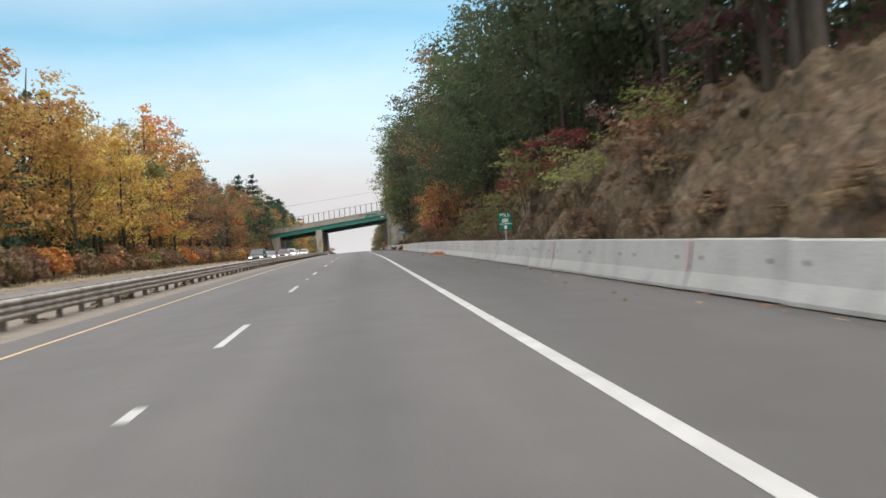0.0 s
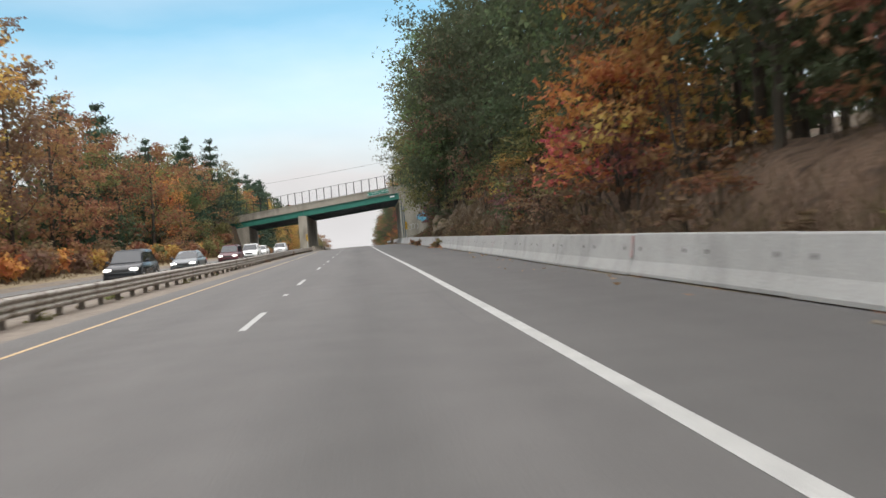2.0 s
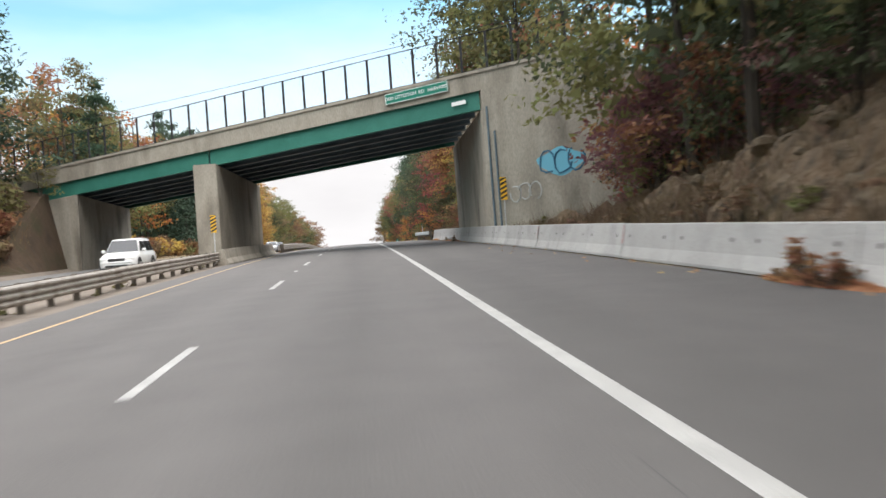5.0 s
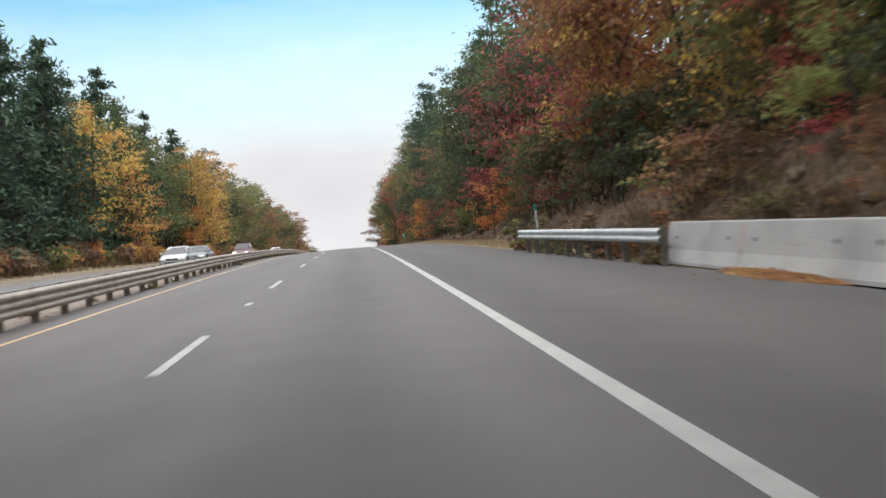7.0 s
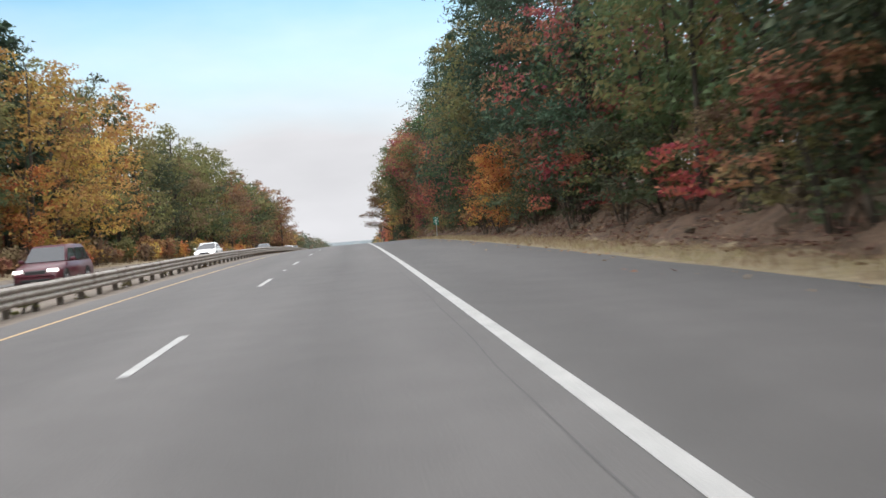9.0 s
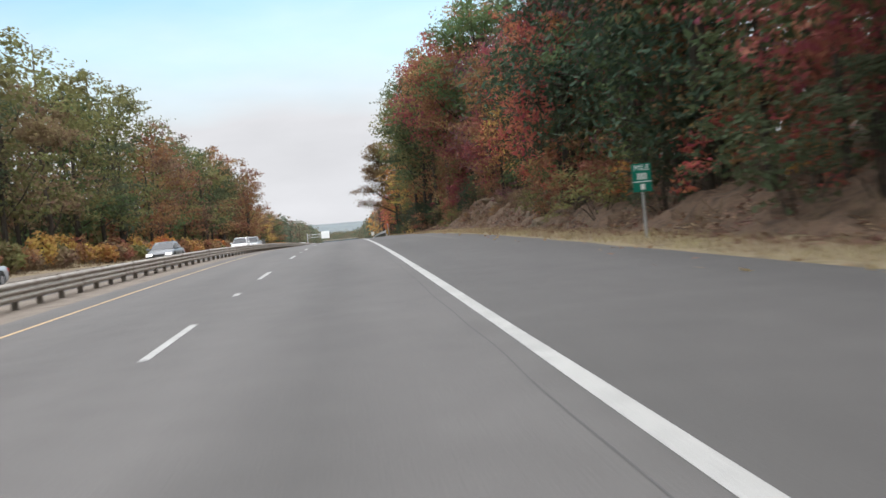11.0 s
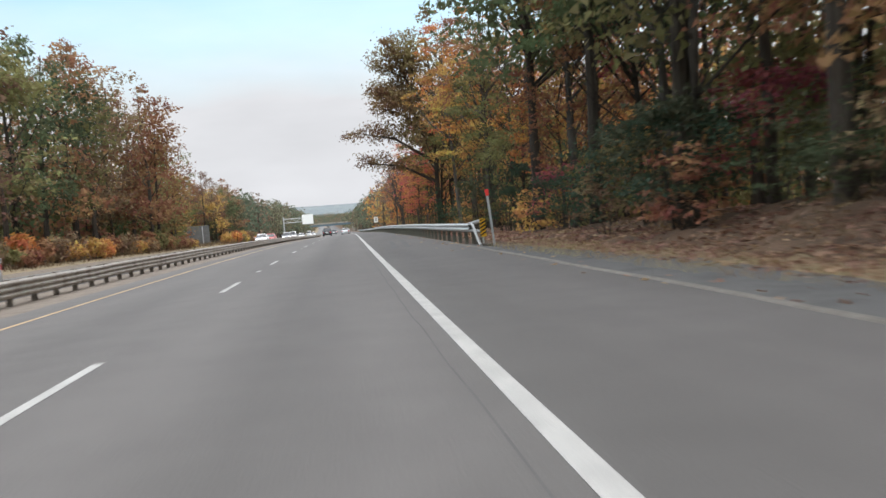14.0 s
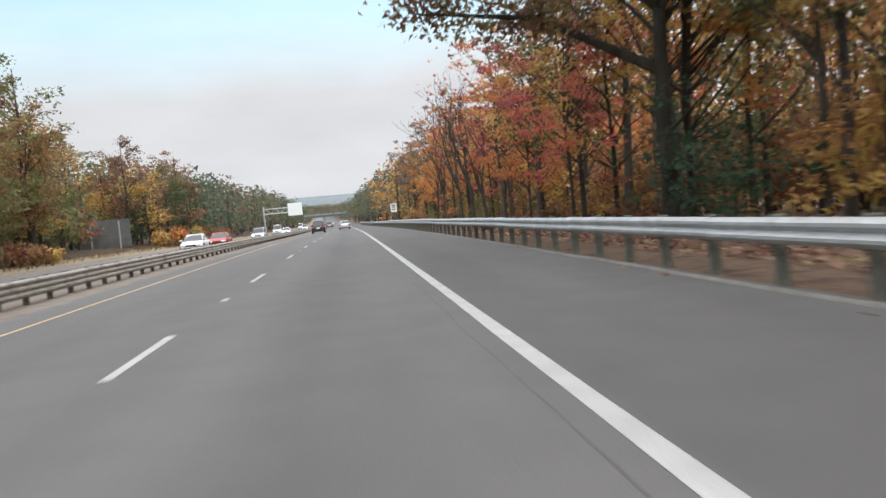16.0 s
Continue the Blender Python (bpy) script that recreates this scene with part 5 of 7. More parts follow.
def plant_woods():
    # left side: the front row, tree by tree
    for s in np.arange(-8, 600, 5.3):
        s += RNG.uniform(-1.2, 1.2)
        u = -25.2 + RNG.uniform(-1.4, 1.2)
        if near_bridge(s, u) or 237 < s < 266 or 534 < s < 560:
            continue
        k = left_tall(s) * RNG.uniform(0.82, 1.06)
        plant(MID_TREES[RNG.randint(4)], s, u, palette(LEFT_COLOURS, s), k)
    for s, u, k in ((38, -27, 1.02), (44, -28, 0.95), (55, -28, 0.95), (60, -29, 0.9), (118, -27, 0.95), (150, -27, 0.8), (163, -29, 0.85), (178, -33, 0.95), (28, -27, 1.1), (33, -29, 1.05), (276, -27.5, 1.1), (287, -27, 1.1), (306, -27, 1.05),  (172, -25, 0.92), (176, -27, 0.95), (186, -23.8, 0.85), (206, -22.6, 0.85), (128, -26, 0.9), (136, -28, 0.95), (214, -27, 0.95), (228, -27, 0.92), (239, -24.2, 0.92), (244, -25.8, 0.95), (249, -23.8, 0.98), (254, -25.6, 1.0), (259, -23.8, 1.0), (263, -25.2, 0.95), (266, -27, 0.97), (293, -26, 1.0), (300, -29, 0.95), (317, -25, 0.97),
                    (338, -28, 0.95), (352, -29, 0.9)):
        plant(PINES[RNG.randint(3)], s, u, PINE_GREEN, k * 1.0)
    # brightest trees of the left row
    for s, u, c, k in ((48, -22.5, GOLD, 0.8), (62, -22.4, YELLOW, 0.72), (84, -22, YELLOW, 0.6), (265, -22.4, YELLOW, 0.82), (280, -22.6, GOLD, 0.74), (312, -22.4, GOLD, 0.92), (318, -22.6, GOLD, 0.9), (326, -22.4, YELLOW, 0.85), (310, -22, ORANGE, 0.55), (499, -21.6, RUST, 1.12), (505, -22.2, RUST, 1.1), (566, -29.5, YELLOW, 0.5), (573, -30, YELLOW, 0.55), (528, -25, OLIVE, 0.95), (535, -28, OLIVE, 0.92), (541, -31, BROWN, 0.88), (548, -33, RUST, 0.85), (562, -33, OLIVE, 0.78), (568, -25.5, DARK_GREEN, 0.3), (580, -24.5, GREEN, 0.62), (588, -24, DARK_GREEN, 0.66), (596, -24.5, GREEN, 0.62)):
        plant(MID_TREES[RNG.randint(4)], s, u, c, k)
    # right side on the bank
    for s in np.arange(-6, 420, 4.6):
        s += RNG.uniform(-1.0, 1.0)
        u = clear_of_bridge(s, tree_line(s) + RNG.uniform(-0.9, 1.3))
        if near_bridge(s, u):
            continue
        plant(NEAR_TREES[RNG.randint(3)], s, u, palette(RIGHT_COLOURS, s), right_tall(s) * RNG.uniform(0.82, 1.08))
    for s, u, k in ((252, 12.5, 0.85), (259, 13, 0.9), (268, 14, 0.95), (286, 11.6, 0.9), (296, 12, 0.95), (304, 11.6, 1.05), (312, 13, 1.0), (322, 12, 1.0), (334, 12.4, 1.05), (342, 12.5, 1.05), (350, 12, 1.08), (362, 14.6, 1.1)):
        plant(NEAR_PINES[RNG.randint(2)], s, u, PINE_GREEN, k)
    # high crowns that lean out before the overpass
    for k, (s, u, c) in enumerate(((118, 11.2, DARK_GREEN), (126, 10.6, GREEN), (133, 10.4, DARK_GREEN), (140, 10.2, OLIVE), (147, 10.5, DARK_GREEN), (153, 11.2, OLIVE), (158, 11.8, DARK_GREEN),
                                   (393, 15.0, GREEN), (400, 14.2, RUST), (406, 12.2, CRIMSON), (440, 11.0, GREEN), (412, 11.4, GREEN), (421, 11.4, OLIVE), (431, 11.4, OLIVE))):
        plant(NEAR_TREES[k % 3] if s < 170 else TALL_TREES[k % 2], s, u, c, 1.2 if s < 170 else 1.0)
    # open wood with bare trunks past the bank
    for row, (u0, step) in enumerate(((11.8, 3.6), (15.6, 8.0))):
        for s in np.arange(418 + row, 600, step):
            s += RNG.uniform(-1, 1)
            u = u0 + RNG.uniform(-1.6, 1.6)
            plant(OPEN_TREES[RNG.randint(3)], s, u, palette(RIGHT_COLOURS, s), RNG.uniform(0.8, 1.08) * (1.12 if s < 500 else 0.78))
    for s, u, k in ((498, 7.4, 0.95), (505, 7.8, 1.05), (512, 8.0, 1.0), (520, 7.8, 1.05), (529, 8.4, 1.0)):
        plant(BARE[RNG.randint(2)], s, u, RED, k)
    for s, u, c, k in ((152, -29, OLIVE, 0.9), (158, -30, RUST, 0.9), (160, -24.5, GREEN, 0.76), (165, -26.5, OLIVE, 0.86), (169, -29, GREEN, 0.9), (173, -31, RUST, 0.9), (176, -27.5, OLIVE, 0.86), (181, -35, OLIVE, 0.95), (180, -30, GREEN, 0.85), (186, -37, RUST, 0.95), (191, -41, OLIVE, 0.95), (208, -26, OLIVE, 0.95), (213, -30, RUST, 1.05), (219, -33, OLIVE, 1.1), (222, -28, GREEN, 1.0)):
        plant(MID_TREES[RNG.randint(4)], s, u, c, k)
    for s, u, c, k in ((166, -21.5, RUST, 0.9), (170, -22.0, OLIVE, 1.0), (174, -22.6, GOLD, 0.8), (178, -23.2, RUST, 1.1), (181, -24.0, OLIVE, 1.1), (176, -24.5, GREEN, 1.2), (183, -22.0, BROWN, 0.8), (185.5, -20.6, OLIVE, 0.7),
                       (160, 12.2, PURPLE, 1.2), (162.5, 13.0, RUST, 1.4), (164, 13.4, PURPLE, 1.5), (163, 14.6, CRIMSON, 1.4), (157, 11.6, OLIVE, 1.1), (158, 13.4, RUST, 1.6), (155, 12.0, PURPLE, 1.4), (151, 11.2, RUST, 1.2)):
        plant(SHRUBS[2], s, u, c, k)
    # shrubs on the bank
    for s in np.arange(-8, 425, 2.7):
        s += RNG.uniform(-0.8, 0.8)
        u = edge_right(s) + verge(s) + RNG.uniform(1.2, 4.0)
        if near_bridge(s, u) or (138 < s < 170 and u < 7.6 + 0.128 * (s - 138) + 1.6) or RNG.rand() < (0.35 if s < 24 else 0.6 if 96 < s < 150 else 0.5 if 355 < s < 400 else 0.1):
            continue
        c = pick([(RUST, 2), (OLIVE, 3), (BROWN, 3), (PURPLE, 2), (DARK_GREEN, 3)]) if s < 190 else pick([(ORANGE, 1), (RUST, 3), (BROWN, 3), (RED, 1), (OLIVE, 2), (DARK_GREEN, 4)])
        plant(SHRUBS[RNG.randint(3)], s, u, BROWN if 355 < s < 400 else c, RNG.uniform(0.5, 1.1) * (0.6 if 355 < s < 400 else 1.0))
    for s, u, c, k in ((6.3, 8.5, LIME, 0.72), (1.5, 10.0, LIME, 0.6), (62, 8.6, ORANGE, 1.5), (66, 9.0, RED, 1.3), (57, 9, GOLD, 1.4), (77, 9.2, OLIVE, 1.3), (84, 9.6, GOLD, 0.9), (234, 9.6, PINE_GREEN, 0.6), (229, 11.0, CRIMSON, 0.8), (263, 10.2, RUST, 1.1), (285, 10.4, RED, 1.0), (302, 10.0, ORANGE, 1.3),
                       (306, 9.6, GOLD, 0.8), (340, 10.4, OLIVE, 0.9), (352, 10.6, OLIVE, 0.7), (417, 10.0, PINE_GREEN, 1.0), (422, 10.6, PINE_GREEN, 1.1), (428, 11, PINE_GREEN, 1.1), (398, 12.6, CRIMSON, 1.0), (434, 11, CRIMSON, 0.9), (446, 11.5, PINE_GREEN, 1.2), (476, 10.5, PINE_GREEN, 1.3)):
        plant(BIG_SHRUBS[RNG.randint(2)], s, u, c, k)
    for s, u, c, k in ((201.5, 10.2, LIME, 0.36), (241.5, 9.4, ORANGE, 0.34), (236, 11.4, RED, 0.62), (228, 11.4, DARK_GREEN, 0.7), (223, 12.4, GOLD, 0.7), (253, 10.2, DARK_GREEN, 0.8), (258, 10.8, DARK_GREEN, 0.8), (302, 9.8, ORANGE, 0.4), (64, 9.6, ORANGE, 0.5), (74, 10.4, GOLD, 0.36), (88, 11.0, OLIVE, 0.5), (399, 12.8, CRIMSON, 0.5), (372, 13.6, GOLD, 0.55), (366, 14.0, RED, 0.42), (362, 14.2, RED, 0.45), (383, 13.4, CRIMSON, 0.45), (388, 11.6, PINE_GREEN, 0.2), (158, 11.4, PURPLE, 0.34), (161.5, 12.2, RUST, 0.42), (155, 11.6, PURPLE, 0.3),
                       (350, 11.4, RED, 0.7), (376, 13.2, RUST, 0.7), (193, 11.0, DARK_GREEN, 1.22), (188, 12.4, OLIVE, 1.2), (215, 12.4, GOLD, 0.8), (209, 12.2, GOLD, 0.7), (204, 11.6, RED, 0.45), (246, 11.6, CRIMSON, 0.8), (262, 11.8, DARK_GREEN, 0.75)):
        plant(NEAR_TREES[RNG.randint(3)], s, u, c, k)
    for s, u, c, k in ((452, 10.4, OLIVE, 0.8), (459, 11.4, RUST, 0.95), (466, 10.2, GOLD, 0.9), (473, 11.6, OLIVE, 0.85), (480, 11.2, OLIVE, 1.0), (484, 8.4, RED, 0.62), (489, 9.8, CRIMSON, 0.72), (494, 9.0, ORANGE, 0.55), (498, 10.2, RED, 0.72), (505, 9.8, ORANGE, 0.66), (513, 10.4, RED, 0.66), (522, 10.0, ORANGE, 0.66)):
        plant(OPEN_TREES[RNG.randint(3)], s, u, c, k)
    for s in np.arange(188, 213, 1.5):
        plant(SHRUBS[RNG.randint(3)], s, edge_right(s) + 1.6 + RNG.uniform(0, 2.6), pick([(BROWN, 4), (OLIVE, 3), (RUST, 2)]), RNG.uniform(0.4, 0.75))
    # low dry brush and tufts over the leaf-strewn bank
    for _ in range(90):
        s = RNG.uniform(338, 404)
        u = edge_right(s) + verge(s) + RNG.uniform(0.5, 7.0)
        plant(SHRUBS[RNG.randint(3)], s, u, pick([(BROWN, 5), (OLIVE, 2), (RUST, 2), (PURPLE, 1)]), RNG.uniform(0.2, 0.5))
    for s, u, c, k in ((-6, 11.0, DARK_GREEN, 0.95), (1, 11.4, DARK_GREEN, 1.0), (8, 12.4, DARK_GREEN, 0.95), (16, 12.4, DARK_GREEN, 1.0)):
        plant(TALL_TREES[int(s) % 2], s, u, c, k)
    for s in np.arange(222, 256, 3.0):
        plant(BIG_SHRUBS[RNG.randint(2)], s, 14.2 + RNG.uniform(-0.8, 1.2), pick([(DARK_GREEN, 4), (PURPLE, 1), (GREEN, 1)]), RNG.uniform(1.3, 1.8))
    # bushes along the top of the rock cut
    for s in np.arange(84, 160, 2.6):
        u = edge_right(s) + verge(s) + bank_run(s) + RNG.uniform(-0.6, 1.6)
        if not near_bridge(s, u) and u > (0 if s < 138 else 9.2 + 0.128 * (s - 138)):
            plant(BIG_SHRUBS[RNG.randint(2)], s, u, pick([(DARK_GREEN, 4), (GREEN, 2), (PURPLE, 2), (RUST, 2), (OLIVE, 2)]), RNG.uniform(0.8, 1.5))
    # bushes under the trees' edge on the bank
    for s in np.arange(206, 436, 4.0):
        c = pick([(DARK_GREEN, 3), (GREEN, 2), (RUST, 2), (OLIVE, 2), (CRIMSON, 1), (BROWN, 1)])
        plant(BIG_SHRUBS[RNG.randint(2)], s + RNG.uniform(-0.7, 0.7), tree_line(s) + RNG.uniform(-1.8, 0.2), c, RNG.uniform(0.8, 1.3))
    for s in np.arange(418, 470, 13.0):
        plant(BIG_SHRUBS[0], s, 10.6 + RNG.uniform(-0.8, 1.6), pick([(DARK_GREEN, 4), (PINE_GREEN, 3), (CRIMSON, 1)]), RNG.uniform(0.75, 1.2))
    for s in np.arange(432, 580, 4.5):
        plant(SHRUBS[RNG.randint(3)], s, 9.6 + RNG.uniform(-0.6, 5), pick([(GOLD, 2), (RUST, 4), (BROWN, 3), (OLIVE, 2), (ORANGE, 1)]), RNG.uniform(0.5, 1.1))
    # weeds against barrier, rails and kerb
    for s, n in ((105.2, 2), (107.6, 5), (128.5, 4), (137, 4), (183, 3), (188.5, 1)):
        for k in range(n):
            plant(WEEDS[k % 2], s + RNG.uniform(-0.8, 0.8), edge_right(s) - RNG.uniform(0.2, 0.4), pick([(BROWN, 3), (OLIVE, 2), (RUST, 2)]), RNG.uniform(0.6, 1.0) * (0.55 if s > 170 else 1.0), sink=0.02, base=0.0)
    for s in np.arange(203, 219, 0.9):
        plant(WEEDS[RNG.randint(2)], s, 6.75 + RNG.uniform(-0.2, 0.5), pick([(BROWN, 3), (OLIVE, 2), (RUST, 1)]), RNG.uniform(0.9, 1.6), base=0.0)
    for s in np.arange(-30, 205, 2.8):
        u = edge_right(s) + 1.65 + RNG.uniform(-0.1, 0.4)
        plant(WEEDS[RNG.randint(2)], s, u, pick([(BROWN, 4), (OLIVE, 1)]), RNG.uniform(0.9, 1.5))
    for s in np.arange(-20, 300, 4.5):
        if not 171 < s < 200:
            plant(WEEDS[RNG.randint(2)], s, rail_left_u(s) + RNG.uniform(-0.5, 0.1), pick([(BROWN, 3), (OLIVE, 2)]), RNG.uniform(0.4, 0.8), base=float(crown(-8)))
    # rust and red brush round the mile marker and along the head of the first cut
    for k, (s, u, c, size) in enumerate(((11.5, 9.4, CRIMSON, 0.6), (14.5, 8.7, RUST, 0.6), (18, 9.4, CRIMSON, 0.7), (23, 9.2, CRIMSON, 0.6), (0, 11.2, PURPLE, 0.9), (7.0, 11.2, PURPLE, 0.9))):
        plant(BIG_SHRUBS[k % 2], s, u, c, size)
    for s, u in ((-1.5, 8.4), (2.5, 8.2), (4.0, 9.4), (8.5, 8.0), (-3.5, 9.6)):
        plant(WEEDS[0], s, u, BROWN, 1.7)


plant_woods()


def big_oak():
    """Oak at the wood's edge whose long limbs reach out over the road."""
    ob = broadleaf(97, 22, 5.8, 8600, 0.26, 0.32, 46, "deciduous_tree", limb_n=12)
    crown = [c for c in ob.children if c.name.startswith("crown")][0]
    crown.color = (0.2, 0.15, 0.072, 1)
    rng = np.random.RandomState(3)
    bm = bmesh.new()
    cs = []
    for k, (x, y, z) in enumerate(((-7.6, -2.0, 9.9), (-6.6, 1.5, 7.2), (-5.4, -3.6, 12.0), (-4.2, 3.0, 13.5), (-4.4, 0.5, 16.0), (-4.0, -2.6, 17.5), (-5.0, -1.0, 13.5))):
        start, end = Vector((0, 0, max(4.5, z * 0.68))), Vector((x, y, z))
        mid = Vector((x * 0.5, y * 0.4, z * 0.93))
        tube(bm, [start, mid, end], [0.17, 0.1, 0.025], 6)
        for q in np.linspace(0.35, 1.0, 10):
            base = start.lerp(mid, q / 0.5) if q < 0.5 else mid.lerp(end, (q - 0.5) / 0.5)
            spread = 1.9 - 0.9 * q
            for _ in range(2):
                twig = base + Vector((rng.uniform(-0.9, 0.5), rng.uniform(-1, 1) * spread, rng.uniform(-0.35, 1.0) * spread * 0.7))
                tube(bm, [base, base.lerp(twig, 0.5) + Vector((0, 0, 0.1)), twig], [0.035, 0.022, 0.01], 4)
                size = rng.uniform(0.28, 0.55)
                n = int(190 * size)
                cs.append(np.array(twig) + rng.normal(size=(n, 3)) * np.array((size, size, size * 0.6)))
    part("limb", bm, BARK, ob)
    cs = np.concatenate(cs)
    extra = part_of("limb_foliage", leaf_cards(cs, np.tile(np.array((0, 0, 1.0)), (len(cs), 1)), 0.2 * rng.uniform(0.6, 1.3, len(cs)), rng, "limb_foliage", LEAF), ob)
    extra.color = (0.2, 0.13, 0.065, 1)
    p = place(478, 9.7, 0)
    ob.matrix_basis = pose(p[0], p[1], p[2] - 0.3, 0, 0, 0)
    tagged(ob, "large olive-brown oak with long limbs reaching over the road", "tree", "roadside trees")


big_oak()
for proto in PROTOTYPES:
    for child in list(proto.children):
        bpy.data.objects.remove(child)
    bpy.data.objects.remove(proto)


# ---------------------------------------------------------------- woods behind the front rows
def woods(label, spots, leaf, per, rng):
    """Countless trees as clumps of foliage and trunks, one mesh for each leaf colour."""
    by_colour = {}
    for s, u, tall, r, colour in spots:
        by_colour.setdefault(colour, []).append((s, u, tall, r))
    for colour, list_ in by_colour.items():
        pts, ups, sizes = [], [], []
        bm = bmesh.new()
        for s, u, tall, r in list_:
            base = place(s, u, ground_height(s, u), crowned=False)
            lob = rng.normal(size=(14, 3))
            lob /= np.linalg.norm(lob, axis=1)[:, None]
            lob = lob * np.array((r * 0.75, r * 0.75, tall * 0.4)) * rng.uniform(0.7, 1.0, (14, 1)) + np.array((0, 0, tall * 0.47))
            rr = r * rng.uniform(0.34, 0.52, 14)
            which = rng.randint(0, 14, per)
            d = rng.normal(size=(per, 3)) + np.array((0, 0, 0.4))
            d /= np.linalg.norm(d, axis=1)[:, None]
            pts.append(base + lob[which] + d * (rr[which] * rng.uniform(0.45, 1.05, per))[:, None] * np.array((1, 1, 0.7)))
            ups.append(d + np.array((0, 0, 0.6)))
            sizes.append(leaf * rng.uniform(0.6, 1.3, per))
            inside = 150 if leaf < 0.36 else 70
            c, d = inner_leaves(base + np.array((0, 0, tall * 0.48)), (r * 0.75, r * 0.75, tall * 0.4), inside, rng)
            pts.append(c)
            ups.append(d)
            sizes.append(min(0.9, 0.22 * r + 0.05 * tall, 1.7 * leaf) * rng.uniform(0.6, 1.2, inside))
            if leaf < 1.0:
                tube(bm, [base, base + np.array((0.2, 0.1, tall * 0.7))], [0.19, 0.06], 5)
        pts = np.concatenate(pts)
        me = leaf_cards(pts, np.concatenate(ups), np.concatenate(sizes), rng, "woods", LEAF, 0.75)
        ob = tagged(new("woods", me), label % COLOUR_WORDS[colour], "woods", kind="stuff")
        ob.color = (*colour, 1)
        if leaf < 1.0:
            tk = part("trunks", bm, BARK, ob)
            tk["kind"] = "stuff"
        else:
            bm.free()


def plant_back_woods():
    rng = np.random.RandomState(8)
    spots = []
    for u0, step in ((-31.0, 5.0), (-38.0, 6.5)):
        for s in np.arange(-5, 600, step):
            u = u0 + rng.uniform(-2, 2)
            if not near_bridge(s, u):
                spots.append((s + rng.uniform(-1, 1), u, 18.5 * left_tall(s) * rng.uniform(0.85, 1.08) * (1.2 if 203 < s < 240 else 1.0), 4.2, palette(LEFT_COLOURS, s)))
    woods("%s autumn trees behind the front row of the wood", spots, 0.42, 300, rng)
    spots = []
    for u0, step in ((-28.5, 4.4), (-34.5, 5.0)):
        for s in np.arange(-4, 600, step):
            u = u0 + rng.uniform(-1.2, 1.2)
            if not near_bridge(s, u):
                spots.append((s, u, rng.uniform(4.5, 7.5), 3.2, pick([(OLIVE, 3), (DARK_GREEN, 3), (RUST, 2), (GREEN, 2)])))
    woods("%s young trees in the shade of the wood", spots, 0.4, 130, rng)
    spots = []
    for s in np.arange(-2, 620, 2.4):
        u = -21.6 + rng.uniform(-1.0, 0.8)
        if not near_bridge(s, u) and not 520 < s < 562:
            spots.append((s, u, rng.uniform(1.2, 3.0), 1.5, pick([(GOLD, 2), (OLIVE, 2), (RUST, 4), (ORANGE, 2), (BROWN, 4)])))
    woods("%s undergrowth of low bushes at the foot of the wood", spots, 0.24, 270, rng)
    spots = []
    deep = []
    for du, step in ((8.0, 4.4), (12.5, 4.8), (18.0, 5.5)):
        for s in np.arange(-4, 436, step):
            u = clear_of_bridge(s, tree_line(s) - 4.4 + du + rng.uniform(-1, 1))
            if not near_bridge(s, u):
                (spots if du < 9 else deep).append((s + rng.uniform(-1, 1), u, (17.5 if du < 15 else 14) * right_tall(s) * rng.uniform(0.8, 1.05), 4.2, palette(RIGHT_COLOURS, s)))
    woods("%s trees high on the bank behind the front row", spots, 0.28, 600, rng)
    for du in (9.5, 15.0):
        for s in np.arange(-4, 436, 5.2):
            u = clear_of_bridge(s, tree_line(s) - 4.4 + du + rng.uniform(-1, 1))
            if not near_bridge(s, u):
                deep.append((s, u, rng.uniform(4.5, 7.5), 3.4, palette(RIGHT_COLOURS, s)))
    woods("%s shaded trees deep in the wood on the bank", deep, 0.4, 200, rng)
    spots = []
    for u0, step in ((21.0, 5.6), (30.0, 6.5)):
        for s in np.arange(436, 640, step):
            spots.append((s, u0 + rng.uniform(-2, 2), (17 if s < 510 else 12.5) * rng.uniform(0.85, 1.1), 4.2, palette(RIGHT_COLOURS, s)))
    for u0 in (24.5, 33.0):
        for s in np.arange(440, 560, 4.5):
            spots.append((s, u0 + rng.uniform(-2, 2), rng.uniform(17, 20), 4.4, pick([(GOLD, 3), (OLIVE, 2), (RUST, 2), (GREEN, 1)])))
    for u0 in (19.0, 25.0, 33.0):
        for s in np.arange(444, 640, 5.0):
            spots.append((s, u0 + rng.uniform(-2, 2), rng.uniform(4.0, 6.5), 3.4, pick([(GOLD, 3), (OLIVE, 3), (RUST, 2), (BROWN, 1)])))
    woods("%s open autumn wood behind the guard rail", spots, 0.34, 330, rng)
    spots = []
    for side in (-1, 1):
        for u0 in (46, 55, 65, 77, 92):
            for s in np.arange(-20, 700, 10):
                u = side * (u0 + rng.uniform(-4, 4))
                if not near_bridge(s, u):
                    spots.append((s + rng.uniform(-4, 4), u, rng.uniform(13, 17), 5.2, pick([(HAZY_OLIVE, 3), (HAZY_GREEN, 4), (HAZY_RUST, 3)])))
    woods("%s depth of the autumn wood away from the road", spots, 0.9, 40, rng)
    near, far = [], []
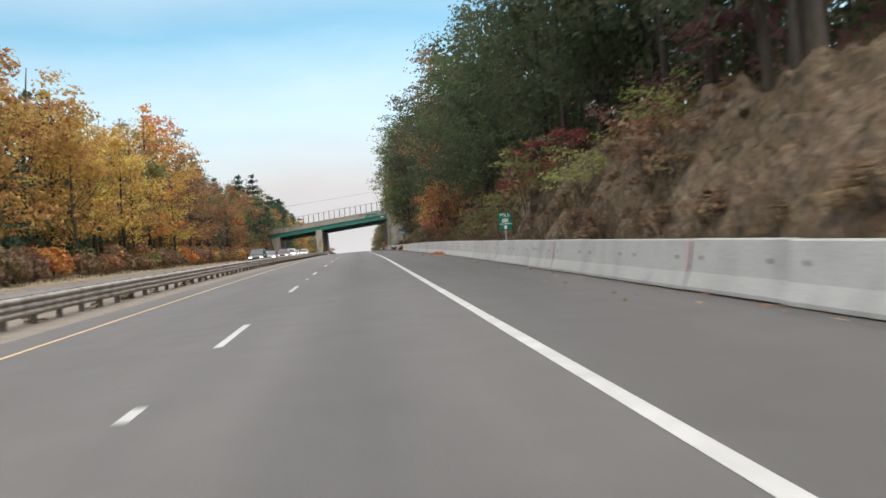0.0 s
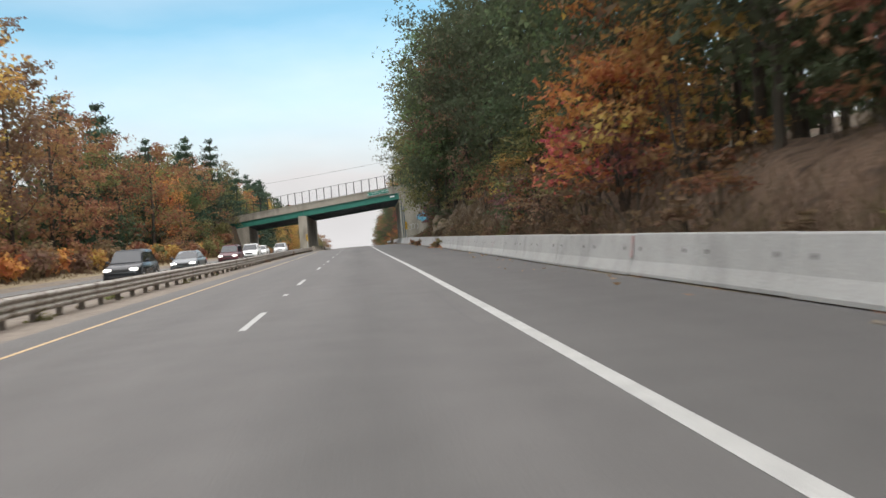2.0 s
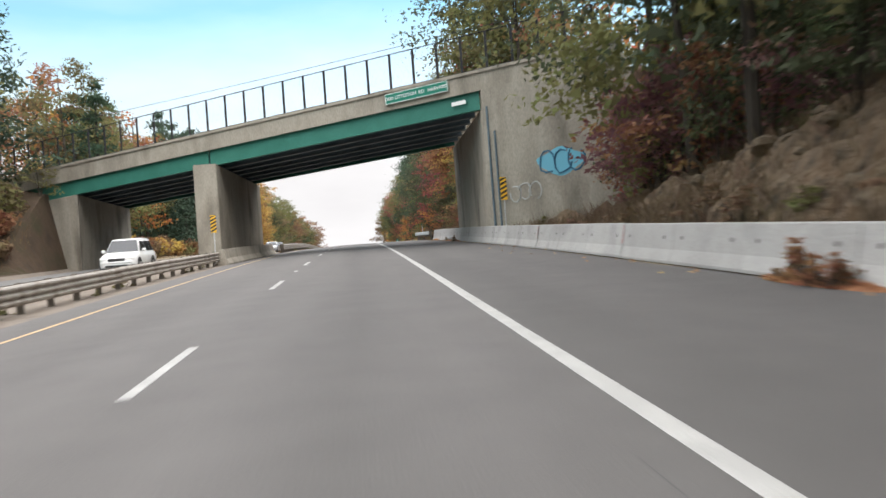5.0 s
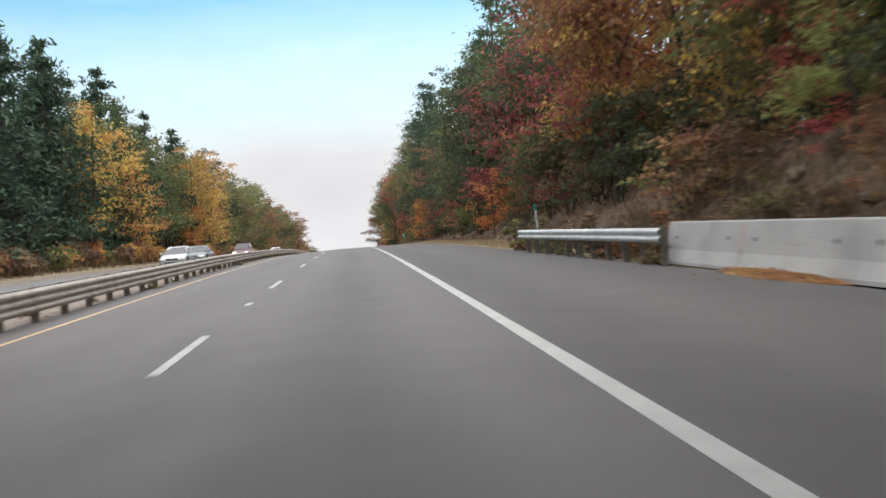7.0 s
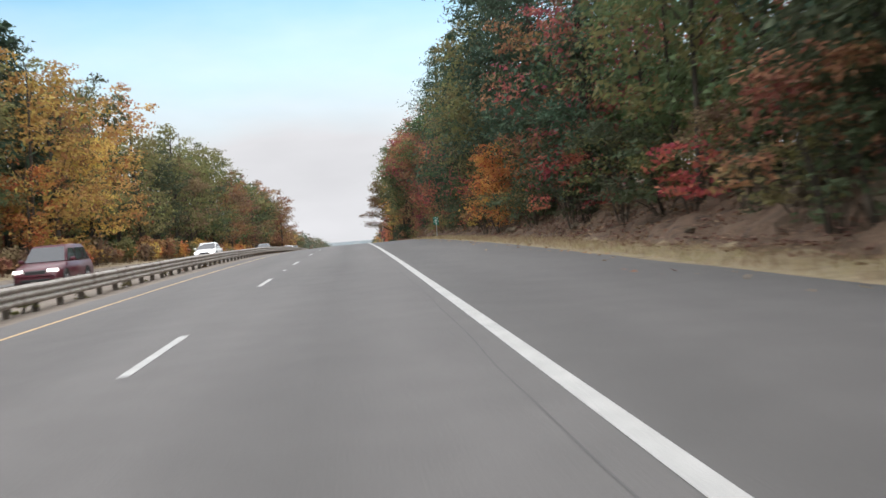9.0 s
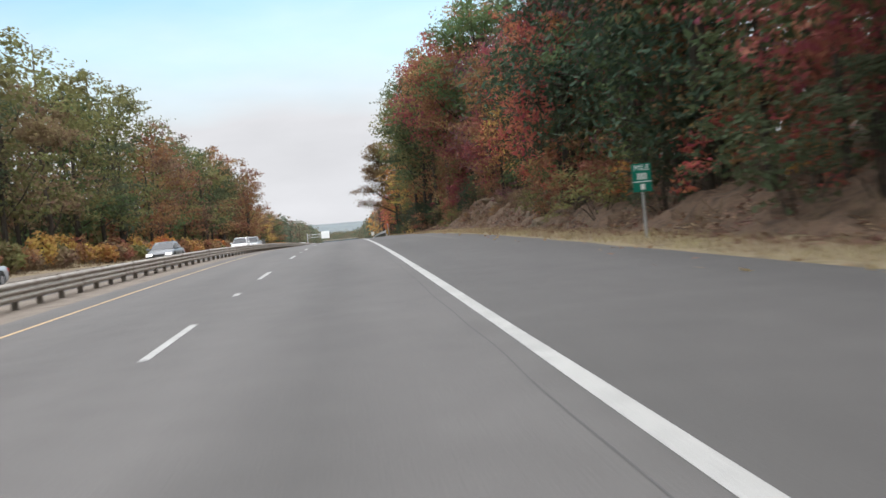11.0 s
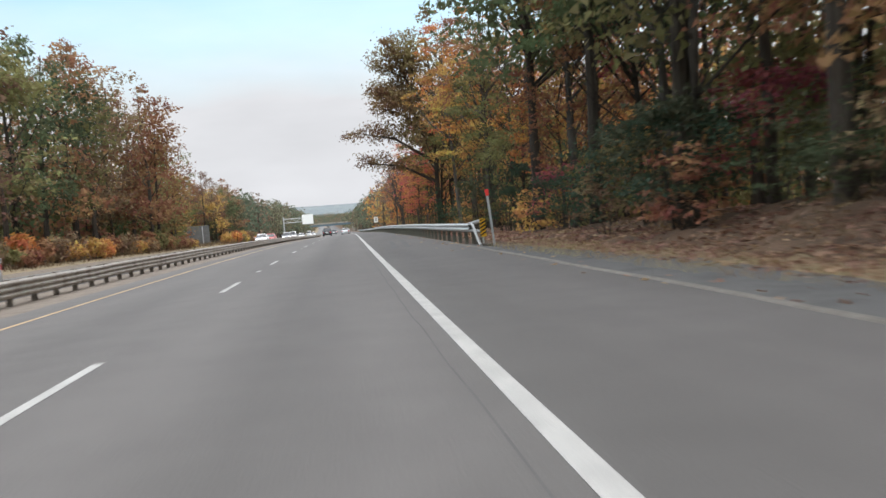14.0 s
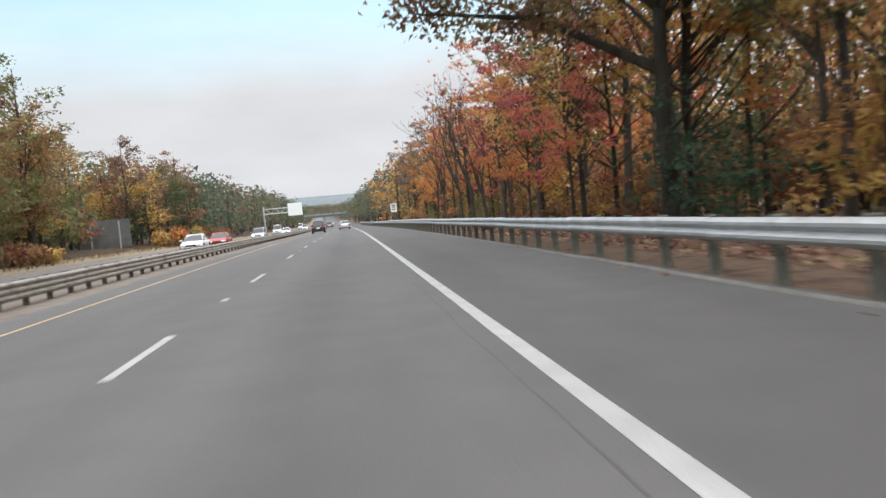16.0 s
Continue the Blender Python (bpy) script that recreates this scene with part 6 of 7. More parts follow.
    for s in np.concatenate([np.arange(600, 960, 7.5), np.arange(960, 2300, 17)]):
        for side in (-1, 1):
            for row in range(4):
                u = side * ((11.0 if side > 0 else 24) + row * 8 + rng.uniform(-2, 2))
                if s > 1750:
                    u += 30 * rng.uniform(-1, 1)
                tall = rng.uniform(10.5, 13.5) * (1 + row * 0.07) * far_tall(s)
                (near if s < 960 else far).append((s, u, tall, 4.3 if s < 960 else 7.0, palette(RIGHT_COLOURS if side > 0 else LEFT_COLOURS, s)))
    woods("%s autumn woods further along the valley", near, 0.6, 130, rng)
    woods("%s distant autumn woods along the valley", far, 1.1, 60, rng)


plant_back_woods()


# ---------------------------------------------------------------- loose cover on the ground
def blades(spots, rng, name, mat, label, colour, high=(0.15, 0.35), lean=0.5):
    """Thin upright blades of dry grass."""
    n = len(spots)
    P = np.array([place(s, u, h, crowned=False) for s, u, h in spots])
    a = rng.uniform(0, 2 * math.pi, n)
    w = np.stack([np.cos(a), np.sin(a), np.zeros(n)], -1)
    tall = rng.uniform(high[0], high[1], n)[:, None]
    tip = P + np.stack([rng.normal(0, lean, n), rng.normal(0, lean, n), np.ones(n)], -1) * tall
    wid = 0.007 + 0.012 * tall
    V = np.stack([P - w * wid, P + w * wid, tip], 1)
    me = bpy.data.meshes.new(name)
    me.vertices.add(n * 3)
    me.vertices.foreach_set("co", V.astype(np.float32).ravel())
    me.loops.add(n * 3)
    me.loops.foreach_set("vertex_index", np.arange(n * 3, dtype=np.int32))
    me.polygons.add(n)
    me.polygons.foreach_set("loop_start", np.arange(0, n * 3, 3, dtype=np.int32))
    me.polygons.foreach_set("loop_total", np.full(n, 3, dtype=np.int32))
    me.materials.append(mat)
    me.update(calc_edges=True)
    ob = tagged(new(name, me), label, "grass", kind="stuff")
    ob.color = (*colour, 1)


def fallen_leaves(spots, rng, label, colour, size=0.13):
    P = np.array([place(s, u, h + 0.015, crowned=False) for s, u, h in spots])
    me = leaf_cards(P, np.tile(np.array((0, 0, 3.0)), (len(P), 1)), size * rng.uniform(0.6, 1.4, len(P)), rng, "fallen_leaves", LEAF, 0.8)
    ob = tagged(new("fallen_leaves", me), label, "leaves", kind="stuff")
    ob.color = (*colour, 1)


def ground_cover():
    rng = np.random.RandomState(12)
    TAN = (0.36, 0.28, 0.17)
    spots = []
    for _ in range(26000):
        s = rng.uniform(216, 424)
        u = edge_right(s) + 0.1 + verge(s) * rng.beta(1.2, 1.6) * 1.15
        spots.append((s, u, ground_height(s, u) - 0.01))
    blades(spots, rng, "dry_grass", LEAF, "dry straw-coloured grass along the shoulder", TAN, (0.08, 0.26))
    spots = []
    for _ in range(24000):
        s = rng.uniform(-25, 212)
        u = edge_right(s) + 0.75 + 2.6 * rng.beta(1.0, 2.2)
        spots.append((s, u, ground_height(s, u) - 0.02))
    blades(spots, rng, "dry_brush", LEAF, "dry brown brush behind the concrete barrier", (0.13, 0.095, 0.06), (0.35, 1.15), 0.35)
    spots = []
    for _ in range(22000):
        s = rng.uniform(-25, 215)
        u = edge_right(s) + verge(s) + bank_run(s) * rng.uniform(0.0, 1.3)
        if noise.noise((s * 0.35, u * 0.5, 4.0)) > -0.12 and not near_bridge(s, u):
            spots.append((s, u, ground_height(s, u) + 0.05))
    blades(spots, rng, "dry_brush", LEAF, "dry brown brush clinging to the rock cut", (0.12, 0.085, 0.05), (0.3, 0.8), 0.6)
    spots = []
    for _ in range(15000):
        s = rng.uniform(225, 412)
        u = edge_right(s) + verge(s) + bank_run(s) * rng.uniform(0.1, 1.4)
        if noise.noise((s * 0.3, u * 0.45, 8.0)) > 0.02:
            spots.append((s, u, ground_height(s, u) + 0.03))
    blades(spots, rng, "dry_brush", LEAF, "tangled brown brush on the leaf-strewn bank", (0.15, 0.105, 0.07), (0.25, 0.75), 0.8)
    spots = []
    for _ in range(14000):
        s = rng.uniform(-10, 600)
        u = -19.6 - 3.5 * rng.beta(1.2, 1.6)
        if not near_bridge(s, u):
            spots.append((s, u, ground_height(s, u) - 0.02))
    blades(spots, rng, "dry_grass", LEAF, "dry brown grass below the trees across the median", (0.16, 0.11, 0.06), (0.3, 1.0), 0.35)
    for label, colour, n in (("reddish brown fallen leaves on the bank", (0.15, 0.075, 0.05), 20000), ("pale tan fallen leaves on the bank", (0.3, 0.2, 0.14), 16000)):
        spots = []
        for _ in range(n):
            s = rng.uniform(205, 520)
            u = edge_right(s) + verge(s) * rng.uniform(0.5, 1.0) + 6.0 * rng.beta(1, 1.4)
            spots.append((s, u, ground_height(s, u) + 0.02))
        fallen_leaves(spots, rng, label, colour)
    for label, colour, n in (("pale pinkish fallen leaves below the open wood", (0.36, 0.23, 0.17), 11000), ("brown fallen leaves below the open wood", (0.22, 0.13, 0.08), 9000)):
        spots = []
        for _ in range(n):
            s = rng.uniform(398, 520)
            u = 6.7 + 9.0 * rng.beta(1, 1.5)
            spots.append((s, u, ground_height(s, u) + 0.03))
        fallen_leaves(spots, rng, label, colour, 0.14)
    # drifts of pine needles and leaves at the foot of the barrier, each a low mound under loose bits
    needles = surface("pine_needle_litter", [(0.2, 0.085, 0.04), (0.34, 0.16, 0.08), (0.27, 0.12, 0.06)], scale=3.0, rough=0.95, bump=0.9, bump_scale=30, relief=0.03)
    for s0, s1, wide in ((30.0, 39.5, 0.8), (103.5, 110.5, 0.9), (127.0, 131.0, 0.55), (135.5, 139.0, 0.5), (181, 190, 0.35), (196, 200, 0.45)):
        spots = []
        for _ in range(int(420 * (s1 - s0) / 4)):
            q = rng.beta(2, 2)
            s = s0 + (s1 - s0) * q
            w = wide * (4 * q * (1 - q)) ** 0.7
            f = rng.beta(1, 1.5)
            spots.append((s, edge_right(s) - 0.06 - w * f, 0.2 * (1 - f) ** 1.5 * min(1, w) + 0.004))
        fallen_leaves(spots, rng, "orange-brown pine needles and leaves loose on a drift", (0.36, 0.19, 0.1), 0.07)
        ss = np.linspace(s0, s1, 28)
        verts, faces = [], []
        for i, s in enumerate(ss):
            q = i / 27
            w = wide * (4 * q * (1 - q)) ** 0.7 * (1 + 0.3 * noise.noise((s * 1.6, wide, 2.0))) + 0.01
            for k in range(6):
                f = k / 5
                verts.append(place(s, edge_right(s) + 0.03 - (w + 0.03) * f, 0.2 * (1 - f) ** 1.5 * min(1, w) + (0.004 if k < 5 else -0.01)))
        for i in range(27):
            for k in range(5):
                a = i * 6 + k
                faces.append((a, a + 1, a + 7, a + 6))
        tagged(new("needle_drift", mesh_from("needle_drift", verts, faces, [needles], smooth=True)), "orange-brown drift of pine needles against the barrier", "leaves", kind="stuff")
    spots = [(s, edge_right(s) - abs(rng.normal(0, 0.7)), 0.0) for s in rng.uniform(-20, 470, 700)]
    fallen_leaves(spots, rng, "scattered dry leaves on the shoulder", (0.35, 0.22, 0.13), 0.1)


ground_cover()


def boulder(seed):
    rng = random.Random(seed)
    bm = bmesh.new()
    bmesh.ops.create_icosphere(bm, subdivisions=2, radius=0.5)
    off = Vector((seed * 3.1, 0, 0))
    for v in bm.verts:
        k = 1 + 0.55 * noise.noise(v.co * 1.9 + off) + 0.25 * noise.cell(v.co * 2.5 + off)
        v.co = Vector((v.co.x * k * 1.3, v.co.y * k, v.co.z * k * 0.75))
    me = bpy.data.meshes.new("boulder")
    bm.to_mesh(me)
    bm.free()
    me.materials.append(ROCK_PALE)
    return me


ROCK_PALE = surface("pale_rock", [(0.05, 0.04, 0.03), (0.17, 0.132, 0.093), (0.13, 0.088, 0.05)], scale=1.6, rough=0.95, bump=0.8, bump_scale=8, detail=10, vary=0.25)


def outcrop(seed):
    """A large weathered knob of bedrock with layers and cracks."""
    bm = bmesh.new()
    bmesh.ops.create_icosphere(bm, subdivisions=4, radius=0.5)
    off = Vector((seed * 5.7, 1.3, 0))
    for v in bm.verts:
        p = v.co.copy()
        near, _ = noise.voronoi(p * 4.2 + off)
        crack = min(0.14, near[1] - near[0])
        k = 1 + 0.4 * noise.noise(p * 2.2 + off) + 0.7 * crack + 0.035 * math.sin(p.z * 26 + 4 * noise.noise(p * 3 + off)) + 0.06 * noise.noise(p * 9 + off)
        v.co = Vector((p.x * k * 1.25, p.y * k, p.z * k * 0.95))
    me = bpy.data.meshes.new("boulder")
    bm.to_mesh(me)
    bm.free()
    me.materials.append(ROCK_PALE)
    return me


ROCK_MESHES = [boulder(k) for k in range(6)]
OUTCROPS = [outcrop(k) for k in range(2)]
for k in range(230):
    zone = ((-8, 24), (96, 150), (96, 150), (96, 150), (190, 215), (340, 402), (230, 330))[k % 7]
    s = RNG.uniform(*zone)
    t = RNG.uniform(0.12, 0.95)
    u = edge_right(s) + verge(s) + bank_run(s) * t
    p = place(s, u, ground_height(s, u) + 0.05, crowned=False)
    size = RNG.uniform(0.15, 0.5) * (1.8 if k % 13 == 0 else 1.0)
    ob = new("boulder", ROCK_MESHES[k % 6])
    ob.matrix_basis = pose(p[0], p[1], p[2], RNG.uniform(-25, 25), RNG.uniform(-25, 25), RNG.uniform(0, 360)) @ Matrix.Diagonal((size, size, size, 1))
    tagged(ob, "angular grey-brown rock lying on the bank", "rock", "rocks on the bank")
for s, u, dz, size in ((124.5, 9.3, 2.4, 2.7), (121.6, 9.1, 1.6, 1.7), (127.5, 8.9, 1.3, 1.0), (262, 11.4, 1.0, 1.5), (266, 11.6, 1.0, 1.3), (346, 11.6, 1.2, 1.1)):
    p = place(s, u, max(dz * 0.6, ground_height(s, u)), crowned=False)
    ob = new("boulder", OUTCROPS[int(s) % 2])
    ob.matrix_basis = pose(p[0], p[1], p[2], RNG.uniform(-15, 15), RNG.uniform(-15, 15), RNG.uniform(0, 360)) @ Matrix.Diagonal((size, size, size, 1))
    tagged(ob, "large pale weathered rock outcrop on the bank", "rock", "rocks on the bank")


def far_hill():
    """The low wooded ridge that closes the valley."""
    verts, faces = [], []
    n = 60
    for j, (d, z) in enumerate(((2900, -60), (3300, 0), (3700, 26), (4300, 34))):
        for i in range(n + 1):
            u = -1600 + 3200 * i / n
            p = place(min(d, 4590), u, 0, crowned=False)
            h = z * (0.75 + 0.5 * noise.noise((u * 0.0016 + 3.1, j * 0.2, 2.0))) + 5 * noise.noise((u * 0.02, j, 7.0))
            verts.append((p[0], p[1], h + 8.0))
    for j in range(3):
        for i in range(n):
            a = j * (n + 1) + i
            faces.append((a, a + 1, a + n + 2, a + n + 1))
    # distance haze is painted into the hill's blue-grey colour
    mat = surface("hazed_hill_woods", [(0.13, 0.165, 0.18), (0.19, 0.21, 0.21), (0.15, 0.185, 0.2)], scale=0.02, rough=1.0, bump=0.3, bump_scale=0.2)
    tagged(new("backdrop", mesh_from("backdrop", verts, faces, [mat], smooth=True)), "low wooded hill on the horizon, bluish with painted haze", "hill", kind="structure")


far_hill()

# ---------------------------------------------------------------- wear on the pavement
TAR = surface("tar_seam", [(0.1, 0.098, 0.095), (0.118, 0.115, 0.112)], scale=2, rough=0.9, bump=0.1)
RUBBER = surface("rubber_mark", [(0.085, 0.084, 0.083), (0.1, 0.099, 0.098)], scale=0.7, rough=0.8, bump=0.1, detail=9)
WORN_PAINT = surface("worn_line_paint", [(0.13, 0.12, 0.105), (0.2, 0.185, 0.165)], scale=2.5, rough=0.8, bump=0.1, detail=9)


def wandering_strip(points, width, mat, name, label, lift=0.003, wander=0.03):
    """A thin strip on the road through (s, u) points."""
    ss = np.arange(points[0][0], points[-1][0], 0.7)
    us = np.interp(ss, [p[0] for p in points], [p[1] for p in points])
    verts, faces = [], []
    for i, (s, u) in enumerate(zip(ss, us)):
        u += wander * noise.noise((s * 0.6, width * 40, 1.0)) + wander * 2 * noise.noise((s * 0.08, width * 31, 6.0))
        w = width / 2 * (1 + 0.5 * noise.noise((s * 1.7, 3.0, width)))
        if i in (0, len(ss) - 1):
            w *= 0.2
        verts += [place(s, u - w, lift), place(s, u + w, lift)]
    for i in range(len(ss) - 1):
        faces.append((2 * i, 2 * i + 1, 2 * i + 3, 2 * i + 2))
    tagged(new(name, mesh_from(name, verts, faces, [mat])), label, "road marking", kind="structure")


wandering_strip([(340, 1.5), (400, 1.53), (470, 1.5)], 0.018, TAR, "pavement_seam", "thin dark seam in the asphalt lane")
wandering_strip([(45, 1.4), (130, 1.42)], 0.016, TAR, "pavement_seam", "thin dark seam in the asphalt lane")
wandering_strip([(345, 5.2), (370, 5.22), (393, 5.34)], 0.13, WORN_PAINT, "worn_edge_line", "faint worn pale line on the shoulder", 0.004)


def old_apron():
    """Strip of old dark asphalt between the pale kerb and the grass."""
    outer = curve_through([(398, 5.55), (402, 6.9), (410, 7.3), (418, 6.6), (423, 6.4), (428, 5.7)])
    verts, faces = [], []
    ss = np.arange(398, 428, 0.5)
    for i, s in enumerate(ss):
        o = outer(s) + 0.12 * noise.noise((s * 0.9, 2.0, 1.0)) + 0.08 * noise.noise((s * 2.9, 2.0, 4.0))
        for k in range(4):
            u = 5.28 + (o - 5.28) * k / 3
            verts.append(place(s, u, max(0.0, ground_height(s, u)) + 0.01, crowned=False))
    for i in range(len(ss) - 1):
        for k in range(3):
            a = i * 4 + k
            faces.append((a, a + 1, a + 5, a + 4))
    mat = surface("old_dark_asphalt", [(0.075, 0.075, 0.074), (0.11, 0.11, 0.108), (0.09, 0.09, 0.088)], scale=1.2, rough=0.9, bump=0.4, bump_scale=50)
    tagged(new("old_asphalt", mesh_from("old_asphalt", verts, faces, [mat])), "strip of old dark asphalt beside the shoulder", "pavement", kind="structure")


old_apron()
wandering_strip([(225, 1.5), (335, 1.5)], 0.016, TAR, "pavement_seam", "thin dark seam in the asphalt lane")
kerb_u = curve_through([(370, 5.22), (395, 5.34), (424, 5.2), (440, 5.12), (720, 5.15)])
tagged(new("kerb", sweep([(-0.06, 0.0), (-0.04, 0.02), (0.0, 0.03), (0.04, 0.028), (0.07, -0.02)], np.concatenate([np.arange(392, 480, 1.5), np.arange(480, 720, 6)]), lambda s: kerb_u(s) + 0.03 * math.sin(s * 0.7) + 0.02 * math.sin(s * 2.1), WORN_PAINT, "kerb")),
       "low pale worn asphalt kerb along the shoulder", "kerb", kind="structure")
wandering_strip([(431, 3.4), (437, 3.6), (443, 3.85), (447, 4.0)], 0.26, RUBBER, "skid_mark", "faint dark tyre skid on the shoulder", 0.005)
wandering_strip([(430, 2.8), (437, 3.0), (443, 3.2), (446, 3.3)], 0.26, RUBBER, "skid_mark", "faint dark tyre skid on the shoulder", 0.005)
wandering_strip([(373.6, 3.85), (375.2, 3.9)], 0.5, RUBBER, "asphalt_patch", "small dark stain on the shoulder", 0.005)

# ---------------------------------------------------------------- vehicles
GLASS_DARK = plain("car_glass", (0.02, 0.025, 0.03), 0.06, spec=0.8)
TYRE = plain("tyre_rubber", (0.02, 0.02, 0.02), 0.9)
RIM = plain("wheel_rim", (0.45, 0.45, 0.46), 0.35, 0.8)
LAMP_RED = plain("tail_lamp", (0.45, 0.02, 0.02), 0.3)
LAMP_CLEAR = plain("head_lamp", (0.8, 0.8, 0.78), 0.15)
TRIM_BLACK = plain("black_trim", (0.025, 0.025, 0.025), 0.6)
CAR_PAINT = {"white": plain("paint_white_car", (0.72, 0.72, 0.71), 0.25), "silver": plain("paint_silver", (0.45, 0.46, 0.47), 0.3, 0.5), "black": plain("paint_black", (0.02, 0.022, 0.025), 0.25),
             "grey": plain("paint_grey", (0.17, 0.18, 0.19), 0.3, 0.3), "dark red": plain("paint_dark_red", (0.085, 0.018, 0.026), 0.3), "red": plain("paint_red_car", (0.4, 0.05, 0.04), 0.3)}
LIT_LAMP, _nt, _n, _l, _b = material("lit_head_lamp")
_b.inputs["Emission Color"].default_value, _b.inputs["Emission Strength"].default_value = (1, 0.97, 0.9, 1), 3.0


def loft(rings, mat, parent, name, label=""):
    """A closed body through rings of points from back to front, smooth."""
    bm = bmesh.new()
    vs = [[bm.verts.new(p) for p in r] for r in rings]
    n = len(rings[0])
    for i in range(len(rings) - 1):
        for k in range(n):
            bm.faces.new((vs[i][k], vs[i][(k + 1) % n], vs[i + 1][(k + 1) % n], vs[i + 1][k]))
    bm.faces.new(vs[0][::-1])
    bm.faces.new(vs[-1])
    bmesh.ops.recalc_face_normals(bm, faces=bm.faces)
    sharp = [e for e in bm.edges if len(e.link_faces) == 2 and e.calc_face_angle() > 0.6]
    bmesh.ops.bevel(bm, geom=sharp, offset=0.025, segments=2, affect="EDGES", clamp_overlap=True)
    ob = part(name, bm, mat, parent, label)
    ob.data.polygons.foreach_set("use_smooth", np.ones(len(ob.data.polygons), dtype=bool))
    return ob


def panel(points, mat, parent, name, thick=0.012):
    """A thin pane through corner points, standing a little proud of the body."""
    bm = bmesh.new()
    f = bm.faces.new([bm.verts.new(p) for p in points])
    f.normal_update()
    way = f.normal.copy()
    r = bmesh.ops.extrude_face_region(bm, geom=[f])
    for v in [g for g in r["geom"] if isinstance(g, bmesh.types.BMVert)]:
        v.co += way * thick
    bmesh.ops.recalc_face_normals(bm, faces=bm.faces)
    return part(name, bm, mat, parent)


# each kind: length, width, height, belt line, bonnet height; then stations of the roof: rear foot, rear edge, front edge, windscreen foot
CAR_FORMS = {"suv": (4.65, 1.9, 1.72, 1.06, 1.0, -2.18, -1.85, 0.45, 1.1), "sedan": (4.75, 1.83, 1.45, 0.95, 0.9, -1.75, -0.95, 0.35, 1.15),
             "pickup": (5.6, 2.0, 1.88, 1.16, 1.12, -0.55, -0.42, 0.75, 1.3), "van": (5.5, 2.0, 2.3, 1.2, 1.1, -2.68, -2.6, 0.9, 1.75)}


def build_car(kind, colour, lit=False):
    """A car whose front looks along +y."""
    thing = new({"suv": "suv", "sedan": "car", "pickup": "pickup_truck", "van": "van"}[kind])
    paint = CAR_PAINT[colour]
    L, W, H, belt, bonnet, r0, r1, f1, f0 = CAR_FORMS[kind]
    h, w = L / 2, W / 2

    def ring(y, half, low, waist, top):
        return [(-half * 0.94, y, low), (-half, y, low + 0.16), (-half * 0.995, y, waist), (-half * 0.92, y, top - 0.04), (-half * 0.8, y, top), (half * 0.8, y, top), (half * 0.92, y, top - 0.04), (half * 0.995, y, waist), (half, y, low + 0.16), (half * 0.94, y, low)]

    tail = belt - (0.02 if kind != "sedan" else -0.03)
    loft([ring(-h, w * 0.9, 0.38, 0.62, tail - 0.14), ring(-h + 0.12, w * 0.97, 0.28, 0.66, tail - 0.03), ring(r0, w, 0.25, 0.7, tail), ring(0.0, w, 0.22, 0.7, belt), ring(f0, w, 0.24, 0.7, belt - 0.01), ring(f0 + 0.25, w * 0.99, 0.25, 0.68, bonnet), ring(h - 0.4, w * 0.96, 0.25, 0.64, bonnet - 0.1), ring(h - 0.1, w * 0.88, 0.28, 0.56, bonnet - 0.24), ring(h, w * 0.76, 0.36, 0.5, bonnet - 0.4)], paint, thing, "body")
    # the cabin narrows to the roof
    b, t = w * 0.9, w * 0.71

    def cabin_ring(y_low, y_high):
        return [(-b, y_low, belt - 0.06), (-t, y_high, H - 0.06), (-t * 0.86, y_high, H), (t * 0.86, y_high, H), (t, y_high, H - 0.06), (b, y_low, belt - 0.06)]

    mid = (r1 + f1) / 2
    crowned = [(x, y, z + (0.025 if z > belt else 0)) for x, y, z in cabin_ring(mid, mid)]
    loft([cabin_ring(r0, r1), crowned, cabin_ring(f0, f1)], paint, thing, "cabin")

    def on_side(sx, y, q):
        """A point on the cabin's side, q up from the belt to the roof."""
        return (sx * (b + (t - b) * q + 0.004), y, belt - 0.06 + (H - belt) * q)

    lo, hi = 0.1, 0.86
    edge = lambda y_low, y_high, q: y_low + (y_high - y_low) * q
    cuts = {"suv": (-1.35, -0.35), "sedan": (-0.32,), "pickup": (0.1,), "van": (0.35,)}[kind]
    stops = [None, *cuts, None]
    for sx in (-1, 1):
        for i in range(len(stops) - 1):
            if kind == "van" and i == 0:
                continue
            a_lo = edge(r0, r1, lo) + 0.12 if stops[i] is None else stops[i] + 0.05
            a_hi = edge(r0, r1, hi) + 0.12 if stops[i] is None else stops[i] + 0.05
            z_lo = edge(f0, f1, lo) - 0.16 if stops[i + 1] is None else stops[i + 1] - 0.05
            z_hi = edge(f0, f1, hi) - 0.16 if stops[i + 1] is None else stops[i + 1] - 0.05
            corners = [on_side(sx, a_lo, lo), on_side(sx, z_lo, lo), on_side(sx, z_hi, hi), on_side(sx, a_hi, hi)]
            panel(corners if sx > 0 else corners[::-1], GLASS_DARK, thing, "side_window")
    for name, y_low, y_high, way in (("windscreen", f0, f1, 1), ("rear_window", r0, r1, -1)):
        if kind == "van" and way < 0:
            continue
        c = []
        for q, sx in ((0.1, -1), (0.1, 1), (0.93, 1), (0.93, -1)):
            c.append((sx * (b + (t - b) * q) * 0.93, edge(y_low, y_high, q) + way * 0.004, belt - 0.06 + (H - belt + 0.03) * q))
        panel(c[::-1] if way > 0 else c, GLASS_DARK, thing, name)
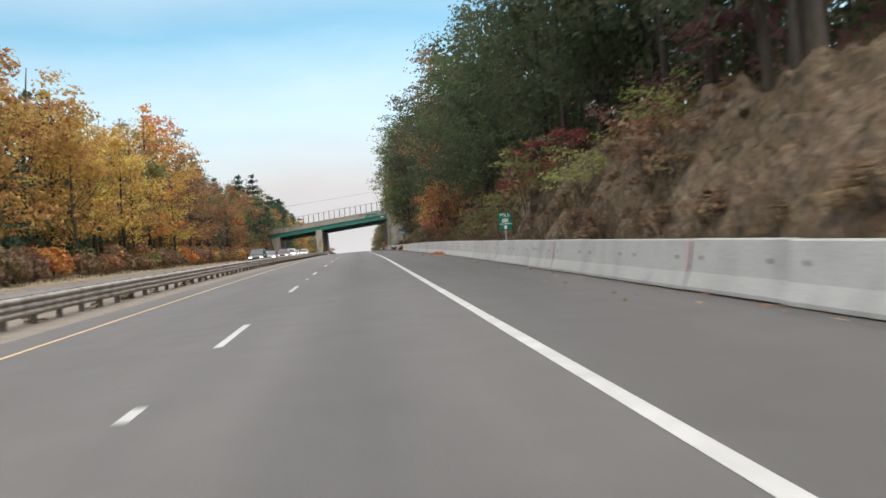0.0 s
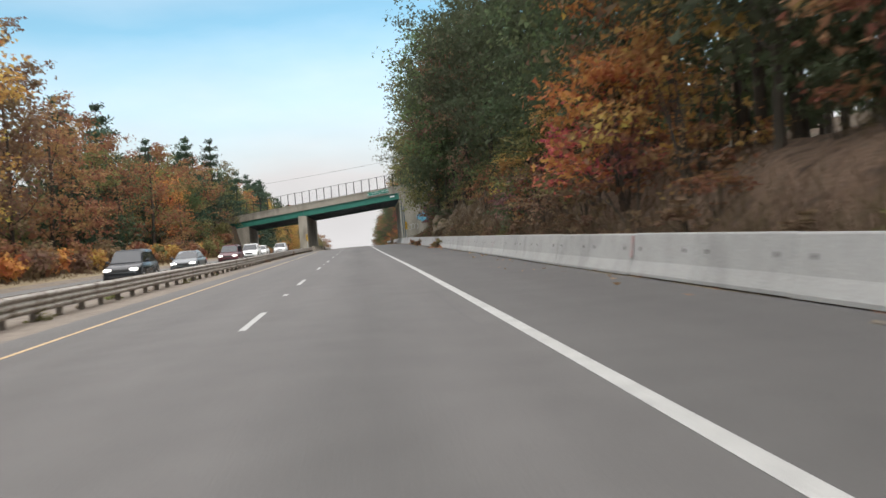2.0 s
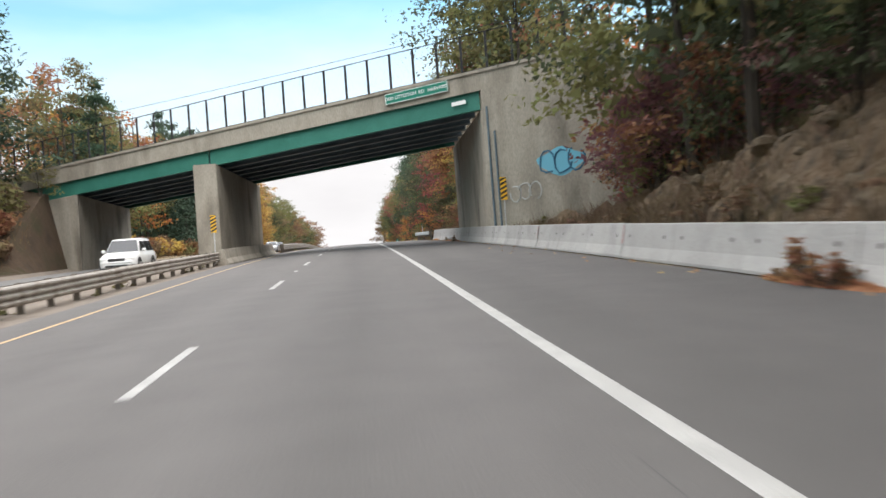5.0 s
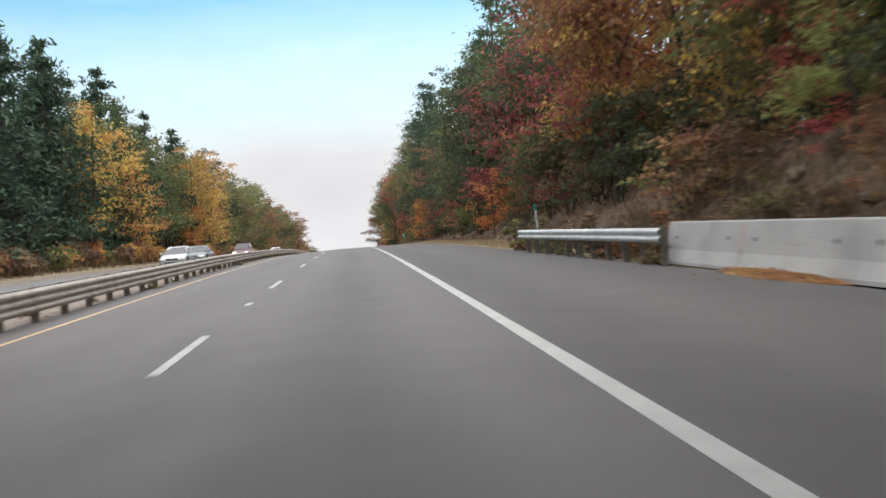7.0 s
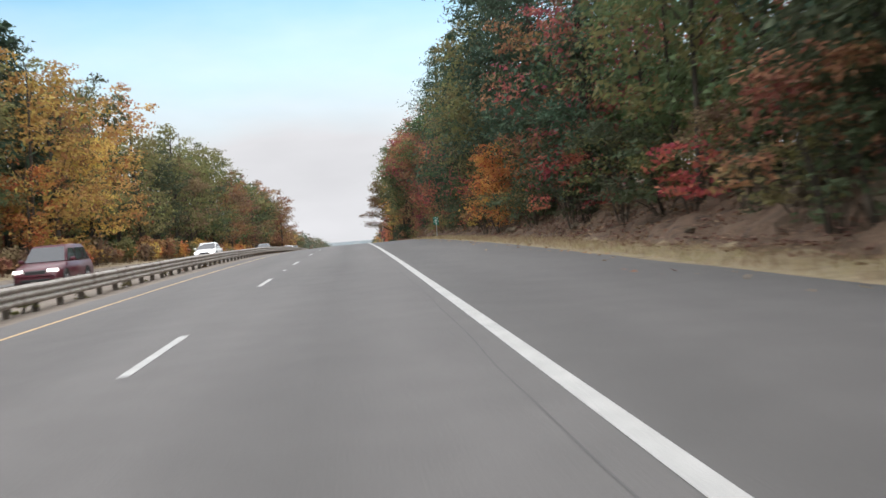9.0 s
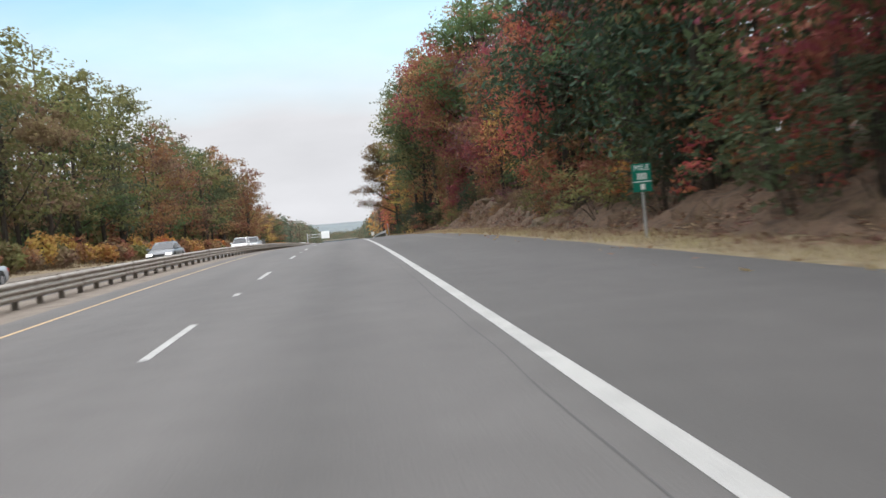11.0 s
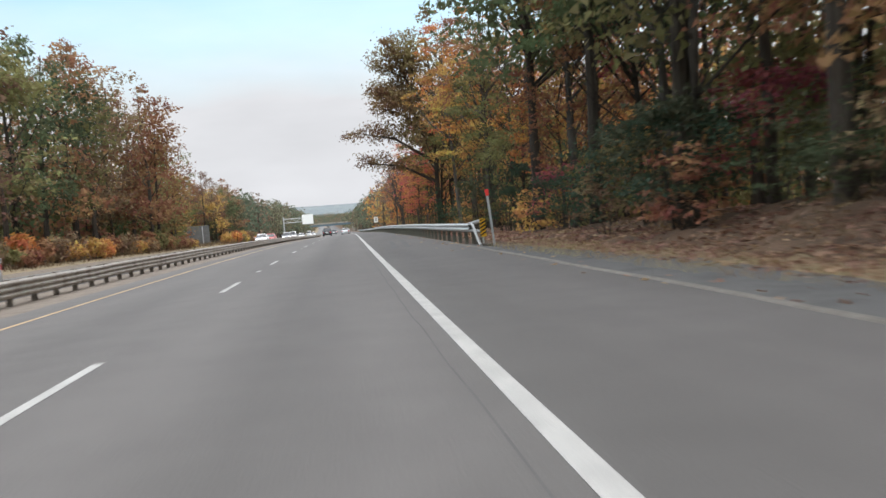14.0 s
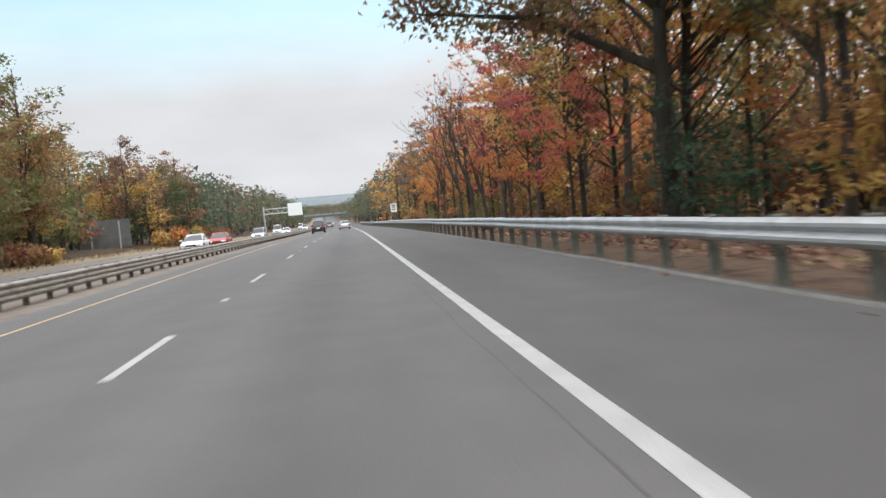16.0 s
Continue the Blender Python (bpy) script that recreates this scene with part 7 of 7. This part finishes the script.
    if kind == "pickup":
        for x0, x1, y0, y1 in ((-w * 0.97, -w * 0.86, -h + 0.06, r0), (w * 0.86, w * 0.97, -h + 0.06, r0), (-w * 0.86, w * 0.86, -h + 0.02, -h + 0.1)):
            bm = bmesh.new()
            box(bm, (x0, y0, belt - 0.1), (x1, y1, belt + 0.08), 0.03)
            part("bed_side", bm, paint, thing)
    axles = (-h * 0.58, h * 0.63)
    for y in axles:
        for sx in (-1, 1):
            bm = bmesh.new()
            bmesh.ops.create_cone(bm, cap_ends=True, segments=20, radius1=0.41, radius2=0.41, depth=0.03, matrix=pose(sx * (w - 0.005), y, 0.36, 0, 90, 0))
            bmesh.ops.bisect_plane(bm, geom=bm.verts[:] + bm.edges[:] + bm.faces[:], plane_co=(0, 0, 0.24), plane_no=(0, 0, 1), clear_inner=True)
            part("wheel_arch", bm, TRIM_BLACK, thing)
            hub = new("wheel")
            hub.parent = thing
            hub.matrix_local = pose(sx * (w - 0.11), y, 0.34, 0, 90, 0)
            for nm, r, d, mat in (("tyre", 0.34, 0.25, TYRE), ("rim", 0.215, 0.27, RIM)):
                bm = bmesh.new()
                bmesh.ops.create_cone(bm, cap_ends=True, segments=18, radius1=r, radius2=r, depth=d)
                bmesh.ops.bevel(bm, geom=[e for e in bm.edges if abs(e.verts[0].co.z - e.verts[1].co.z) < 1e-6], offset=0.03, segments=1, affect="EDGES")
                part(nm, bm, mat, hub)
    for sx in (-1, 1):
        bm = bmesh.new()
        box(bm, (sx * w * 0.68 - 0.19, h - 0.26, bonnet - 0.34), (sx * w * 0.68 + 0.19, h - 0.035, bonnet - 0.2), 0.035)
        part("headlight", bm, LIT_LAMP if lit else LAMP_CLEAR, thing)
        bm = bmesh.new()
        box(bm, (sx * w * 0.8 - 0.13, -h - 0.012, tail - 0.36), (sx * w * 0.8 + 0.13, -h + 0.16, tail - 0.12), 0.03)
        part("tail_light", bm, LAMP_RED, thing)
        bm = bmesh.new()
        box(bm, (sx * (w + 0.07) - 0.1, f0 - 0.42, belt - 0.02), (sx * (w + 0.07) + 0.1, f0 - 0.28, belt + 0.14), 0.035)
        part("mirror", bm, paint, thing)
        bm = bmesh.new()
        box(bm, (sx * (w - 0.01) - 0.02, axles[0] + 0.45, 0.24), (sx * (w - 0.01) + 0.02, axles[1] - 0.45, 0.36), 0.012)
        part("sill", bm, TRIM_BLACK, thing)
    bm = bmesh.new()
    box(bm, (-w * 0.44, h - 0.2, bonnet - 0.42), (w * 0.44, h - 0.005, bonnet - 0.24), 0.03)
    part("grille", bm, TRIM_BLACK, thing)
    bm = bmesh.new()
    box(bm, (-w * 0.6, h - 0.14, 0.32), (w * 0.6, h + 0.012, 0.44), 0.03)
    part("lower_intake", bm, TRIM_BLACK, thing)
    bm = bmesh.new()
    box(bm, (-w * 0.86, -h - 0.05, 0.34), (w * 0.86, -h + 0.1, 0.54), 0.04)
    part("rear_bumper", bm, TRIM_BLACK if kind != "sedan" else paint, thing)
    bm = bmesh.new()
    box(bm, (-0.26, -h - 0.022, tail - 0.36), (0.26, -h + 0.05, tail - 0.24), 0.01)
    part("plate_bar", bm, SIGN_WHITE, thing)
    return thing


CAR_WORDS = {"suv": "SUV", "sedan": "saloon car", "pickup": "pickup truck", "van": "van"}
for kind, colour, s, u, oncoming in (("suv", "black", 583, -3.7, 0), ("sedan", "silver", 604, 0.1, 0), ("suv", "grey", 700, -3.7, 0), ("sedan", "dark red", 690, -0.1, 0), ("sedan", "white", 760, 0, 0), ("suv", "white", 850, -3.6, 0),
                                     ("suv", "black", 82, -12.0, 1), ("sedan", "grey", 98, -12.0, 1), ("suv", "dark red", 119, -12.0, 1), ("suv", "white", 135, -12.0, 1), ("sedan", "white", 145, -12.0, 1), ("suv", "white", 173, -12.0, 1),
                                     ("sedan", "silver", 248, -12.0, 1), ("sedan", "grey", 256, -12.0, 1), ("suv", "dark red", 284, -12.0, 1), ("sedan", "white", 323, -12.0, 1), ("sedan", "silver", 345, -15.6, 1), ("sedan", "grey", 368, -12.0, 1), ("suv", "white", 410, -12.0, 1),
                                     ("pickup", "silver", 424, -12.2, 1), ("sedan", "white", 527, -12.0, 1), ("sedan", "red", 541, -12.0, 1), ("suv", "silver", 580, -12.0, 1), ("sedan", "white", 640, -12.0, 1), ("van", "white", 665, -15.6, 1), ("suv", "white", 740, -12.0, 1), ("van", "white", 800, -15.6, 1)):
    lit = bool(oncoming) and s in (82, 98, 119, 135, 284, 323, 368, 580, 640)
    car = build_car(kind, colour, lit)
    car.matrix_basis = road_pose(s, u)
    if oncoming:
        p = place(s, u, -0.24 + 0.012, crowned=False)
        car.matrix_basis = pose(p[0], p[1], p[2], -slope(s), 0, 180 - heading(s))
    tagged(car, "%s %s %s" % (colour, CAR_WORDS[kind], "on the oncoming carriageway" + (" with lit headlights" if lit else "") if oncoming else "seen from behind on the motorway"), "car", "oncoming cars" if oncoming else "cars ahead")
